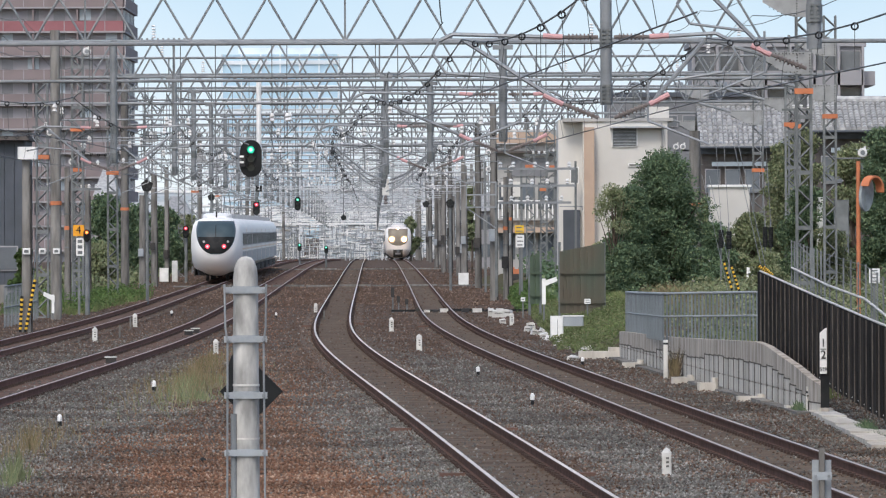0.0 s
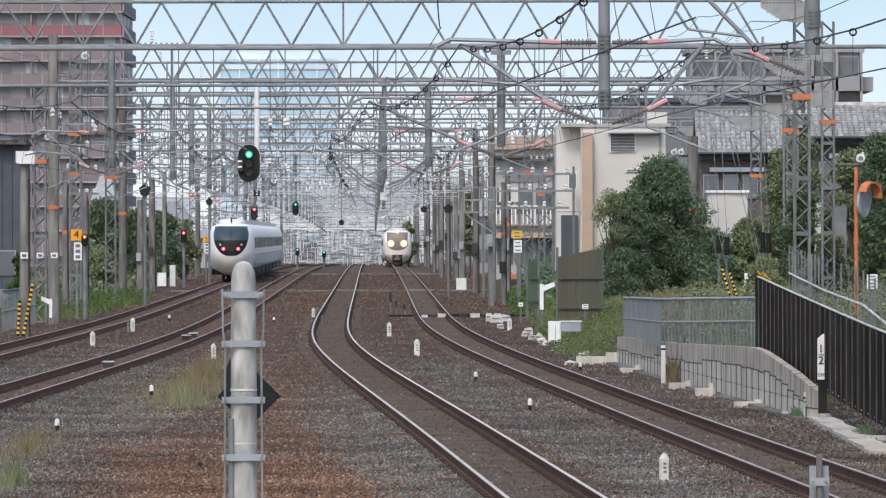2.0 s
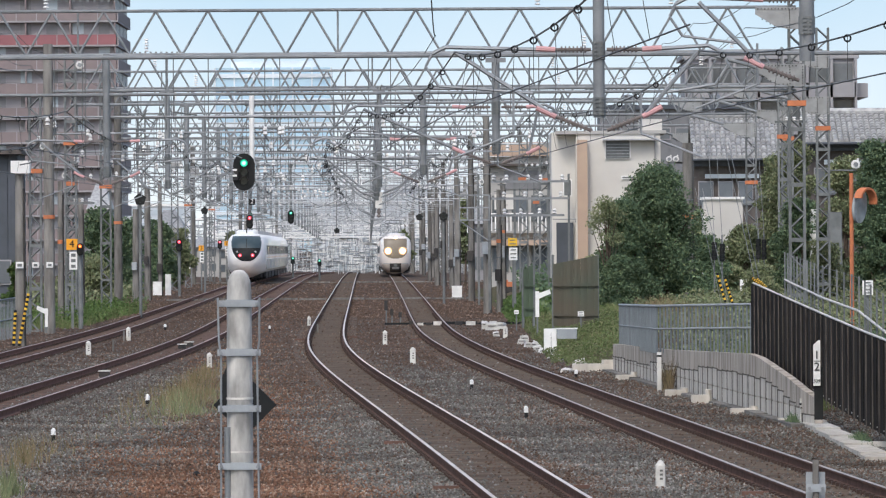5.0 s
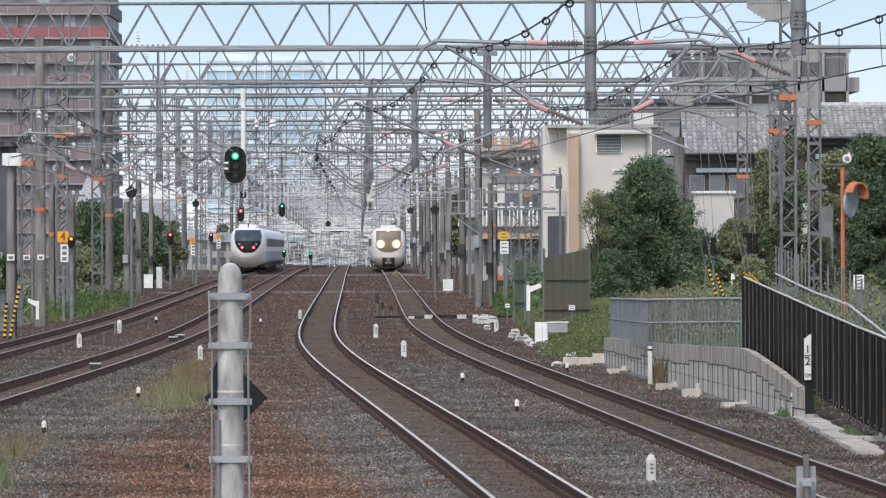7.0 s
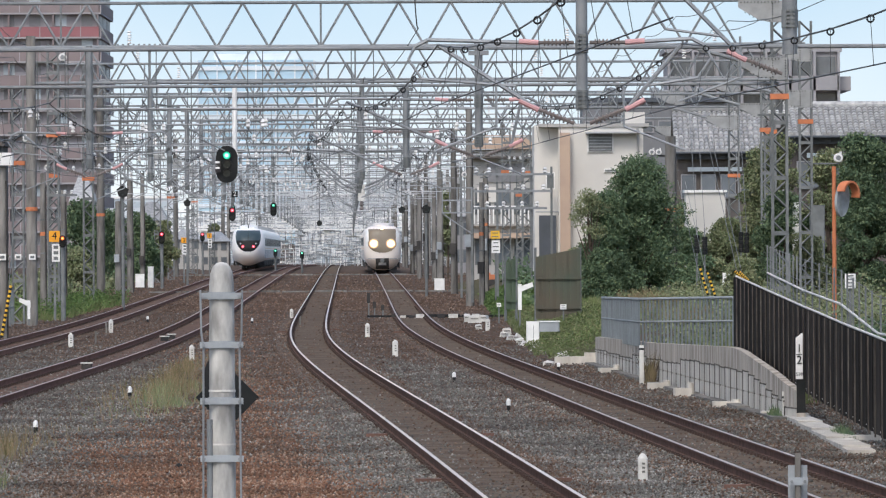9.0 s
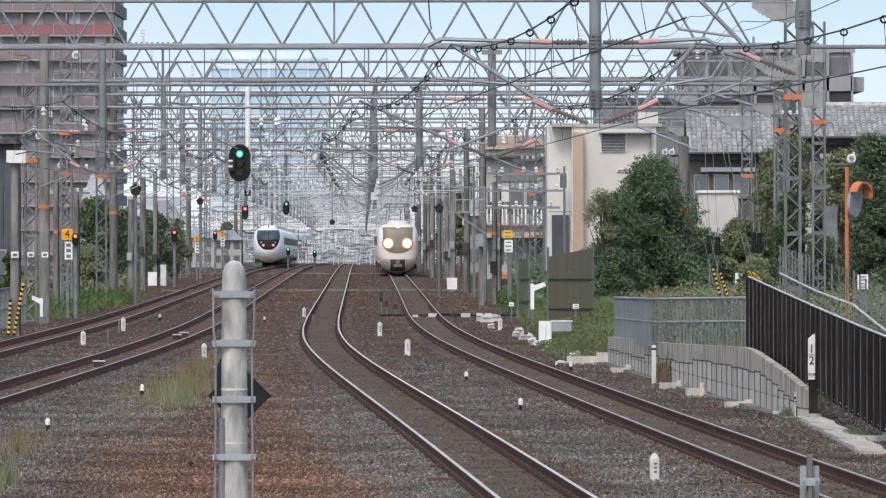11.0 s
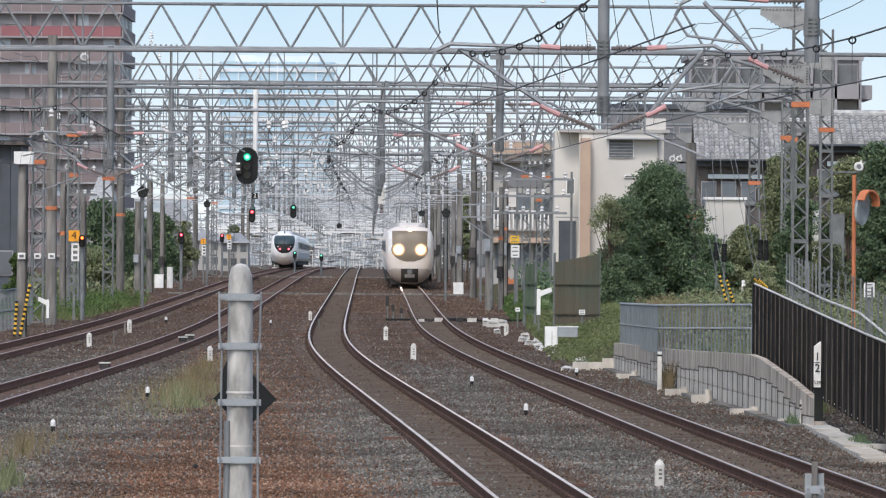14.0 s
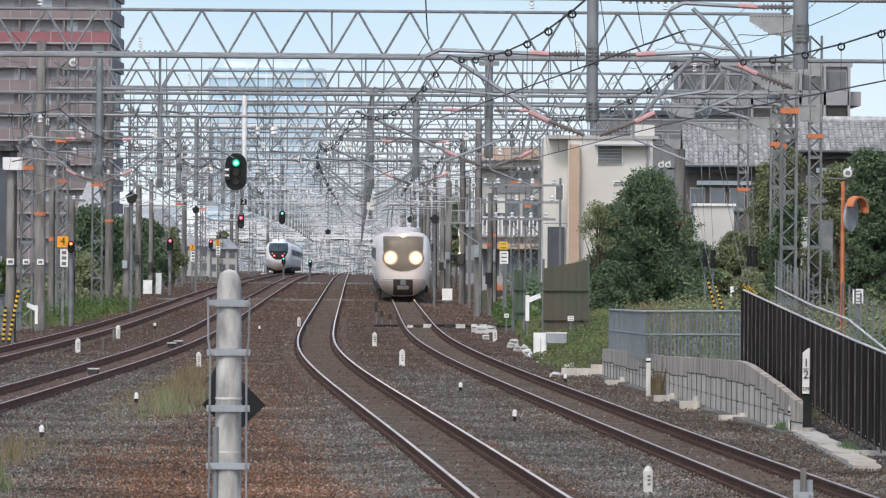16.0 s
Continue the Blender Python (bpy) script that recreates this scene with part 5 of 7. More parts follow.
for px, y0, y1, d in ((1249, 415, 447, 286), (1263, 418, 450, 286), (1327, 410, 446, 300), (1337, 411, 447, 300)):
    x, z0, z1 = (px - 784) * d / 14000, 3.1 + (406 - y1) * d / 14000, 3.1 + (406 - y0) * d / 14000
    ob = thing("balance_weight", "black tension weight stack hung on a wire", "weight", (x, d, z0), "balance weights")
    h = z1 - z0
    for k in range(5):
        part("weight_disc", Geo().lathe(0, 0, h * k / 5, [(0.075, 0), (0.095, 0.02), (0.095, h / 5 - 0.02), (0.075, h / 5 - 0.002)], 14), M_BLACK, ob)
    part("hanging_rod", Geo().tube((0, 0, -0.1), (0, 0, h + 0.2), 0.02), M_STEEL, ob)
    part("tail_wire", Geo().tube((0, 0, h + 0.2), (-0.35, 0, 9.0 - z0), 0.01, k=5), M_STEEL, ob)
    part("guide_rail", Geo().box(0, 0.16, -z0 - 0.3, 0.05, 0.05, z1 + 0.6), M_LATTICE, ob)


def feeder_bell(px, py, d, mast, r=0.17):
    """A white bell insulator on an arm from its mast."""
    x, z = (px - 784) * d / 14000, 3.1 + (406 - py) * d / 14000
    reach = (mast - px) * d / 14000
    ob = thing("bell_insulator", "white bell-shaped insulator on a mast arm", "insulator", (x, d, z), "bell insulators")
    part("bell", Geo().disc(0, -r * 0.9, 0, r * 0.82, r * 1.8, 18).disc(0, -r * 0.35, 0, r, r * 0.7, 18), M_INS, ob, "", True)
    part("bell_ring", Geo().disc(0, -r * 0.93, 0, r * 0.52, r * 0.1, 16), M_PIPE, ob)
    part("bell_lug", Geo().box(r * 0.5, 0, r * 0.6, r * 0.5, r * 0.5, r * 0.75, bevel=0.02), M_INS, ob)
    part("arm", Geo().box(reach / 2, 0, -r - 0.06, abs(reach) + 0.1, 0.05, 0.06), M_LATTICE, ob)


for q in ((1250, 305, 382, 1222), (1360, 305, 348, 1315), (1284, 212, 348, 1315, 0.14), (128, 95, 285, 73, 0.15), (1500, 280, 285, 1441), (1014, 275, 405, 948), (986, 312, 405, 948), (838, 277, 348, 850, 0.13), (838, 306, 348, 850, 0.13),
          (878, 305, 352, 868, 0.13), (943, 278, 405, 948, 0.12), (1170, 268, 330, 1203, 0.13), (1182, 268, 330, 1203, 0.13), (62, 238, 285, 73, 0.13), (100, 290, 314, 112, 0.12)):
    feeder_bell(*q)

# beams with insulators between the pole row and the lattice masts
fr = thing("insulator_rack", "grey steel beam frame with white insulators between masts", "frame", (3.20, 350.0, 4.05))
w = 4.00
for k, (zz, left, right) in enumerate(((0.0, -0.5, 0.45), (0.750, -0.5, 0.5), (1.50, -0.45, 0.5))):
    part("beam", Geo().box(w * (left + right) / 2, 0, zz, w * (right - left), 0.1, 0.1), M_STEEL, fr)
    for q in range(5):
        part("frame_insulator", Geo().lathe(w * (left + (right - left) * (q + 0.5) / 5) + 0.1 * math.sin(3 * q + k), 0, zz + 0.1, [(0.04, 0), (0.1, 0.05), (0.05, 0.12), (0.1, 0.17), (0.04, 0.26)], 8), M_INS, fr, "white porcelain")
for left in (-0.5, -0.1, 0.28, 0.5):
    part("stanchion", Geo().box(w * left, 0.08, -3.9, 0.1, 0.1, 1.88 + 3.9), M_LATTICE, fr)
cg = thing("service_cage", "small railed service cage on a bracket beside the poles", "platform", (1.01, 346.0, 3.87))
w = 1.29
for zz in (0.0, 0.544, 1.09):
    part("cage_rail", Geo().box(0, 0, zz, w, 0.06, 0.06), M_STEEL, cg)
for k in range(5):
    part("cage_post", Geo().box(-w / 2 + k * w / 4, 0, 0, 0.05, 0.05, 1.14), M_STEEL, cg)
part("stay", Geo().tube((-w / 2, 0.03, 0), (w / 2, 0.03, -0.9), 0.03), M_STEEL, cg)
part("bracket_post", Geo().box(w / 2, 0.1, -3.9, 0.12, 0.12, 3.9 + 1.14), M_LATTICE, cg)
hb = thing("hanging_switch_box", "grey switch box in a hanging steel frame over the track", "switch box", (-3.88, 418.0, 4.17))
for sx in (-1, 1):
    part("hanger", Geo().box(sx * 0.4, 0, 0, 0.06, 0.06, 8.5 - 4.17), M_STEEL, hb)
part("tray", Geo().box(0, 0, -0.06, 0.9, 0.4, 0.08), M_STEEL, hb)
part("case", Geo().box(0.05, 0, 0.55, 0.38, 0.35, 0.85, bevel=0.05), M_CONC_W, hb, "pale grey case")
part("insulator", Geo().lathe(0.05, 0, 0.06, [(0.06, 0), (0.12, 0.08), (0.06, 0.2), (0.12, 0.28), (0.06, 0.48)], 10), M_BRINS, hb)

# cable ducts and point rods across the tracks
for d, x0, x1 in ((428, -15.5, 3.2), (600, -20, 2.0), (301, -2.6, 5.2)):
    ob = thing("cable_duct", "grey cable duct laid across the tracks", "cable duct", (0, d, -0.12 + fall(d)), "cable ducts")
    k, xs = 0, x0
    while xs < x1:
        part("duct_length", Geo().box(xs + 0.9, 0.0, -0.05, 1.72, 0.22, 0.08 + 0.03 * (k % 2)), M_CONC if d > 310 else M_BLACK, ob)
        xs += 1.8
        k += 1
pmach = thing("point_machine", "low dark point machine with white covers beside the rail", "point machine", (-1.5, 298, -0.2))
part("motor_case", Geo().box(0, 0, 0, 0.24, 0.7, 0.2, bevel=0.04), M_DARK, pmach)
part("drive_rod", Geo().tube((0, 0, 0.1), (2.6, 0, 0.08), 0.025), M_BLACK, pmach)
for dx, wd, m in ((0.3, 0.22, M_CONC_W), (0.62, 0.18, M_DARK), (0.95, 0.3, M_CONC_W), (1.75, 0.26, M_DARK), (2.2, 0.34, M_CONC_W), (2.7, 0.24, M_DARK), (3.05, 0.26, M_CONC_W)):
    part("rod_cover", Geo().box(dx, -0.1, 0.03, wd, 0.3, 0.1 + 0.05 * (wd > 0.25), 12 * wd), m, pmach)
for dx, hh in ((-2.52, 0.95), (-2.3, 0.62), (-1.98, 0.5)):
    jb = thing("junction_stand", "thin dark cable stand between the tracks", "junction box", (dx, 302.0, -0.2), "junction stands")
    part("case", Geo().box(0, 0, hh * 0.6, 0.13, 0.12, hh * 0.4, bevel=0.02), M_DARK, jb)
    part("leg", Geo().box(0.01, 0, -0.1, 0.05, 0.05, hh * 0.6 + 0.1), M_LATTICE, jb)
for px, py, dd in ((306, 597, 238), (318, 592, 243), (168, 646, 190)):
    rb = thing("rail_lubricator", "small dark box with a pale lid beside the rail", "lubricator", ((px - 784) * dd / 14000, dd, -0.2), "rail lubricators")
    part("case", Geo().box(0, 0, 0, 0.24, 0.4, 0.16, bevel=0.02), M_DARK, rb)
    part("lid", Geo().box(0, 0, 0.16, 0.28, 0.44, 0.03), M_CONC_W, rb)
for px, yb, hh in ((184, 601, 24), (203, 584, 22), (546, 573, 20), (1006, 560, 18)):
    dd = 14000 * 3.3 / (yb - 406)
    sk = thing("wooden_stake", "thin grey wooden stake in the ballast", "stake", ((px - 784) * dd / 14000, dd, -0.25), "stakes")
    part("shaft", Geo().box(0, 0, -0.1, 0.06, 0.05, hh * dd / 14000 + 0.1, 3), M_CONC, sk)
rk = thing("dark_stone", "single black angular stone lying on the rusty ballast", "stone", (-3.63, 112, -0.22))
part("stone", Geo().lathe(0, 0, -0.02, [(0.04, 0), (0.055, 0.03), (0.035, 0.06), (0.008, 0.075)], 6), M_BLACK, rk)
tb = tagged(new("tie_bar"), "rust-red tie bar ends beside the rails", "tie bar")
for key, y, s in (("c", 126.0, -1), ("c", 103, -1), ("c", 126, 1), ("c", 103, 1), ("d", 100, -1), ("d", 98, 1), ("c", 257, -1), ("c", 262, 1), ("d", 255, -1)):
    part("bar_end", Geo().box(side(key, y) + s * 0.85, y, -0.21, 0.34, 0.16, 0.09), M_PLANK, tb)


# ---- greenery ----
def crown_points(n, blobs):
    """Points in the outer part of several ragged lumps (x, y, z, rx, ry, rz)."""
    out = []
    tot = sum(b[3] * b[5] for b in blobs)
    for b in blobs:
        k = max(30, int(n * b[3] * b[5] / tot))
        p = RNG.normal(size=(k, 3))
        p /= np.linalg.norm(p, axis=1)[:, None]
        ph = RNG.uniform(0, 6, 3)
        rag = 0.22 * np.sin(9 * p[:, 0] + ph[0]) * np.sin(8 * p[:, 2] + ph[1]) + 0.15 * np.sin(17 * p[:, 2] + 13 * p[:, 1] + ph[2])
        r = RNG.uniform(0.3, 1.0, k) ** 0.4 + rag + np.abs(RNG.normal(size=k)) * 0.09
        out.append(p * r[:, None] * np.array(b[3:6]) + np.array(b[:3]))
    return np.concatenate(out)


def tree(px, d, ytop, ybase, wpx, label, m, n=6000, lumps=14, size=0.11, name="tree"):
    s = d / 14000
    x, z0, z1, w = (px - 784) * s, -0.3 + fall(d), 3.1 + (406 - ytop) * s, wpx * s
    zb = 3.1 + (406 - ybase) * s
    ob = thing(name, label, name, (x, d, z0), name + "s")
    h = z1 - z0
    blobs = []
    for k in range(lumps):
        f = (k + 0.5) / lumps
        lz = (zb - z0) + (h - (zb - z0)) * (0.12 + 0.76 * f)
        room = w / 2 * (1.0 - 0.75 * max(0, f - 0.4)) * RNG.uniform(0.75, 1.15)
        a = RNG.uniform(0, 6.28)
        r = w * RNG.uniform(0.09, 0.22)
        blobs.append((math.cos(a) * (room - r) * RNG.uniform(0.45, 1), math.sin(a) * (room - r) * 0.8, lz, r, r, r * 0.75))
    tk = Geo().tube((0, 0, 0), (0.05, 0, h * 0.4), w * 0.05, w * 0.035, 10).tube((0.05, 0, h * 0.4), (0.0, 0, h * 0.75), w * 0.035, w * 0.015, 8)
    for b in blobs[::2]:
        tk.tube((0.03, 0, max(0.3, b[2] * 0.55)), (b[0], b[1], b[2]), w * 0.018, w * 0.006, 5)
    part("trunk", tk, M_BARK, ob)
    tagged(part("crown", leaf_mesh("crown", crown_points(n, blobs), size, m), None, ob), kind="stuff")


tree(1150, 300, 264, 520, 190, "dense dark evergreen tree behind the fence", M_LEAF, 52000, 64, 0.05)
tree(1092, 298, 330, 520, 130, "lower dark evergreen tree with ragged edge", M_LEAF, 26000, 34, 0.05)
tree(1078, 288, 436, 545, 96, "dark shrub under the evergreen on the bank", M_LEAF, 12000, 24, 0.045, "shrub")
tree(1058, 296, 328, 430, 84, "thin brownish branches beside the evergreen", M_LEAF2, 3600, 22, 0.04)
tree(1545, 262, 212, 540, 150, "bushy dark tree behind the traffic mirror", M_LEAF, 44000, 50, 0.05)
tree(1440, 286, 405, 545, 110, "olive bush among the mast feet", M_LEAF2, 14000, 26, 0.045, "shrub")
tree(1330, 280, 452, 548, 90, "olive bush among the mast feet", M_LEAF2, 9000, 20, 0.045, "shrub")
tree(1480, 300, 240, 540, 120, "olive shrub tree among the masts", M_LEAF2, 22000, 32, 0.055)
tree(1392, 321, 218, 540, 150, "olive shrub tree among the masts", M_LEAF2, 26000, 34, 0.058)
tree(1300, 318, 372, 540, 120, "olive rounded shrub behind the masts", M_LEAF2, 22000, 30, 0.055)
tree(1400, 300, 320, 540, 150, "dark rounded shrub behind the masts", M_LEAF, 26000, 34, 0.055)
tree(1238, 314, 390, 540, 90, "dark shrub below the evergreen tree", M_LEAF, 15000, 24, 0.055)
tree(1230, 350, 335, 540, 70, "olive tree before the tiled house", M_LEAF2, 22000, 32, 0.058)
tree(1360, 326, 236, 540, 100, "thin olive tree before the tiled house", M_LEAF2, 22000, 32, 0.058)
tree(1040, 330, 430, 540, 70, "olive shrub behind the rusty screen", M_LEAF2, 5000, 16, 0.08)
tree(165, 470, 345, 500, 120, "dark tree beyond the outer line", M_LEAF, 20000, 34, 0.09)
tree(212, 476, 362, 505, 110, "dark bushy tree beyond the outer line", M_LEAF, 18000, 32, 0.09)
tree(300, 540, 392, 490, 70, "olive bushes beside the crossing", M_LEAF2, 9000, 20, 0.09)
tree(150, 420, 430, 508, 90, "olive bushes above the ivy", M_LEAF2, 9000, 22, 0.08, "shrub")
tree(262, 500, 368, 500, 95, "dark tree beyond the outer line", M_LEAF, 16000, 28, 0.09)
# Far trees on the left wear the paler olive leaves as painted haze.
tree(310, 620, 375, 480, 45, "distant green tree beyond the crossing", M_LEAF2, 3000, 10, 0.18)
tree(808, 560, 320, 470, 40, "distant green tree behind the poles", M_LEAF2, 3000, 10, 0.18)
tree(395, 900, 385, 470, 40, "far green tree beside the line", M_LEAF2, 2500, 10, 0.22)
tree(10, 330, 430, 560, 60, "green shrub beside the concrete pole", M_LEAF3, 4000, 12, 0.1, "shrub")
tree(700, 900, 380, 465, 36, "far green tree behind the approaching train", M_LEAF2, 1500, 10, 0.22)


def shrub_bank(name, label, x0, x1, y0, y1, h, n, m, size=0.07, slope=0.0):
    """A low uneven sheet of leaves over a strip of ground."""
    xs, ys = RNG.uniform(x0, x1, n), RNG.uniform(y0, y1, n)
    bump = 0.5 + 0.5 * np.sin(xs * 2.3 + ys * 0.21) * np.cos(ys * 0.43 + xs)
    zs = -0.25 + slope * (xs - x0) + h * (0.3 + 0.7 * bump) * RNG.uniform(0.2, 1, n)
    return tagged(new(name, leaf_mesh(name, np.stack([xs, ys, zs], -1), size, m)), label, "shrubs", kind="stuff")


shrub_bank("ivy", "fresh green ivy and weeds beside the outer line", -17.5, -14.2, 300, 372, 0.9, 16000, M_LEAF3, 0.045)
shrub_bank("weeds", "green weeds on the far verge", -24, -18.3, 375, 520, 1.3, 9000, M_LEAF2, 0.1)
shrub_bank("bank_grass", "green grass and ivy on the bank", 2.6, 5.2, 205, 300, 0.3, 26000, M_GRASS, 0.03, 0.3)
shrub_bank("far_bank_grass", "bright green grass on the further bank", 2.2, 5.0, 300, 400, 0.4, 14000, M_LEAF3, 0.05, 0.28)
shrub_bank("bank_foot_grass", "grass at the foot of the bank beside the wall", 2.9, 7.0, 201, 215, 0.45, 6000, M_GRASS, 0.03, 0.06)
shrub_bank("bank_clover", "fresh green clover patches on the bank", 3.0, 5.4, 210, 290, 0.3, 9000, M_LEAF3, 0.03, 0.3)
shrub_bank("bank_weeds", "olive weeds under the evergreen tree", 5.0, 10.0, 215, 300, 0.7, 14000, M_LEAF2, 0.07, 0.2)
shrub_bank("verge_shrubs", "mixed shrubs behind the grey fence", 5.4, 13.5, 184, 255, 1.3, 26000, M_LEAF2, 0.05, 0.1)
shrub_bank("fence_creeper", "creeper leaves behind the dark fence", 7.5, 11.0, 135, 180, 1.6, 16000, M_LEAF, 0.045, 0.05)
shrub_bank("far_shrubs", "dark shrubs along the boundary", 3.5, 14, 300, 480, 2.2, 9000, M_LEAF, 0.13)


def bank_blades(name, label, x0, x1, y0, y1, n, h, m, slope):
    """Upright grass blades in tufts on the sloping bank."""
    k = n // 14
    tx, ty = RNG.uniform(x0, x1, k), RNG.uniform(y0, y1, k)
    who = RNG.integers(0, k, n)
    x, y = tx[who] + RNG.normal(0, 0.07, n), ty[who] + RNG.normal(0, 0.3, n)
    hh = h * RNG.uniform(0.4, 1.3, k)[who] * RNG.uniform(0.5, 1.0, n)
    w = RNG.uniform(0.006, 0.014, n)
    b = np.stack([x, y, -0.28 + slope * np.maximum(0, x - x0)], -1)
    t = b + np.stack([RNG.normal(0, 0.35, n) * hh, RNG.normal(0, 0.3, n) * hh, hh], -1)
    mid = b + (t - b) * np.array([0.35, 0.35, 0.6])
    wv = np.stack([w, np.zeros(n), np.zeros(n)], -1)
    v = np.stack([b - wv, b + wv, mid + wv, mid - wv, t], 1)
    f = (np.array([(0, 1, 2), (0, 2, 3), (3, 2, 4)])[None] + 5 * np.arange(n)[:, None, None]).reshape(-1, 3)
    tagged(new(name, quick_mesh(name, v.reshape(-1, 3), f, m)), label, "grass", kind="stuff")


bank_blades("bank_tufts", "long green grass tufts on the bank", 3.3, 5.8, 224, 300, 24000, 0.34, M_GRASS, 0.29)
bank_blades("bright_tufts", "bright green grass tufts on the bank", 3.3, 5.2, 232, 380, 10000, 0.34, M_GRASS, 0.29)
bank_blades("straw_tufts", "dry straw-coloured grass on the bank", 3.6, 8.0, 215, 300, 9000, 0.5, M_DRY, 0.18)
bank_blades("verge_tufts", "long grass tufts among the masts behind the fences", 6.6, 13.0, 150, 230, 16000, 0.9, M_GRASS, 0.06)
bank_blades("ivy_tufts", "long grass beside the outer line", -17.5, -14.3, 300, 372, 6000, 0.5, M_GRASS, 0.0)

g = Geo()
for y in (202, 207, 240, 270, 300, 360, 420, 480):
    k = 0.0 if y == 202 else 1.0
    x0 = max(2.6, side("d", y) + 2.2) if y < 300 else 2.6 - (y - 300) * 0.011
    g.v += [(x0, y, -0.3), (x0 + 2.8, y, -0.3 + 0.8 * k), (x0 + 12, y, -0.3 + 1.1 * k), (x0 + 40, y, -0.3 + 0.2 * k)]
for j in range(7):
    g.f += [(j * 4 + i, j * 4 + i + 1, j * 4 + i + 5, j * 4 + i + 4) for i in range(3)]
setting("bank", g, M_SOIL, "earth bank with moss and weeds beside the line", "bank")


def weeds(name, label, cx, cy, rx, ry, n, h, m, lean=0.25):
    """Upright thin blades in a patch."""
    a, r = RNG.uniform(0, 6.283, n), np.clip(np.abs(RNG.normal(0, 0.5, n)) + 0.12 * np.sin(np.arange(n)), 0, 1.3)
    x, y = cx + rx * r * np.cos(a), cy + ry * r * np.sin(a)
    hh = h * RNG.uniform(0.25, 1.0, n) * (1.15 - 0.85 * r)
    w = RNG.uniform(0.002, 0.006, n)
    b = np.stack([x, y, np.full(n, -0.24)], -1)
    t = b + np.stack([RNG.normal(0, lean, n) * hh, RNG.normal(0, lean, n) * hh, hh], -1)
    mid = (b + t) / 2 + RNG.normal(0, 0.02, (n, 3))
    wv = np.stack([w, np.zeros(n), np.zeros(n)], -1)
    v = np.stack([b - wv, b + wv, mid + wv, mid - wv, t], 1)
    f = (np.array([(0, 1, 2), (0, 2, 3), (3, 2, 4)])[None] + 5 * np.arange(n)[:, None, None]).reshape(-1, 3)
    tagged(new(name, quick_mesh(name, v.reshape(-1, 3), f, m)), label, "weeds", kind="stuff")


weeds("dry_weeds", "dry brown weeds growing in the ballast", -5.5, 165, 1.7, 36, 1100, 0.6, M_DRY)
weeds("green_stalks", "thin green stalks among the dry weeds", -5.4, 158, 1.3, 26, 620, 0.45, M_LEAF2)
weeds("green_weeds", "green grass tufts in the ballast", -5.06, 152, 0.6, 4, 500, 0.22, M_LEAF2)
weeds("dry_stalks", "dry stalks at the ballast edge", -6.4, 118, 0.9, 18, 320, 0.5, M_DRY)
weeds("grass_tuft", "fresh grass tuft in the ballast", -5.78, 103, 0.28, 4, 260, 0.5, M_LEAF2)
weeds("dry_patch", "thin dry grass in the ballast", -5.96, 190, 0.8, 26, 420, 0.45, M_DRY)
weeds("dry_creeper", "dry dark creeper against the retaining wall", 4.67, 171, 0.12, 0.4, 130, 0.8, M_DRY, 0.2)
weeds("wall_creeper", "dark withered creeper climbing the retaining wall", 4.69, 171.2, 0.12, 0.4, 260, 0.85, M_BARK, 0.3)
weeds("fence_weeds", "green weeds at the foot of the wall", 6.0, 139.5, 0.16, 1.5, 420, 0.26, M_LEAF)
weeds("wall_weeds", "green weeds at the foot of the dark fence", 6.5, 126, 0.22, 4, 600, 0.26, M_LEAF)


# ---- buildings ----
def facade_windows(bld, w, z0, floors, fh, cols, ww, wh, y, m_frame=None, skip=()):
    for f in range(floors):
        for c in range(cols):
            if (f, c) in skip:
                continue
            x = -w / 2 + (c + 0.5) * w / cols
            z = z0 + f * fh + fh * 0.35
            wi = part("window", Geo().box(x, y - 0.02, z - 0.08, ww + 0.16, 0.08, wh + 0.16), m_frame or M_WHITE, bld)
            part("pane", Geo().box(x, y - 0.07, z, ww, 0.04, wh), M_WIN, wi)


def block_building(name, label, xc, d, w, depth, h, m, floors, cols, ww, wh, balcony):
    z0 = -0.3 + fall(d)
    h -= z0
    b = thing(name, label, "building", (xc, d, z0))
    part("wall", Geo().box(0, depth / 2, 0, w, depth, h), m, b)
    part("roof", Geo().box(0, depth / 2, h, w + 0.6, depth + 0.6, 0.4), m, b)
    fh = h / floors
    facade_windows(b, w, 0, floors, fh, cols, ww, wh, 0, M_GREYF)
    for f in range(1, floors):
        part("balcony", Geo().box(0, -0.6, f * fh - 0.15, w, 1.2, 1.15), balcony, b)
        part("side_balcony", Geo().box(w / 2 + 0.5, depth / 2, f * fh - 0.15, 1.0, depth, 1.1), balcony, b)
    for c in range(cols + 1):
        part("party_wall", Geo().box(-w / 2 + c * w / cols, -0.6, 0, 0.2, 1.2, h), m, b)
    return b


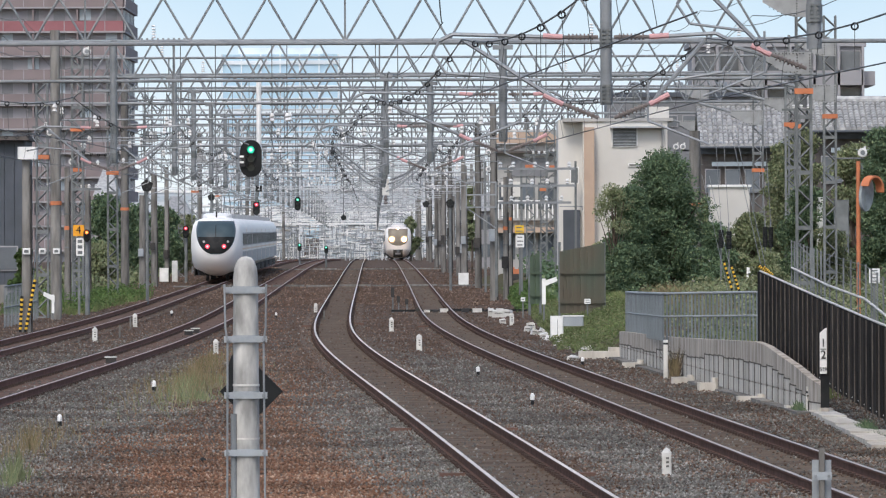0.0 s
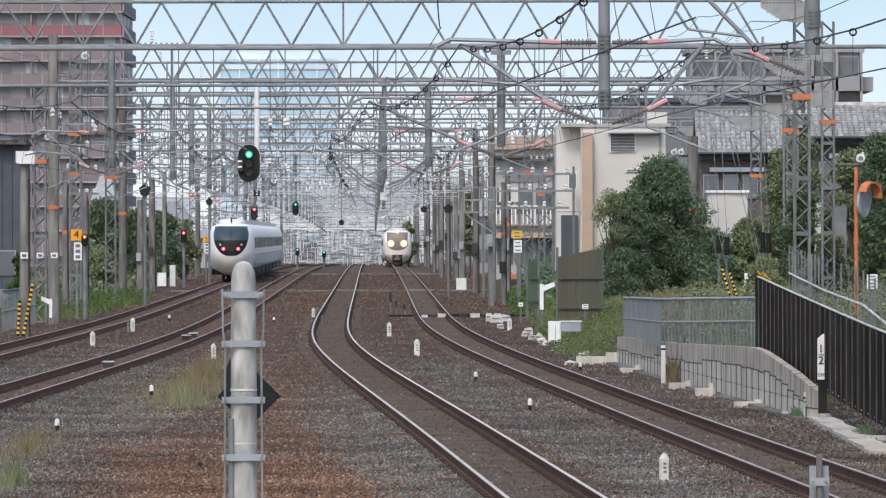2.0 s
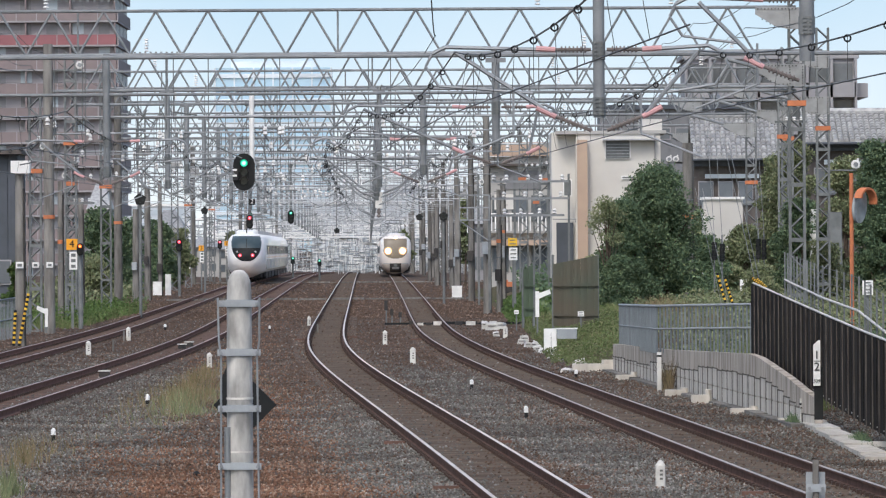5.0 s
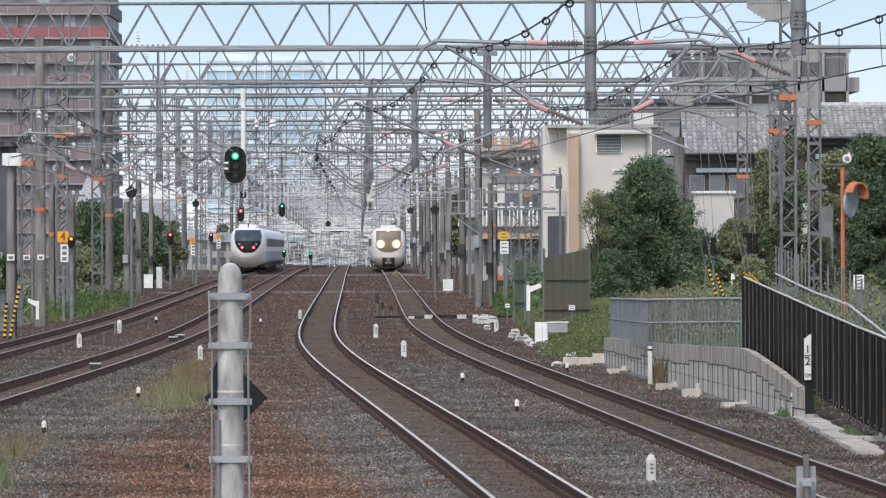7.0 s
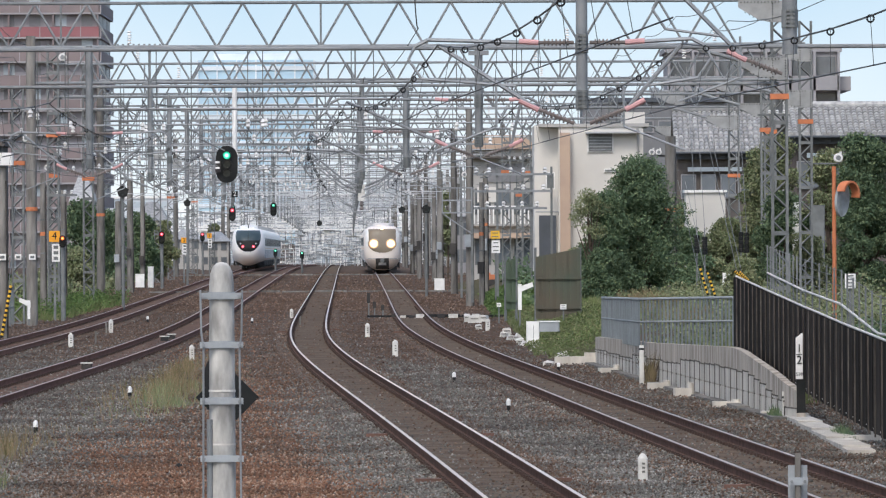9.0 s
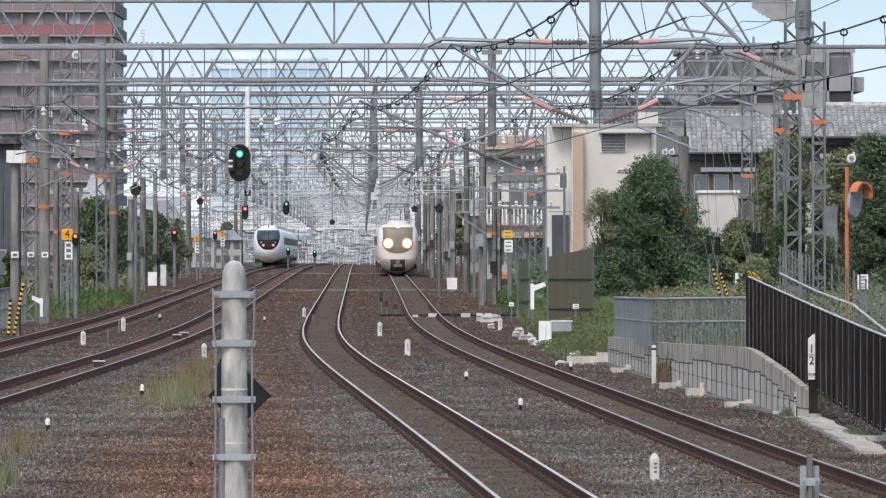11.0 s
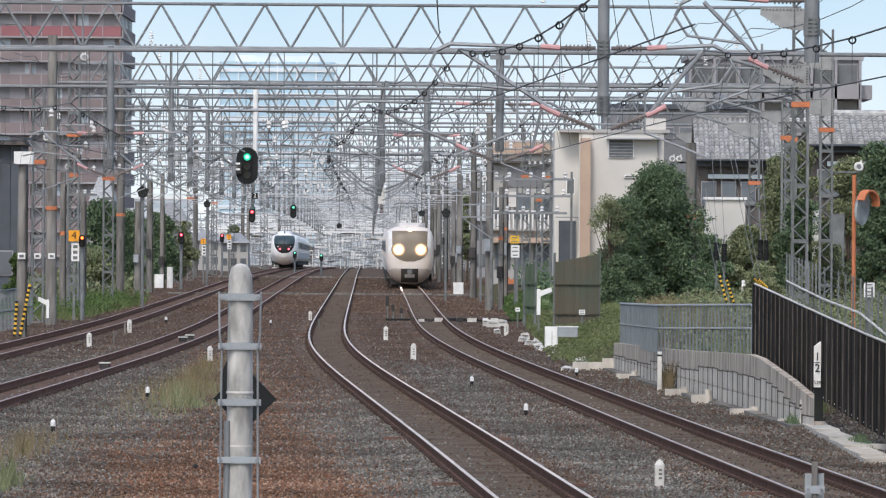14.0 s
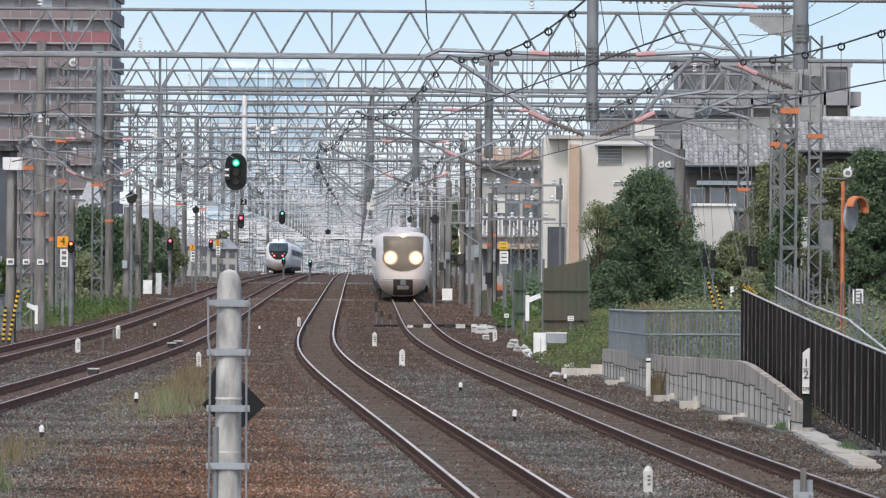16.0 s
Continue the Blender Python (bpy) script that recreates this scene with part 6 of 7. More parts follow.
def balcony_block(xr, d, w, depth, ztop, floors, fh=2.918):
    """A long block of access balconies: solid parapets before recessed, glazed walls, round the front and the flank."""
    z0 = -0.3 + fall(d)
    ob = thing("apartment_block", "hazy brown tiled apartment block with balcony bands and one red band", "building", (xr, d, z0))
    h = ztop - z0
    part("wall", Geo().box(-w / 2 - 0.2, depth / 2 + 0.5, 0, w - 0.4, depth - 1.0, h - 0.3), M_RECESS, ob)
    part("roof", Geo().box(-w / 2, depth / 2, h - 0.3, w - 0.6, depth - 0.6, 0.3), M_BRICK_A, ob)
    part("roof_house", Geo().box(-w * 0.6, depth / 2, h, w * 0.3, depth * 0.3, 2.4), M_RECESS, ob)
    for f in range(floors):
        z = h - f * fh
        front = M_REDBAND if f == 2 else M_BRICK_A
        part("slab", Geo().box(-w / 2, depth / 2, z - 1.42, w, depth, 0.2), M_SLABEDGE, ob)
        part("parapet", Geo().box(-w / 2 - 0.1, 0.08, z - 1.2, w - 0.3, 0.16, 1.2), front, ob)
        part("side_parapet", Geo().box(-0.08, depth / 2, z - 1.2, 0.16, depth, 1.2), M_BRICK_A, ob)
        for c in range(7):
            x = -w + 1.5 + c * (w - 3.2) / 6
            wi = part("window", Geo().box(x, 0.97, z - fh + 0.05, 1.5, 0.06, 1.45), M_GREYF, ob)
            part("pane", Geo().box(x, 0.92, z - fh + 0.1, 1.34, 0.05, 1.35), M_FARWIN if (c * 3 + f * 5) % 4 == 0 else M_HAZEWIN, wi)
        for c in range(9):
            part("side_window", Geo().box(-0.38, 2.5 + c * (depth - 5) / 8, z - fh + 0.1, 0.06, 1.8, 1.35), M_HAZEWIN, ob)
        for c in range(10):
            part("parapet_post", Geo().box(-w + c * w / 9, 0.0, z - 1.2, 0.1, 0.06, 1.25), M_SLABEDGE, ob)
    for c in range(5):
        part("party_wall", Geo().box(-w + 0.2 + c * (w - 0.6) / 4, 0.55, 0, 0.2, 0.9, h - 0.1), M_BRICK_A, ob)


balcony_block(-39.9, 950, 22.0, 37.0, 33.71, 12)


def lineside_block(xr, d, w, ztop):
    """A dark slate-clad shed front beside the line."""
    ob = thing("lineside_building", "dark slate-clad building beside the striped guards", "building", (xr, d, -0.3))
    h = ztop + 0.3
    for k in range(9):
        part("cladding", Geo().box(-w + (k + 0.5) * w / 9, 0, 0.9, w / 9 - 0.02, 0.08, h - 0.9), M_SLATE, ob)
    part("wall", Geo().box(-w / 2, 3.06, 0, w, 6, h), M_SLATE, ob)
    part("plinth", Geo().box(-w / 2, 0, 0, w + 0.04, 0.12, 0.9), M_CONC, ob)
    part("eave", Geo().box(-w / 2, 2.6, h, w + 0.4, 6.4, 0.18), M_TIMBER_SHADE, ob)
    for k in range(2):
        wi = part("window", Geo().box(-0.75 - k * 1.6, -0.07, 1.5, 0.9, 0.08, 1.1), M_GREYF, ob)
        part("pane", Geo().box(-0.75 - k * 1.6, -0.12, 1.56, 0.78, 0.05, 0.98), M_WIN, wi)


lineside_block(-18.9, 345, 4.0, 6.9)
block_building("apartment_house", "grey tiled apartment house with stepped top", 25.07, 620, 13.29, 14, 17.01, M_GREYF, 6, 7, 1.5, 1.5, M_GREYF)
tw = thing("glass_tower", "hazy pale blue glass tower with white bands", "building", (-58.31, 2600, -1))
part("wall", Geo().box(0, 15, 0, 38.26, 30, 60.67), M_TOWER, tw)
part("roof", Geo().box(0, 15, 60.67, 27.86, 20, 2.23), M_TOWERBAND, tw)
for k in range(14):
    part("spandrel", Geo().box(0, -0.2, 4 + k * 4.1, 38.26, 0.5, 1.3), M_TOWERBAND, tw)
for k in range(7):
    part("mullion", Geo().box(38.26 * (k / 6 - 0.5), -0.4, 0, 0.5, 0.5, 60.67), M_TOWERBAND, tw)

# cream house with a tan pier and a dark lower storey
d = 380
ch = thing("cream_house", "cream rendered house with tan pier and grey shutters", "building", (7.49, d, -0.3))
part("wall", Geo().box(8.03 - 7.49, 4, 0, 4.07, 8, 8.37), M_BEIGE, ch)
part("wing", Geo().box(5.46 - 7.49, 5, 0, 1.25, 8, 8.47), M_BEIGE, ch)
part("pier", Geo().box(6.30 - 7.49, 0, 0, 0.489, 1.2, 8.09), M_TAN, ch, "tan painted pier")
part("roof", Geo().box(0.2, 4, 8.37, 5.3, 8.2, 0.16), M_TOWNWALL, ch)
part("parapet", Geo().box(9.66 - 7.49, 4, 8.37, 0.977, 8, 0.7), M_BEIGE, ch)
part("lower_panel", Geo().box(5.46 - 7.49, 0.9, 0, 0.814, 0.3, 4.13), M_SLATE, ch, "dark slate lower storey")
for px, py, w, h in ((1079, 250, 46, 36), (1100, 300, 30, 6), (990, 318, 16, 30)):
    wi = part("window", Geo().box((px - 1060) * d / 14000, -0.03, 3.4 + (406 - py - h / 2) * d / 14000, w * d / 14000, 0.1, h * d / 14000), M_WHITE, ch)
    part("shutter", Geo().box((px - 1060) * d / 14000, -0.09, 3.46 + (406 - py - h / 2) * d / 14000, (w - 4) * d / 14000, 0.05, (h - 4) * d / 14000), M_LATTICE, wi, "grey shutter")
for k in range(6):
    part("louvre", Geo().box((1079 - 1060) * d / 14000, -0.13, 3.5 + (406 - 268 + k * 5.6) * d / 14000, 1.12, 0.06, 0.03), M_GREYBAND, ch)
part("drain_pipe", Geo().tube((2.3, -0.08, 0), (2.3, -0.08, 8.3), 0.05), M_TOWNWALL, ch)
part("hand_rail", Geo().path([(-2.6, 0.6, 4.3), (-1.5, 0.6, 4.3), (-1.5, 0.6, 4.13)], 0.025), M_STEEL, ch)
part("awning", Geo().box(1.1, -0.3, 8.05, 2.6, 0.6, 0.08), M_GREYBAND, ch)
bh = thing("balcony_house", "white house with brown eaves and slatted balcony", "building", (4.06, 470, -0.3))
part("wall", Geo().box(0, 4, 0, 3.69, 8, 8.34), M_TOWNWALL, bh)
part("roof", Geo().slab([(-2.08, 8.27), (2.08, 8.27), (1.51, 9.08), (-1.51, 9.08)], -0.4, 9), M_TAN, bh, "brown tiled roof")
part("eave", Geo().box(0, -0.5, 2.97, 3.83, 1.2, 0.3), M_TAN, bh, "brown eave")
for k in range(16):
    part("balcony_slat", Geo().box(-1.68 + k * 0.23, -0.6, 3.81, 0.08, 0.05, 1.0), M_WHITE, bh)
facade_windows(bh, 3.49, 0.4, 2, 3.0, 3, 0.8, 1.4, 0, M_LATTICE)
part("balcony_rail", Geo().box(0, -0.62, 4.82, 3.6, 0.07, 0.07), M_WHITE, bh)
part("balcony_floor", Geo().box(0, -0.35, 3.7, 3.7, 0.6, 0.1), M_TOWNWALL, bh)
part("upper_window", Geo().box(0.2, -0.04, 6.3, 2.2, 0.08, 1.1), M_HAZEWIN, bh)
part("upper_eave", Geo().box(0, -0.3, 7.7, 3.9, 0.7, 0.12), M_TIMBER_SHADE, bh, "dark eave board")
part("white_panel", Geo().box(-0.9, -0.06, 5.1, 1.2, 0.08, 0.9), M_BEIGE, bh)

# tiled-roof house
def tiled_house(xc, d, w, zr, ze, label, rows=12):
    ob = thing("tiled_house", label, "house", (xc, d, -0.3), "tiled houses")
    # Wall and beam are coloured dark for the shade under the eaves.
    part("wall", Geo().box(0, 4, 0, w * 0.94, 6, ze + 0.3), M_TIMBER_SHADE, ob)
    part("beam", Geo().box(0, 0.75, ze - 0.05, w * 0.95, 0.3, 0.3), M_SLATE, ob, "dark eave beam with the eave shade painted in")
    part("shutter_rail", Geo().box(-w * 0.05, 0.72, ze - 0.62, w * 0.6, 0.1, 0.2), M_FARWIN, ob, "pale violet-grey shutter case")
    for k in range(4):
        wi = part("window", Geo().box(-w * 0.34 + k * w * 0.22, 0.94, ze - 1.9, w * 0.17, 0.12, 1.15), M_GREYF, ob)
        part("pane", Geo().box(-w * 0.34 + k * w * 0.22, 0.86, ze - 1.85, w * 0.15, 0.06, 1.05), M_WIN, wi)
    part("gutter", Geo().tube((-w / 2, 0.1, ze + 0.25), (w / 2, 0.1, ze + 0.25), 0.06), M_SLATE, ob)
    depth, rise = 4.0, zr - ze
    n = int(w / 0.23)
    tile = Geo()
    for j in range(5):
        a0, a1 = math.pi * j / 5, math.pi * (j + 1) / 5
        c0, c1 = 0.112 * math.cos(a0), 0.112 * math.cos(a1)
        s0, s1 = 0.11 * math.sin(a0), 0.11 * math.sin(a1)
        dy, dz = depth / rows, rise / rows
        tile.add([(c0, 0, s0 + 0.06), (c1, 0, s1 + 0.06), (c1, dy, s1 + dz), (c0, dy, s0 + dz), (c0, 0, 0), (c1, 0, 0)], [(0, 1, 2, 3), (0, 4, 5, 1)])
    me = tile.mesh("roof_tile", M_ROOF)
    rf = part("roof", Geo().add([(-w / 2, 0.1, ze + 0.28), (w / 2, 0.1, ze + 0.28), (w / 2, depth, zr + 0.28), (-w / 2, depth, zr + 0.28), (w / 2, depth * 2, ze + 0.28), (-w / 2, depth * 2, ze + 0.28)], [(0, 1, 2, 3), (3, 2, 4, 5), (0, 5, 4, 1)]), M_ROOF, ob)
    rest = Geo()
    count = 0
    for j in range(rows):
        for i in range(n):
            x, y, z = -w / 2 + (i + 0.5) * w / n, 0.1 + j * depth / rows, ze + 0.3 + j * rise / rows
            if count < 280:
                part("roof_tile", me, None, rf, at=pose(x, y, z))
            else:
                rest.add([(p.co.x + x, p.co.y + y, p.co.z + z) for p in me.vertices], [tuple(q.vertices) for q in me.polygons])
            count += 1
    if rest.v:
        tagged(part("roof_tiles", rest, M_ROOF, rf), kind="stuff")
    part("ridge", Geo().tube((-w / 2, depth, zr + 0.4), (w / 2, depth, zr + 0.4), 0.16, k=10), M_ROOF, ob)


def dark_hall(xc, d, w, ztop):
    """A long flat-roofed hall in dark grey sheet, with a window strip and a parapet."""
    ob = thing("flat_roofed_hall", "dark grey flat-roofed hall behind the cream house", "building", (xc, d, -0.3 + fall(d)))
    h = ztop + 0.3
    part("wall", Geo().box(0, 5, 0, w, 10, h), M_HALL, ob)
    part("parapet", Geo().box(0, 4.9, h, w + 0.4, 10.4, 0.3), M_SLATE, ob)
    n = int(w / 0.6)
    for k in range(n):
        part("sheet_rib", Geo().box(-w / 2 + (k + 0.5) * w / n, -0.04, 0, 0.06, 0.08, h), M_HALL, ob)
    for k in range(6):
        wi = part("window", Geo().box(-w / 2 + (k + 0.5) * w / 6, -0.05, h - 2.0, w / 6 - 0.3, 0.12, 0.8), M_GREYF, ob)
        part("pane", Geo().box(-w / 2 + (k + 0.5) * w / 6, -0.1, h - 1.94, w / 6 - 0.42, 0.06, 0.68), M_WIN, wi)
    for k in range(3):
        part("roof_vent", Geo().lathe(-w * 0.3 + k * w * 0.3, 3, h + 0.3, [(0.25, 0), (0.25, 0.4), (0.4, 0.45), (0.3, 0.7), (0.05, 0.75)], 12), M_STEEL, ob)


dark_hall(14.6, 520, 9.6, 11.5)
tiled_house(17.58, 330, 5.66, 8.24, 7.01, "low house with grey pantile roof behind shrubs", 11)
tiled_house(13.45, 372, 4.25, 8.71, 6.77, "house with grey pantile roof and dark eaves", 11)
gs = thing("garden_shed", "cream wall of a low shed behind shrubs", "shed", (10.99, 320, -0.3))
part("wall", Geo().box(0, 1, 0, 1.60, 2, 4.61 + 0.3), M_BEIGE, gs)
part("roof", Geo().box(0, 1, 4.61 + 0.3, 1.74, 2.2, 0.1), M_WHITE, gs)
for px, py, w, d, m, nm in ((283, 350, 52, 640, M_BEIGE, 2), (160, 303, 40, 560, M_TOWNWALL, 2), (345, 394, 50, 800, M_TOWNWALL, 2), (212, 360, 46, 660, M_TOWNWALL, 2), (395, 400, 50, 760, M_TOWNWALL, 2), (840, 345, 50, 640, M_GREYF, 2), (900, 400, 60, 560, M_BEIGE, 2)):
    h = 3.4 + (406 - py) * d / 14000
    ob = thing("town_house", "small pale house with grey hipped roof beyond the line", "house", ((px - 784) * d / 14000, d, -0.3), "town houses")
    ob.location.z += fall(d)
    ww = w * d / 14000
    part("wall", Geo().box(0, 3, 0, ww, 6, h * 0.75), m, ob)
    part("roof", Geo().add([(-ww * 0.56, -0.4, h * 0.75), (ww * 0.56, -0.4, h * 0.75), (ww * 0.56, 6.4, h * 0.75), (-ww * 0.56, 6.4, h * 0.75), (-ww * 0.2, 3, h), (ww * 0.2, 3, h)], [(0, 1, 5, 4), (1, 2, 5), (2, 3, 4, 5), (3, 0, 4), (0, 3, 2, 1)]), M_ROOF, ob)
    facade_windows(ob, ww, 0.2, 2, h * 0.36, 3, ww * 0.16, h * 0.15, 0, M_LATTICE)

# far station: pale platform roofs and rails at the end of the straight
st = thing("far_station", "pale far station fences and canopies where the line bends", "station", (side("c", 1210) + 1, 1210, -0.3 + fall(1210)))
for k in range(6):
    part("canopy", Geo().box(-1, k * 22, 5.6 + 0.4 * k, 44, 6, 0.2), M_WHITE, st)
fit = [Geo(), Geo(), Geo()]
for k in range(4200):
    x, y, z = RNG.uniform(-30, 24), RNG.uniform(0, 130), RNG.uniform(0.0, 9.0)
    if k % 3:
        fit[k % 7 % 3].box(x, y, z, RNG.uniform(0.2, 2.2), 0.1, RNG.uniform(0.05, 0.22))
    else:
        fit[k % 5 % 3].box(x, y, max(0.0, z - 2), 0.09, 0.09, RNG.uniform(0.8, 2.6))
for g2, m, nm, lb in zip(fit, (M_WHITE, M_FENCE_G, M_PIPE), ("platform_fitting", "platform_post", "platform_rail"), ("white rails and boards", "grey posts and rails", "dark grey rails")):
    tagged(part(nm, g2, m, st, lb), kind="stuff")
for k in range(11):
    x = -150 + k * 21 + RNG.uniform(-4, 4)
    h = RNG.uniform(11, 19)
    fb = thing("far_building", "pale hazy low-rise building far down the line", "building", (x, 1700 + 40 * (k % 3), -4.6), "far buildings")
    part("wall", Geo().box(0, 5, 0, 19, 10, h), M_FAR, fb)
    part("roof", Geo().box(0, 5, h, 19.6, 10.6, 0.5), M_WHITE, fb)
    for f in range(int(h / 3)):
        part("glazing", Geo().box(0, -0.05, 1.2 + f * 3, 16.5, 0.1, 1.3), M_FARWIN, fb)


# ---- trains ----
class Nose:
    """A rounded train end: how far each point (x, z) lies behind the tip."""

    def __init__(self, hw, zb, zt, deep, pw, n=2.6, slant=0.0, zs=1.6, nb=None, belt=None):
        self.nb = nb or n
        self.hw, self.zb, self.zt, self.deep, self.pw, self.n, self.slant, self.zs = hw, zb, zt, deep, pw, n, slant, zs
        self.zc = belt or (zb + zt) / 2

    def rho(self, x, z):
        n, hh = (self.n, self.zt - self.zc) if z >= self.zc else (self.nb, self.zc - self.zb)
        return (abs(x / self.hw) ** n + abs((z - self.zc) / hh) ** n) ** (1 / n)

    def y(self, x, z):
        r = min(1.0, self.rho(x, z))
        return self.deep * (1 - math.sqrt(max(0.0, 1 - r ** self.pw))) + self.slant * max(0.0, z - self.zs) * (1 - r ** 2)

    def edge(self, a):
        c, s = math.cos(a), math.sin(a)
        n, hh = (self.n, self.zt - self.zc) if s >= 0 else (self.nb, self.zc - self.zb)
        k = (abs(c) ** n + abs(s) ** n) ** (-1 / n)
        return self.hw * c * k, self.zc + hh * s * k

    def shell(self, rings=14, k=48):
        g = Geo()
        g.v.append((0, self.y(0, self.zc), self.zc))
        for j in range(1, rings + 1):
            f = math.sin(math.pi / 2 * j / rings)
            for i in range(k):
                ex, ez = self.edge(2 * math.pi * i / k)
                x, z = ex * f, self.zc + (ez - self.zc) * f
                g.v.append((x, self.y(x, z), z))
        g.f += [(0, 1 + i, 1 + (i + 1) % k) for i in range(k)]
        for j in range(rings - 1):
            o = 1 + j * k
            g.f += [(o + i, o + k + i, o + k + (i + 1) % k, o + (i + 1) % k) for i in range(k)]
        return g

    def patch(self, left, right, z0, z1, lift, nx=14, nz=12, thick=0.02):
        """A sheet that lies on the nose; left and right give its sides at each height."""
        g = Geo()
        for lay in (lift, lift - thick - 0.03):
            for j in range(nz + 1):
                z = z0 + (z1 - z0) * j / nz
                for i in range(nx + 1):
                    x = left(z) + (right(z) - left(z)) * i / nx
                    g.v.append((x, self.y(x, z) - lay, z))
        m = nx + 1
        o = m * (nz + 1)
        for j in range(nz):
            for i in range(nx):
                q = j * m + i
                g.f += [(q, q + 1, q + m + 1, q + m), (o + q, o + q + m, o + q + m + 1, o + q + 1)]
        ring = [i for i in range(m)] + [j * m + nx for j in range(1, nz + 1)] + [nz * m + i for i in range(nx - 1, -1, -1)] + [j * m for j in range(nz - 1, 0, -1)]
        g.f += [(a, a + o, b + o, b) for a, b in zip(ring, ring[1:] + ring[:1])]
        return g


def body_section(hw, zb, zt, k=48, n=4.5):
    zc, hh = (zb + zt) / 2, (zt - zb) / 2
    out = []
    for i in range(k):
        c, s = math.cos(2 * math.pi * i / k), math.sin(2 * math.pi * i / k)
        q = (abs(c) ** n + abs(s) ** n) ** (-1 / n)
        out.append((hw * c * q, zc + hh * s * q))
    return out


def hull(sections):
    """A body through rings of equal count, at (y, ring)."""
    g = Geo()
    k = len(sections[0][1])
    for y, ring in sections:
        g.v += [(x, y, z) for x, z in ring]
    for j in range(len(sections) - 1):
        o = j * k
        g.f += [(o + i, o + (i + 1) % k, o + k + (i + 1) % k, o + k + i) for i in range(k)]
    g.f += [tuple(range(k)), tuple(range((len(sections) - 1) * k, len(sections) * k))[::-1]]
    return g


def bogie(parent, y):
    b = part("bogie", Geo().box(0, y, 0.32, 2.2, 3.0, 0.4, bevel=0.1), M_DARK, parent)
    for yy in (-1.05, 1.05):
        for s in (-1, 1):
            part("wheel", Geo().tube((s * 0.5, y + yy, 0.43), (s * 0.63, y + yy, 0.43), 0.43, k=20), M_DARK, b)


def car(train, y, paint, length=20.0, lead=0.0, panto=False, red=True):
    hw, zb, zt = 1.45, 0.55, 3.6
    c = part("car", hull([(y + lead, body_section(hw, zb, zt)), (y + length - 0.25, body_section(hw, zb, zt))]), paint, train, "", True)
    for s in (-1, 1):
        part("window_band", Geo().box(s * (hw + 0.004), y + lead / 2 + length / 2, 2.0, 0.03, length - lead - 1.6, 0.75), M_GREYBAND, c)
        for k in range(10):
            yy = y + lead + 1.4 + k * (length - lead - 2.6) / 9.4
            part("window", Geo().box(s * (hw + 0.012), yy, 2.06, 0.03, 1.2, 0.62), M_SIDEGLASS, c)
        part("stripe", Geo().box(s * (hw + 0.006), y + lead / 2 + length / 2, 1.78, 0.02, length - lead - 0.8, 0.08), M_HEADSTRIPE, c)
        # Ballast mirrored in the lower sides, painted on as a grey band.
        part("lower_band", Geo().box(s * (hw - 0.005), y + lead / 2 + length / 2, 0.95, 0.03, length - lead - 0.6, 0.72), M_GREYBAND, c, "lower side greyed for reflected ballast")
        part("skirt", Geo().box(s * (hw - 0.1), y + lead / 2 + length / 2, 0.28, 0.05, length - lead - 6, 0.45), M_DARK, c)
        part("door", Geo().box(s * (hw + 0.008), y + length - 2.2, 0.95, 0.02, 0.9, 2.0), M_TRAIN2, c)
    part("gangway", Geo().box(0, y + length - 0.12, 0.8, 1.6, 0.34, 2.4), M_DARK, c)
    part("roof_unit", Geo().box(0, y + lead + 5, zt - 0.05, 1.9, 4.0, 0.28, bevel=0.15), M_GREYBAND, c)
    part("roof_unit", Geo().box(0, y + length - 5.5, zt - 0.05, 1.9, 4.0, 0.28, bevel=0.15), M_GREYBAND, c)
    for yy in (3.2, 16.8):
        bogie(c, y + yy + lead * 0.4)
    if panto:
        p = Geo().path([(-0.6, y + 13.2, zt + 0.25), (-0.55, y + 14.4, zt + 0.95), (-0.5, y + 13.2, 5.0)], 0.03, 6).path([(0.6, y + 13.2, zt + 0.25), (0.55, y + 14.4, zt + 0.95), (0.5, y + 13.2, 5.0)], 0.03, 6)
        p.path([(-0.95, y + 13.2, 4.92), (-0.7, y + 13.2, 5.06), (0.7, y + 13.2, 5.06), (0.95, y + 13.2, 4.92)], 0.035, 6).path([(-0.7, y + 12.6, zt + 0.2), (0.7, y + 12.6, zt + 0.2)], 0.04)
        tagged(part("pantograph", p, M_LATTICE, c), kind="stuff")
    return c


M_HEADSTRIPE = mat("pale gold stripe", (0.8, 0.62, 0.46), None, 0.3, vary=0)


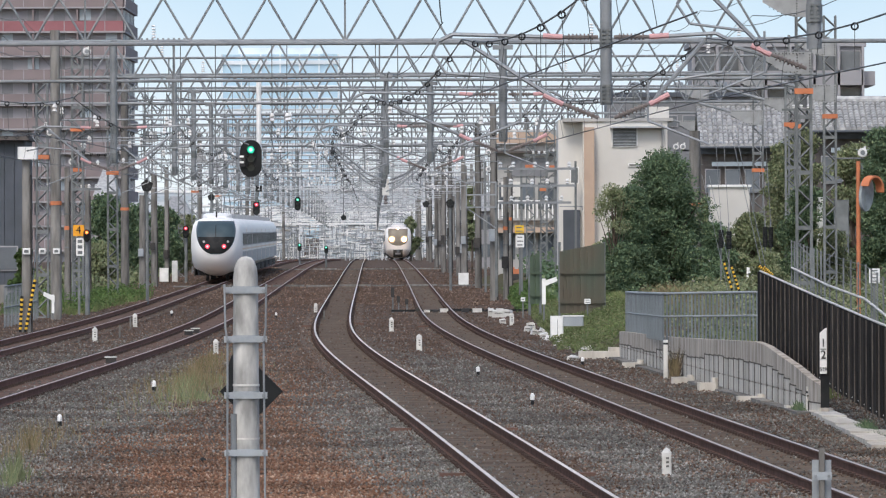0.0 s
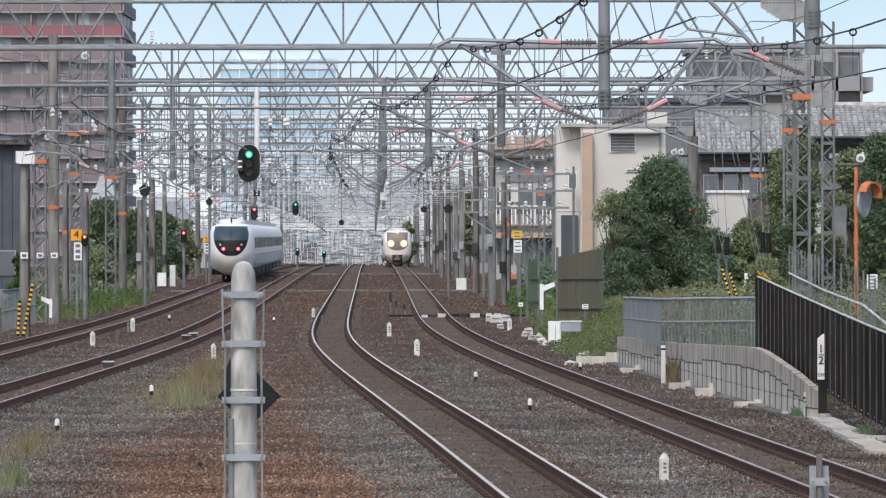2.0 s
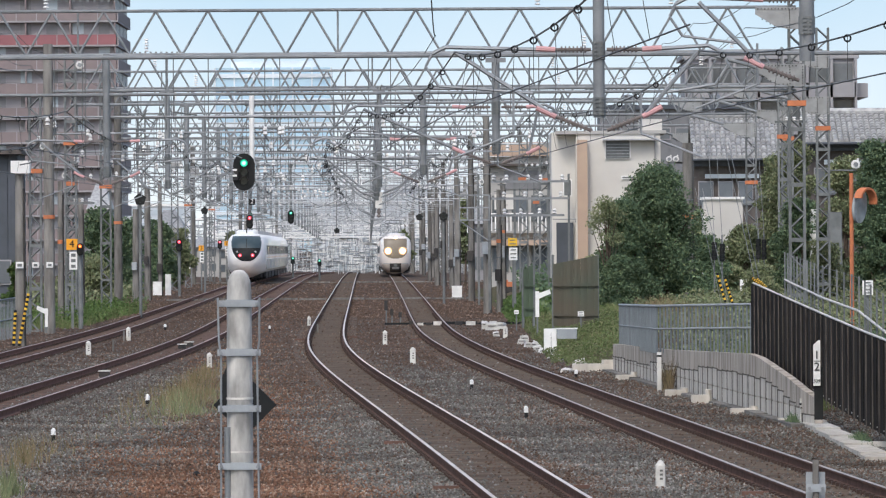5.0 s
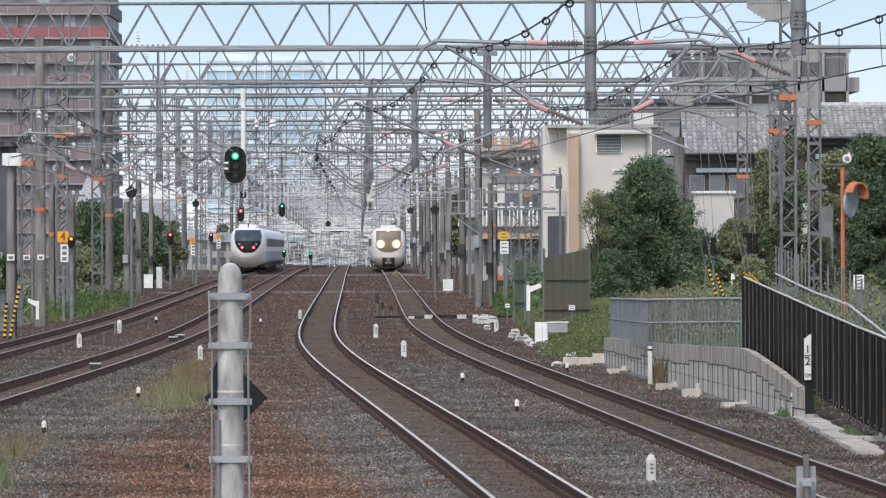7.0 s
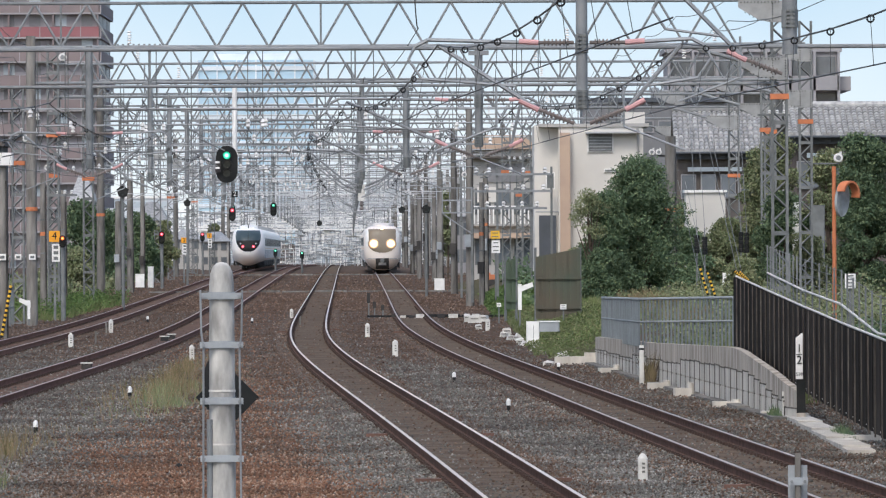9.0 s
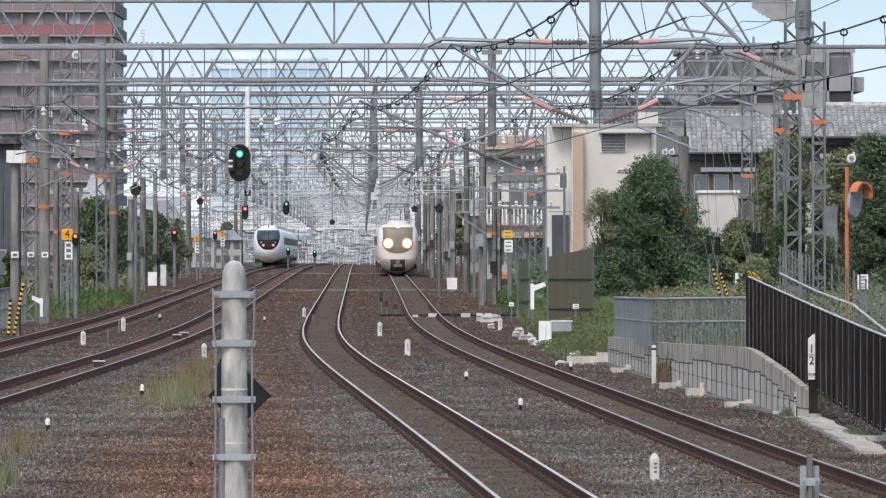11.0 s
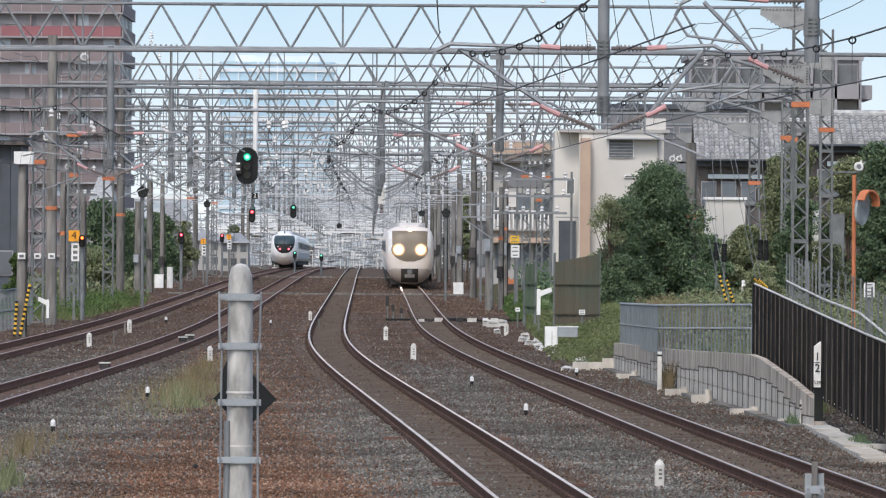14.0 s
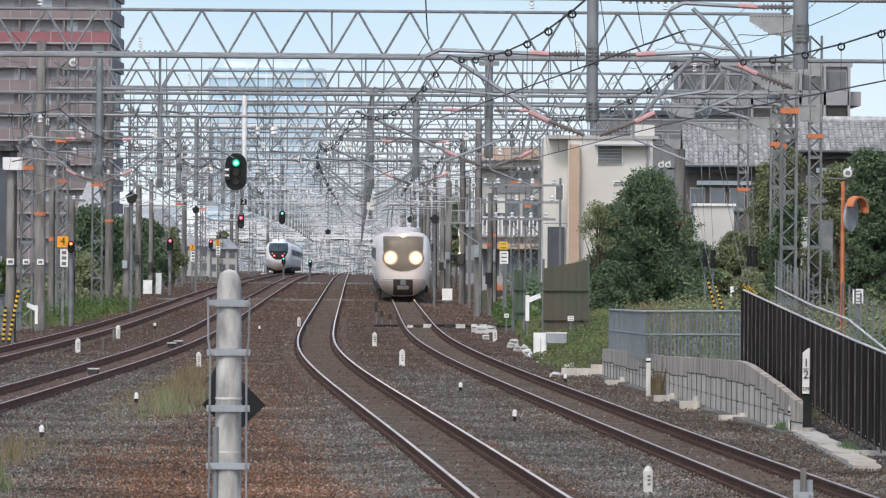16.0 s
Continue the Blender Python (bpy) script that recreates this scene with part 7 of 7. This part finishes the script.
def receding_train():
    """White bullet-nosed express seen from its tail, red tail lamps."""
    tr = thing("express_train", "white bullet-nosed express train with dark curved windscreen and red lamps", "train", (0, 0, 0), "trains")
    no = Nose(1.45, 0.3, 3.62, 2.6, 2.6, 3.6, 0.35, 1.9, 2.1, 1.9)
    k = 48
    first = hull([(2.58, [no.edge(2 * math.pi * i / k) for i in range(k)]), (4.4, body_section(1.45, 0.5, 3.6))])
    part("cab", first, M_TRAIN, tr, "", True)
    part("nose", no.shell(18, k), M_TRAIN, tr, "smooth white nose", True)

    def half(z):
        f = (3.0 - z) / 1.5
        return 1.12 * math.sqrt(max(0.02, 1 - f ** 2.4)) if z < 3.0 else 1.12 - 0.25 * (z - 3.0)
    ws = part("windscreen", no.patch(lambda z: -half(z), half, 1.54, 3.42, 0.03, 18, 24), M_GLASS, tr, "dark curved windscreen", True)
    part("lamp_panel", no.patch(lambda z: -half(z) + 0.03, lambda z: half(z) - 0.03, 1.58, 2.52, 0.04, 16, 14), M_BLACK, ws, "black panel under the glass", True)
    for s in (-1, 1):
        part("wiper", Geo().path([(s * 0.12, no.y(s * 0.12, 2.25) - 0.07, 2.25), (s * 0.62, no.y(s * 0.62, 2.42) - 0.07, 2.42)], 0.015, 5), M_BLACK, ws)
        for dx, zz, m, r in ((0.47, 1.98, M_RED_L, 0.13), (0.68, 2.25, M_GREYBAND, 0.07)):
            part("tail_lamp" if m == M_RED_L else "lamp", Geo().disc(s * dx, no.y(s * dx, zz) - 0.09, zz, r, 0.08, 16), m, ws, "glowing red tail lamp" if m == M_RED_L else "unlit lamp")
    part("centre_pillar", no.patch(lambda z: -0.02, lambda z: 0.02, 2.3, 3.2, 0.05, 2, 10), M_BLACK, ws)
    part("roof_fairing", hull([(2.9, body_section(0.5, 3.4, 3.7, 24)), (4.2, body_section(0.8, 3.4, 3.88, 24)), (9, body_section(0.8, 3.4, 3.88, 24))]), M_TRAIN, tr, "", True)
    part("aerial", Geo().tube((0, 2.5, 3.5), (0, 2.5, 3.95), 0.05), M_BLACK, tr)
    for n in range(8):
        car(tr, 0.4 + n * 20.3, M_TRAIN, lead=3.9 if n == 0 else 0.0, panto=n in (0, 2, 5))
    return tr


def oncoming_train():
    """Cream-white express with a tall rounded cab, lit headlamps and a dark coupler bay."""
    tr = thing("limited_express_train", "cream white express train with lit headlamps and dark coupler bay", "train", (0, 0, 0), "trains")
    no = Nose(1.45, 0.12, 3.6, 1.25, 3.4, 3.8, 0.22, 1.9, 2.6, 1.9)
    k = 48
    part("cab", hull([(1.23, [no.edge(2 * math.pi * i / k) for i in range(k)]), (3.2, body_section(1.45, 0.5, 3.6))]), M_TRAIN2, tr, "", True)
    part("nose", no.shell(18, k), M_TRAIN2, tr, "cream white cab front", True)

    def half(z):
        return 1.04 * math.sqrt(max(0.06, 1 - ((2.1 - z) / 0.62) ** 2)) if z < 2.1 else 1.04 + 0.03 * (z - 2.1)
    def skirt(z):
        return math.sqrt(max(0.0, 1 - ((0.98 - z) / 0.95) ** 2))

    def rim(z):
        return math.sqrt(max(1e-5, 0.44 ** 2 - (z - 2.2) ** 2))
    ws = part("windscreen", no.patch(lambda z: -half(z), half, 1.5, 3.34, 0.03, 18, 16), M_CABGLASS, tr, "brown tinted windscreen and lamp panel", True)
    for s in (-1, 1):
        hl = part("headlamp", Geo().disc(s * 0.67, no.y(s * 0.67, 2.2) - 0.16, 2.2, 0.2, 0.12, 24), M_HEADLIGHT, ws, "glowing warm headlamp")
        # Bloom round the lamp, painted as a fading emissive patch on the glass.
        part("lamp_reflector", no.patch(lambda z, c=s * 0.67: c - rim(z), lambda z, c=s * 0.67: c + rim(z), 1.761, 2.639, 0.05, 16, 20), M_LAMP_HALO, hl, "warm halo painted round the headlamp", True)
        part("marker_stripe", no.patch((lambda z: 1.06) if s > 0 else (lambda z: -1.3), (lambda z: 1.3) if s > 0 else (lambda z: -1.06), 2.0, 3.3, 0.015, 3, 10), M_WHITE, tr, "white pillar beside the glass")
    part("brow", no.patch(lambda z: -1.05, lambda z: 1.05, 3.3, 3.5, 0.02, 14, 4), M_TRAIN2, tr, "", True)
    part("roof_lamp", Geo().disc(0, no.y(0, 3.4) - 0.16, 3.4, 0.14, 0.14, 16, 0.1), M_ROOFLAMP, tr, "glowing roof lamp")
    part("skirt_line", no.patch(lambda z: -1.3, lambda z: 1.3, 1.0, 1.06, 0.012, 14, 2), M_GREYBAND, tr)
    for s in (-1, 1):
        part("lower_skirt", no.patch((lambda z: 0.52) if s > 0 else (lambda z: -0.52 - 0.72 * skirt(z)), (lambda z: 0.52 + 0.72 * skirt(z)) if s > 0 else (lambda z: -0.52), 0.26, 0.98, 0.014, 8, 8), M_SKIRT, tr, "darker beige skirt panel", True)
    bay = part("coupler_bay", no.patch(lambda z: -0.52, lambda z: 0.52, 0.22, 1.06, 0.03, 8, 8), M_DARK, tr, "dark coupler bay")
    part("coupler", Geo().tube((0, -0.15, 0.88), (0, 0.5, 0.88), 0.12, k=12).box(0, -0.2, 0.74, 0.3, 0.14, 0.28, bevel=0.03), M_LATTICE, bay)
    part("bay_door", no.patch(lambda z: -0.3, lambda z: 0.3, 0.52, 0.72, 0.035, 4, 3), M_GREYBAND, bay)
    part("snow_plough", Geo().box(0, 1.2, 0.12, 2.3, 0.2, 0.35, bevel=0.05), M_DARK, tr)
    part("roof_fairing", hull([(1.6, body_section(0.5, 3.4, 3.68, 24)), (2.4, body_section(0.72, 3.4, 3.84, 24)), (7, body_section(0.72, 3.4, 3.84, 24))]), M_TRAIN2, tr, "", True)
    for n in range(6):
        car(tr, 0.4 + n * 20.3, M_TRAIN2, lead=2.7 if n == 0 else 0.0, panto=n in (0, 3))
    return tr


TRAIN_OUT, TRAIN_IN = receding_train(), oncoming_train()


# ---- ballast stones ----
def scatter(n, d0, d1, keep, size, material, name, label):
    d = 1 / (1 / d0 + (1 / d1 - 1 / d0) * RNG.uniform(0, 1, n))
    x = RNG.uniform(-0.064, 0.064, n) * d
    ok = keep(x, d)
    for key in "abcd":
        off = np.abs(x - np.interp(d, GRID, CENTRE[key]))
        ok &= (off > 0.65) | (RNG.uniform(0, 1, n) < 0.14) & (off < 0.47)
    x, d = x[ok], d[ok]
    near = np.min([np.abs(x - np.interp(d, GRID, CENTRE[key])) for key in "abcd"], axis=0)
    stones(name, x, d, np.where(near < 0.5, -0.172, np.where(near < 1.6, -0.225 + 0.06 * np.minimum(0.9, 1.6 - near) / 0.9, -0.225)) + np.array([fall(q) for q in d]) + 0.02 * RNG.uniform(0, 1, len(x)), size * (0.8 + d / 500), material, label)


def tint(x, d):
    """Shares of rust-red and grey ballast by place."""
    c = np.interp(d, GRID, CENTRE["c"])
    n = 0.5 * np.sin(x * 1.3 + d * 0.11) + 0.5 * np.sin(x * 0.7 - d * 0.07 + 2) + 0.4 * np.sin(x * 3.1 + d * 0.31)

    def ramp(v, w):
        return np.clip(0.5 + v / w, 0, 1)
    red = ramp(c - 1.6 - x + 0.3 * n, 1.2) * np.maximum(ramp(122 + 9 * n - d, 22) * ramp(x + 5.0 + n, 2), 0.6 * ramp(x - c + 3.6 + 0.6 * n, 1.2) * ramp(400 - d, 160))
    grey = np.maximum(ramp(x - c - 1.1 - 0.2 * n, 1.0) * ramp(205 + 20 * n - d, 60) * (1 - 0.5 * ramp(x - c - 2.3 - 0.4 * n, 1.0)), ramp(x - c + 2.2 + 0.2 * n, 0.7) * ramp(c - x, 0.5) * ramp(160 - d, 40))
    grey = np.maximum(grey, 0.75 * ramp(-4.6 - x + n, 3) * ramp(220 - d, 60))
    return 0.9 * red, np.clip(grey + 0.12, 0, 0.9)


def lot(x, d, which):
    r = np.random.default_rng(9 + which).uniform(0, 1, len(x))
    red, grey = tint(x, d)
    return r < (red, grey * (1 - red), (1 - red) * (1 - grey))[which]


scatter(220000, 86, 330, lambda x, d: lot(x, d, 1), 0.02, M_STONE_GREY, "grey_ballast", "grey crushed stone ballast")
scatter(220000, 86, 420, lambda x, d: lot(x, d, 2), 0.021, M_STONE_BROWN, "brown_ballast", "brown dusty crushed stone ballast")
scatter(200000, 86, 420, lambda x, d: lot(x, d, 0), 0.019, M_STONE_RUST, "rust_ballast", "rust-stained crushed stone ballast")


scatter(40000, 330, 640, lambda x, d: RNG.uniform(0, 1, len(x)) < 0.95, 0.03, M_STONE_BROWN, "far_ballast", "brown dusty ballast further down the line")


# ---- moving things ----
def motions():
    head = math.degrees(math.atan(0.0107))
    times = [0, 2, 4, 6, 8, 10, 12, 14, 16]
    def place(key, y, length):
        tip = math.degrees(math.atan((fall(y + length) - fall(y)) / length))
        return pose(side(key, y), y, fall(y), tip, 0, head)
    walk(TRAIN_OUT, [(t, place("a", 447 + 28.0 * t, 162)) for t in times])
    walk(TRAIN_IN, [(t, place("d", 868 - 28.0 * t, 120)) for t in times])


motions()
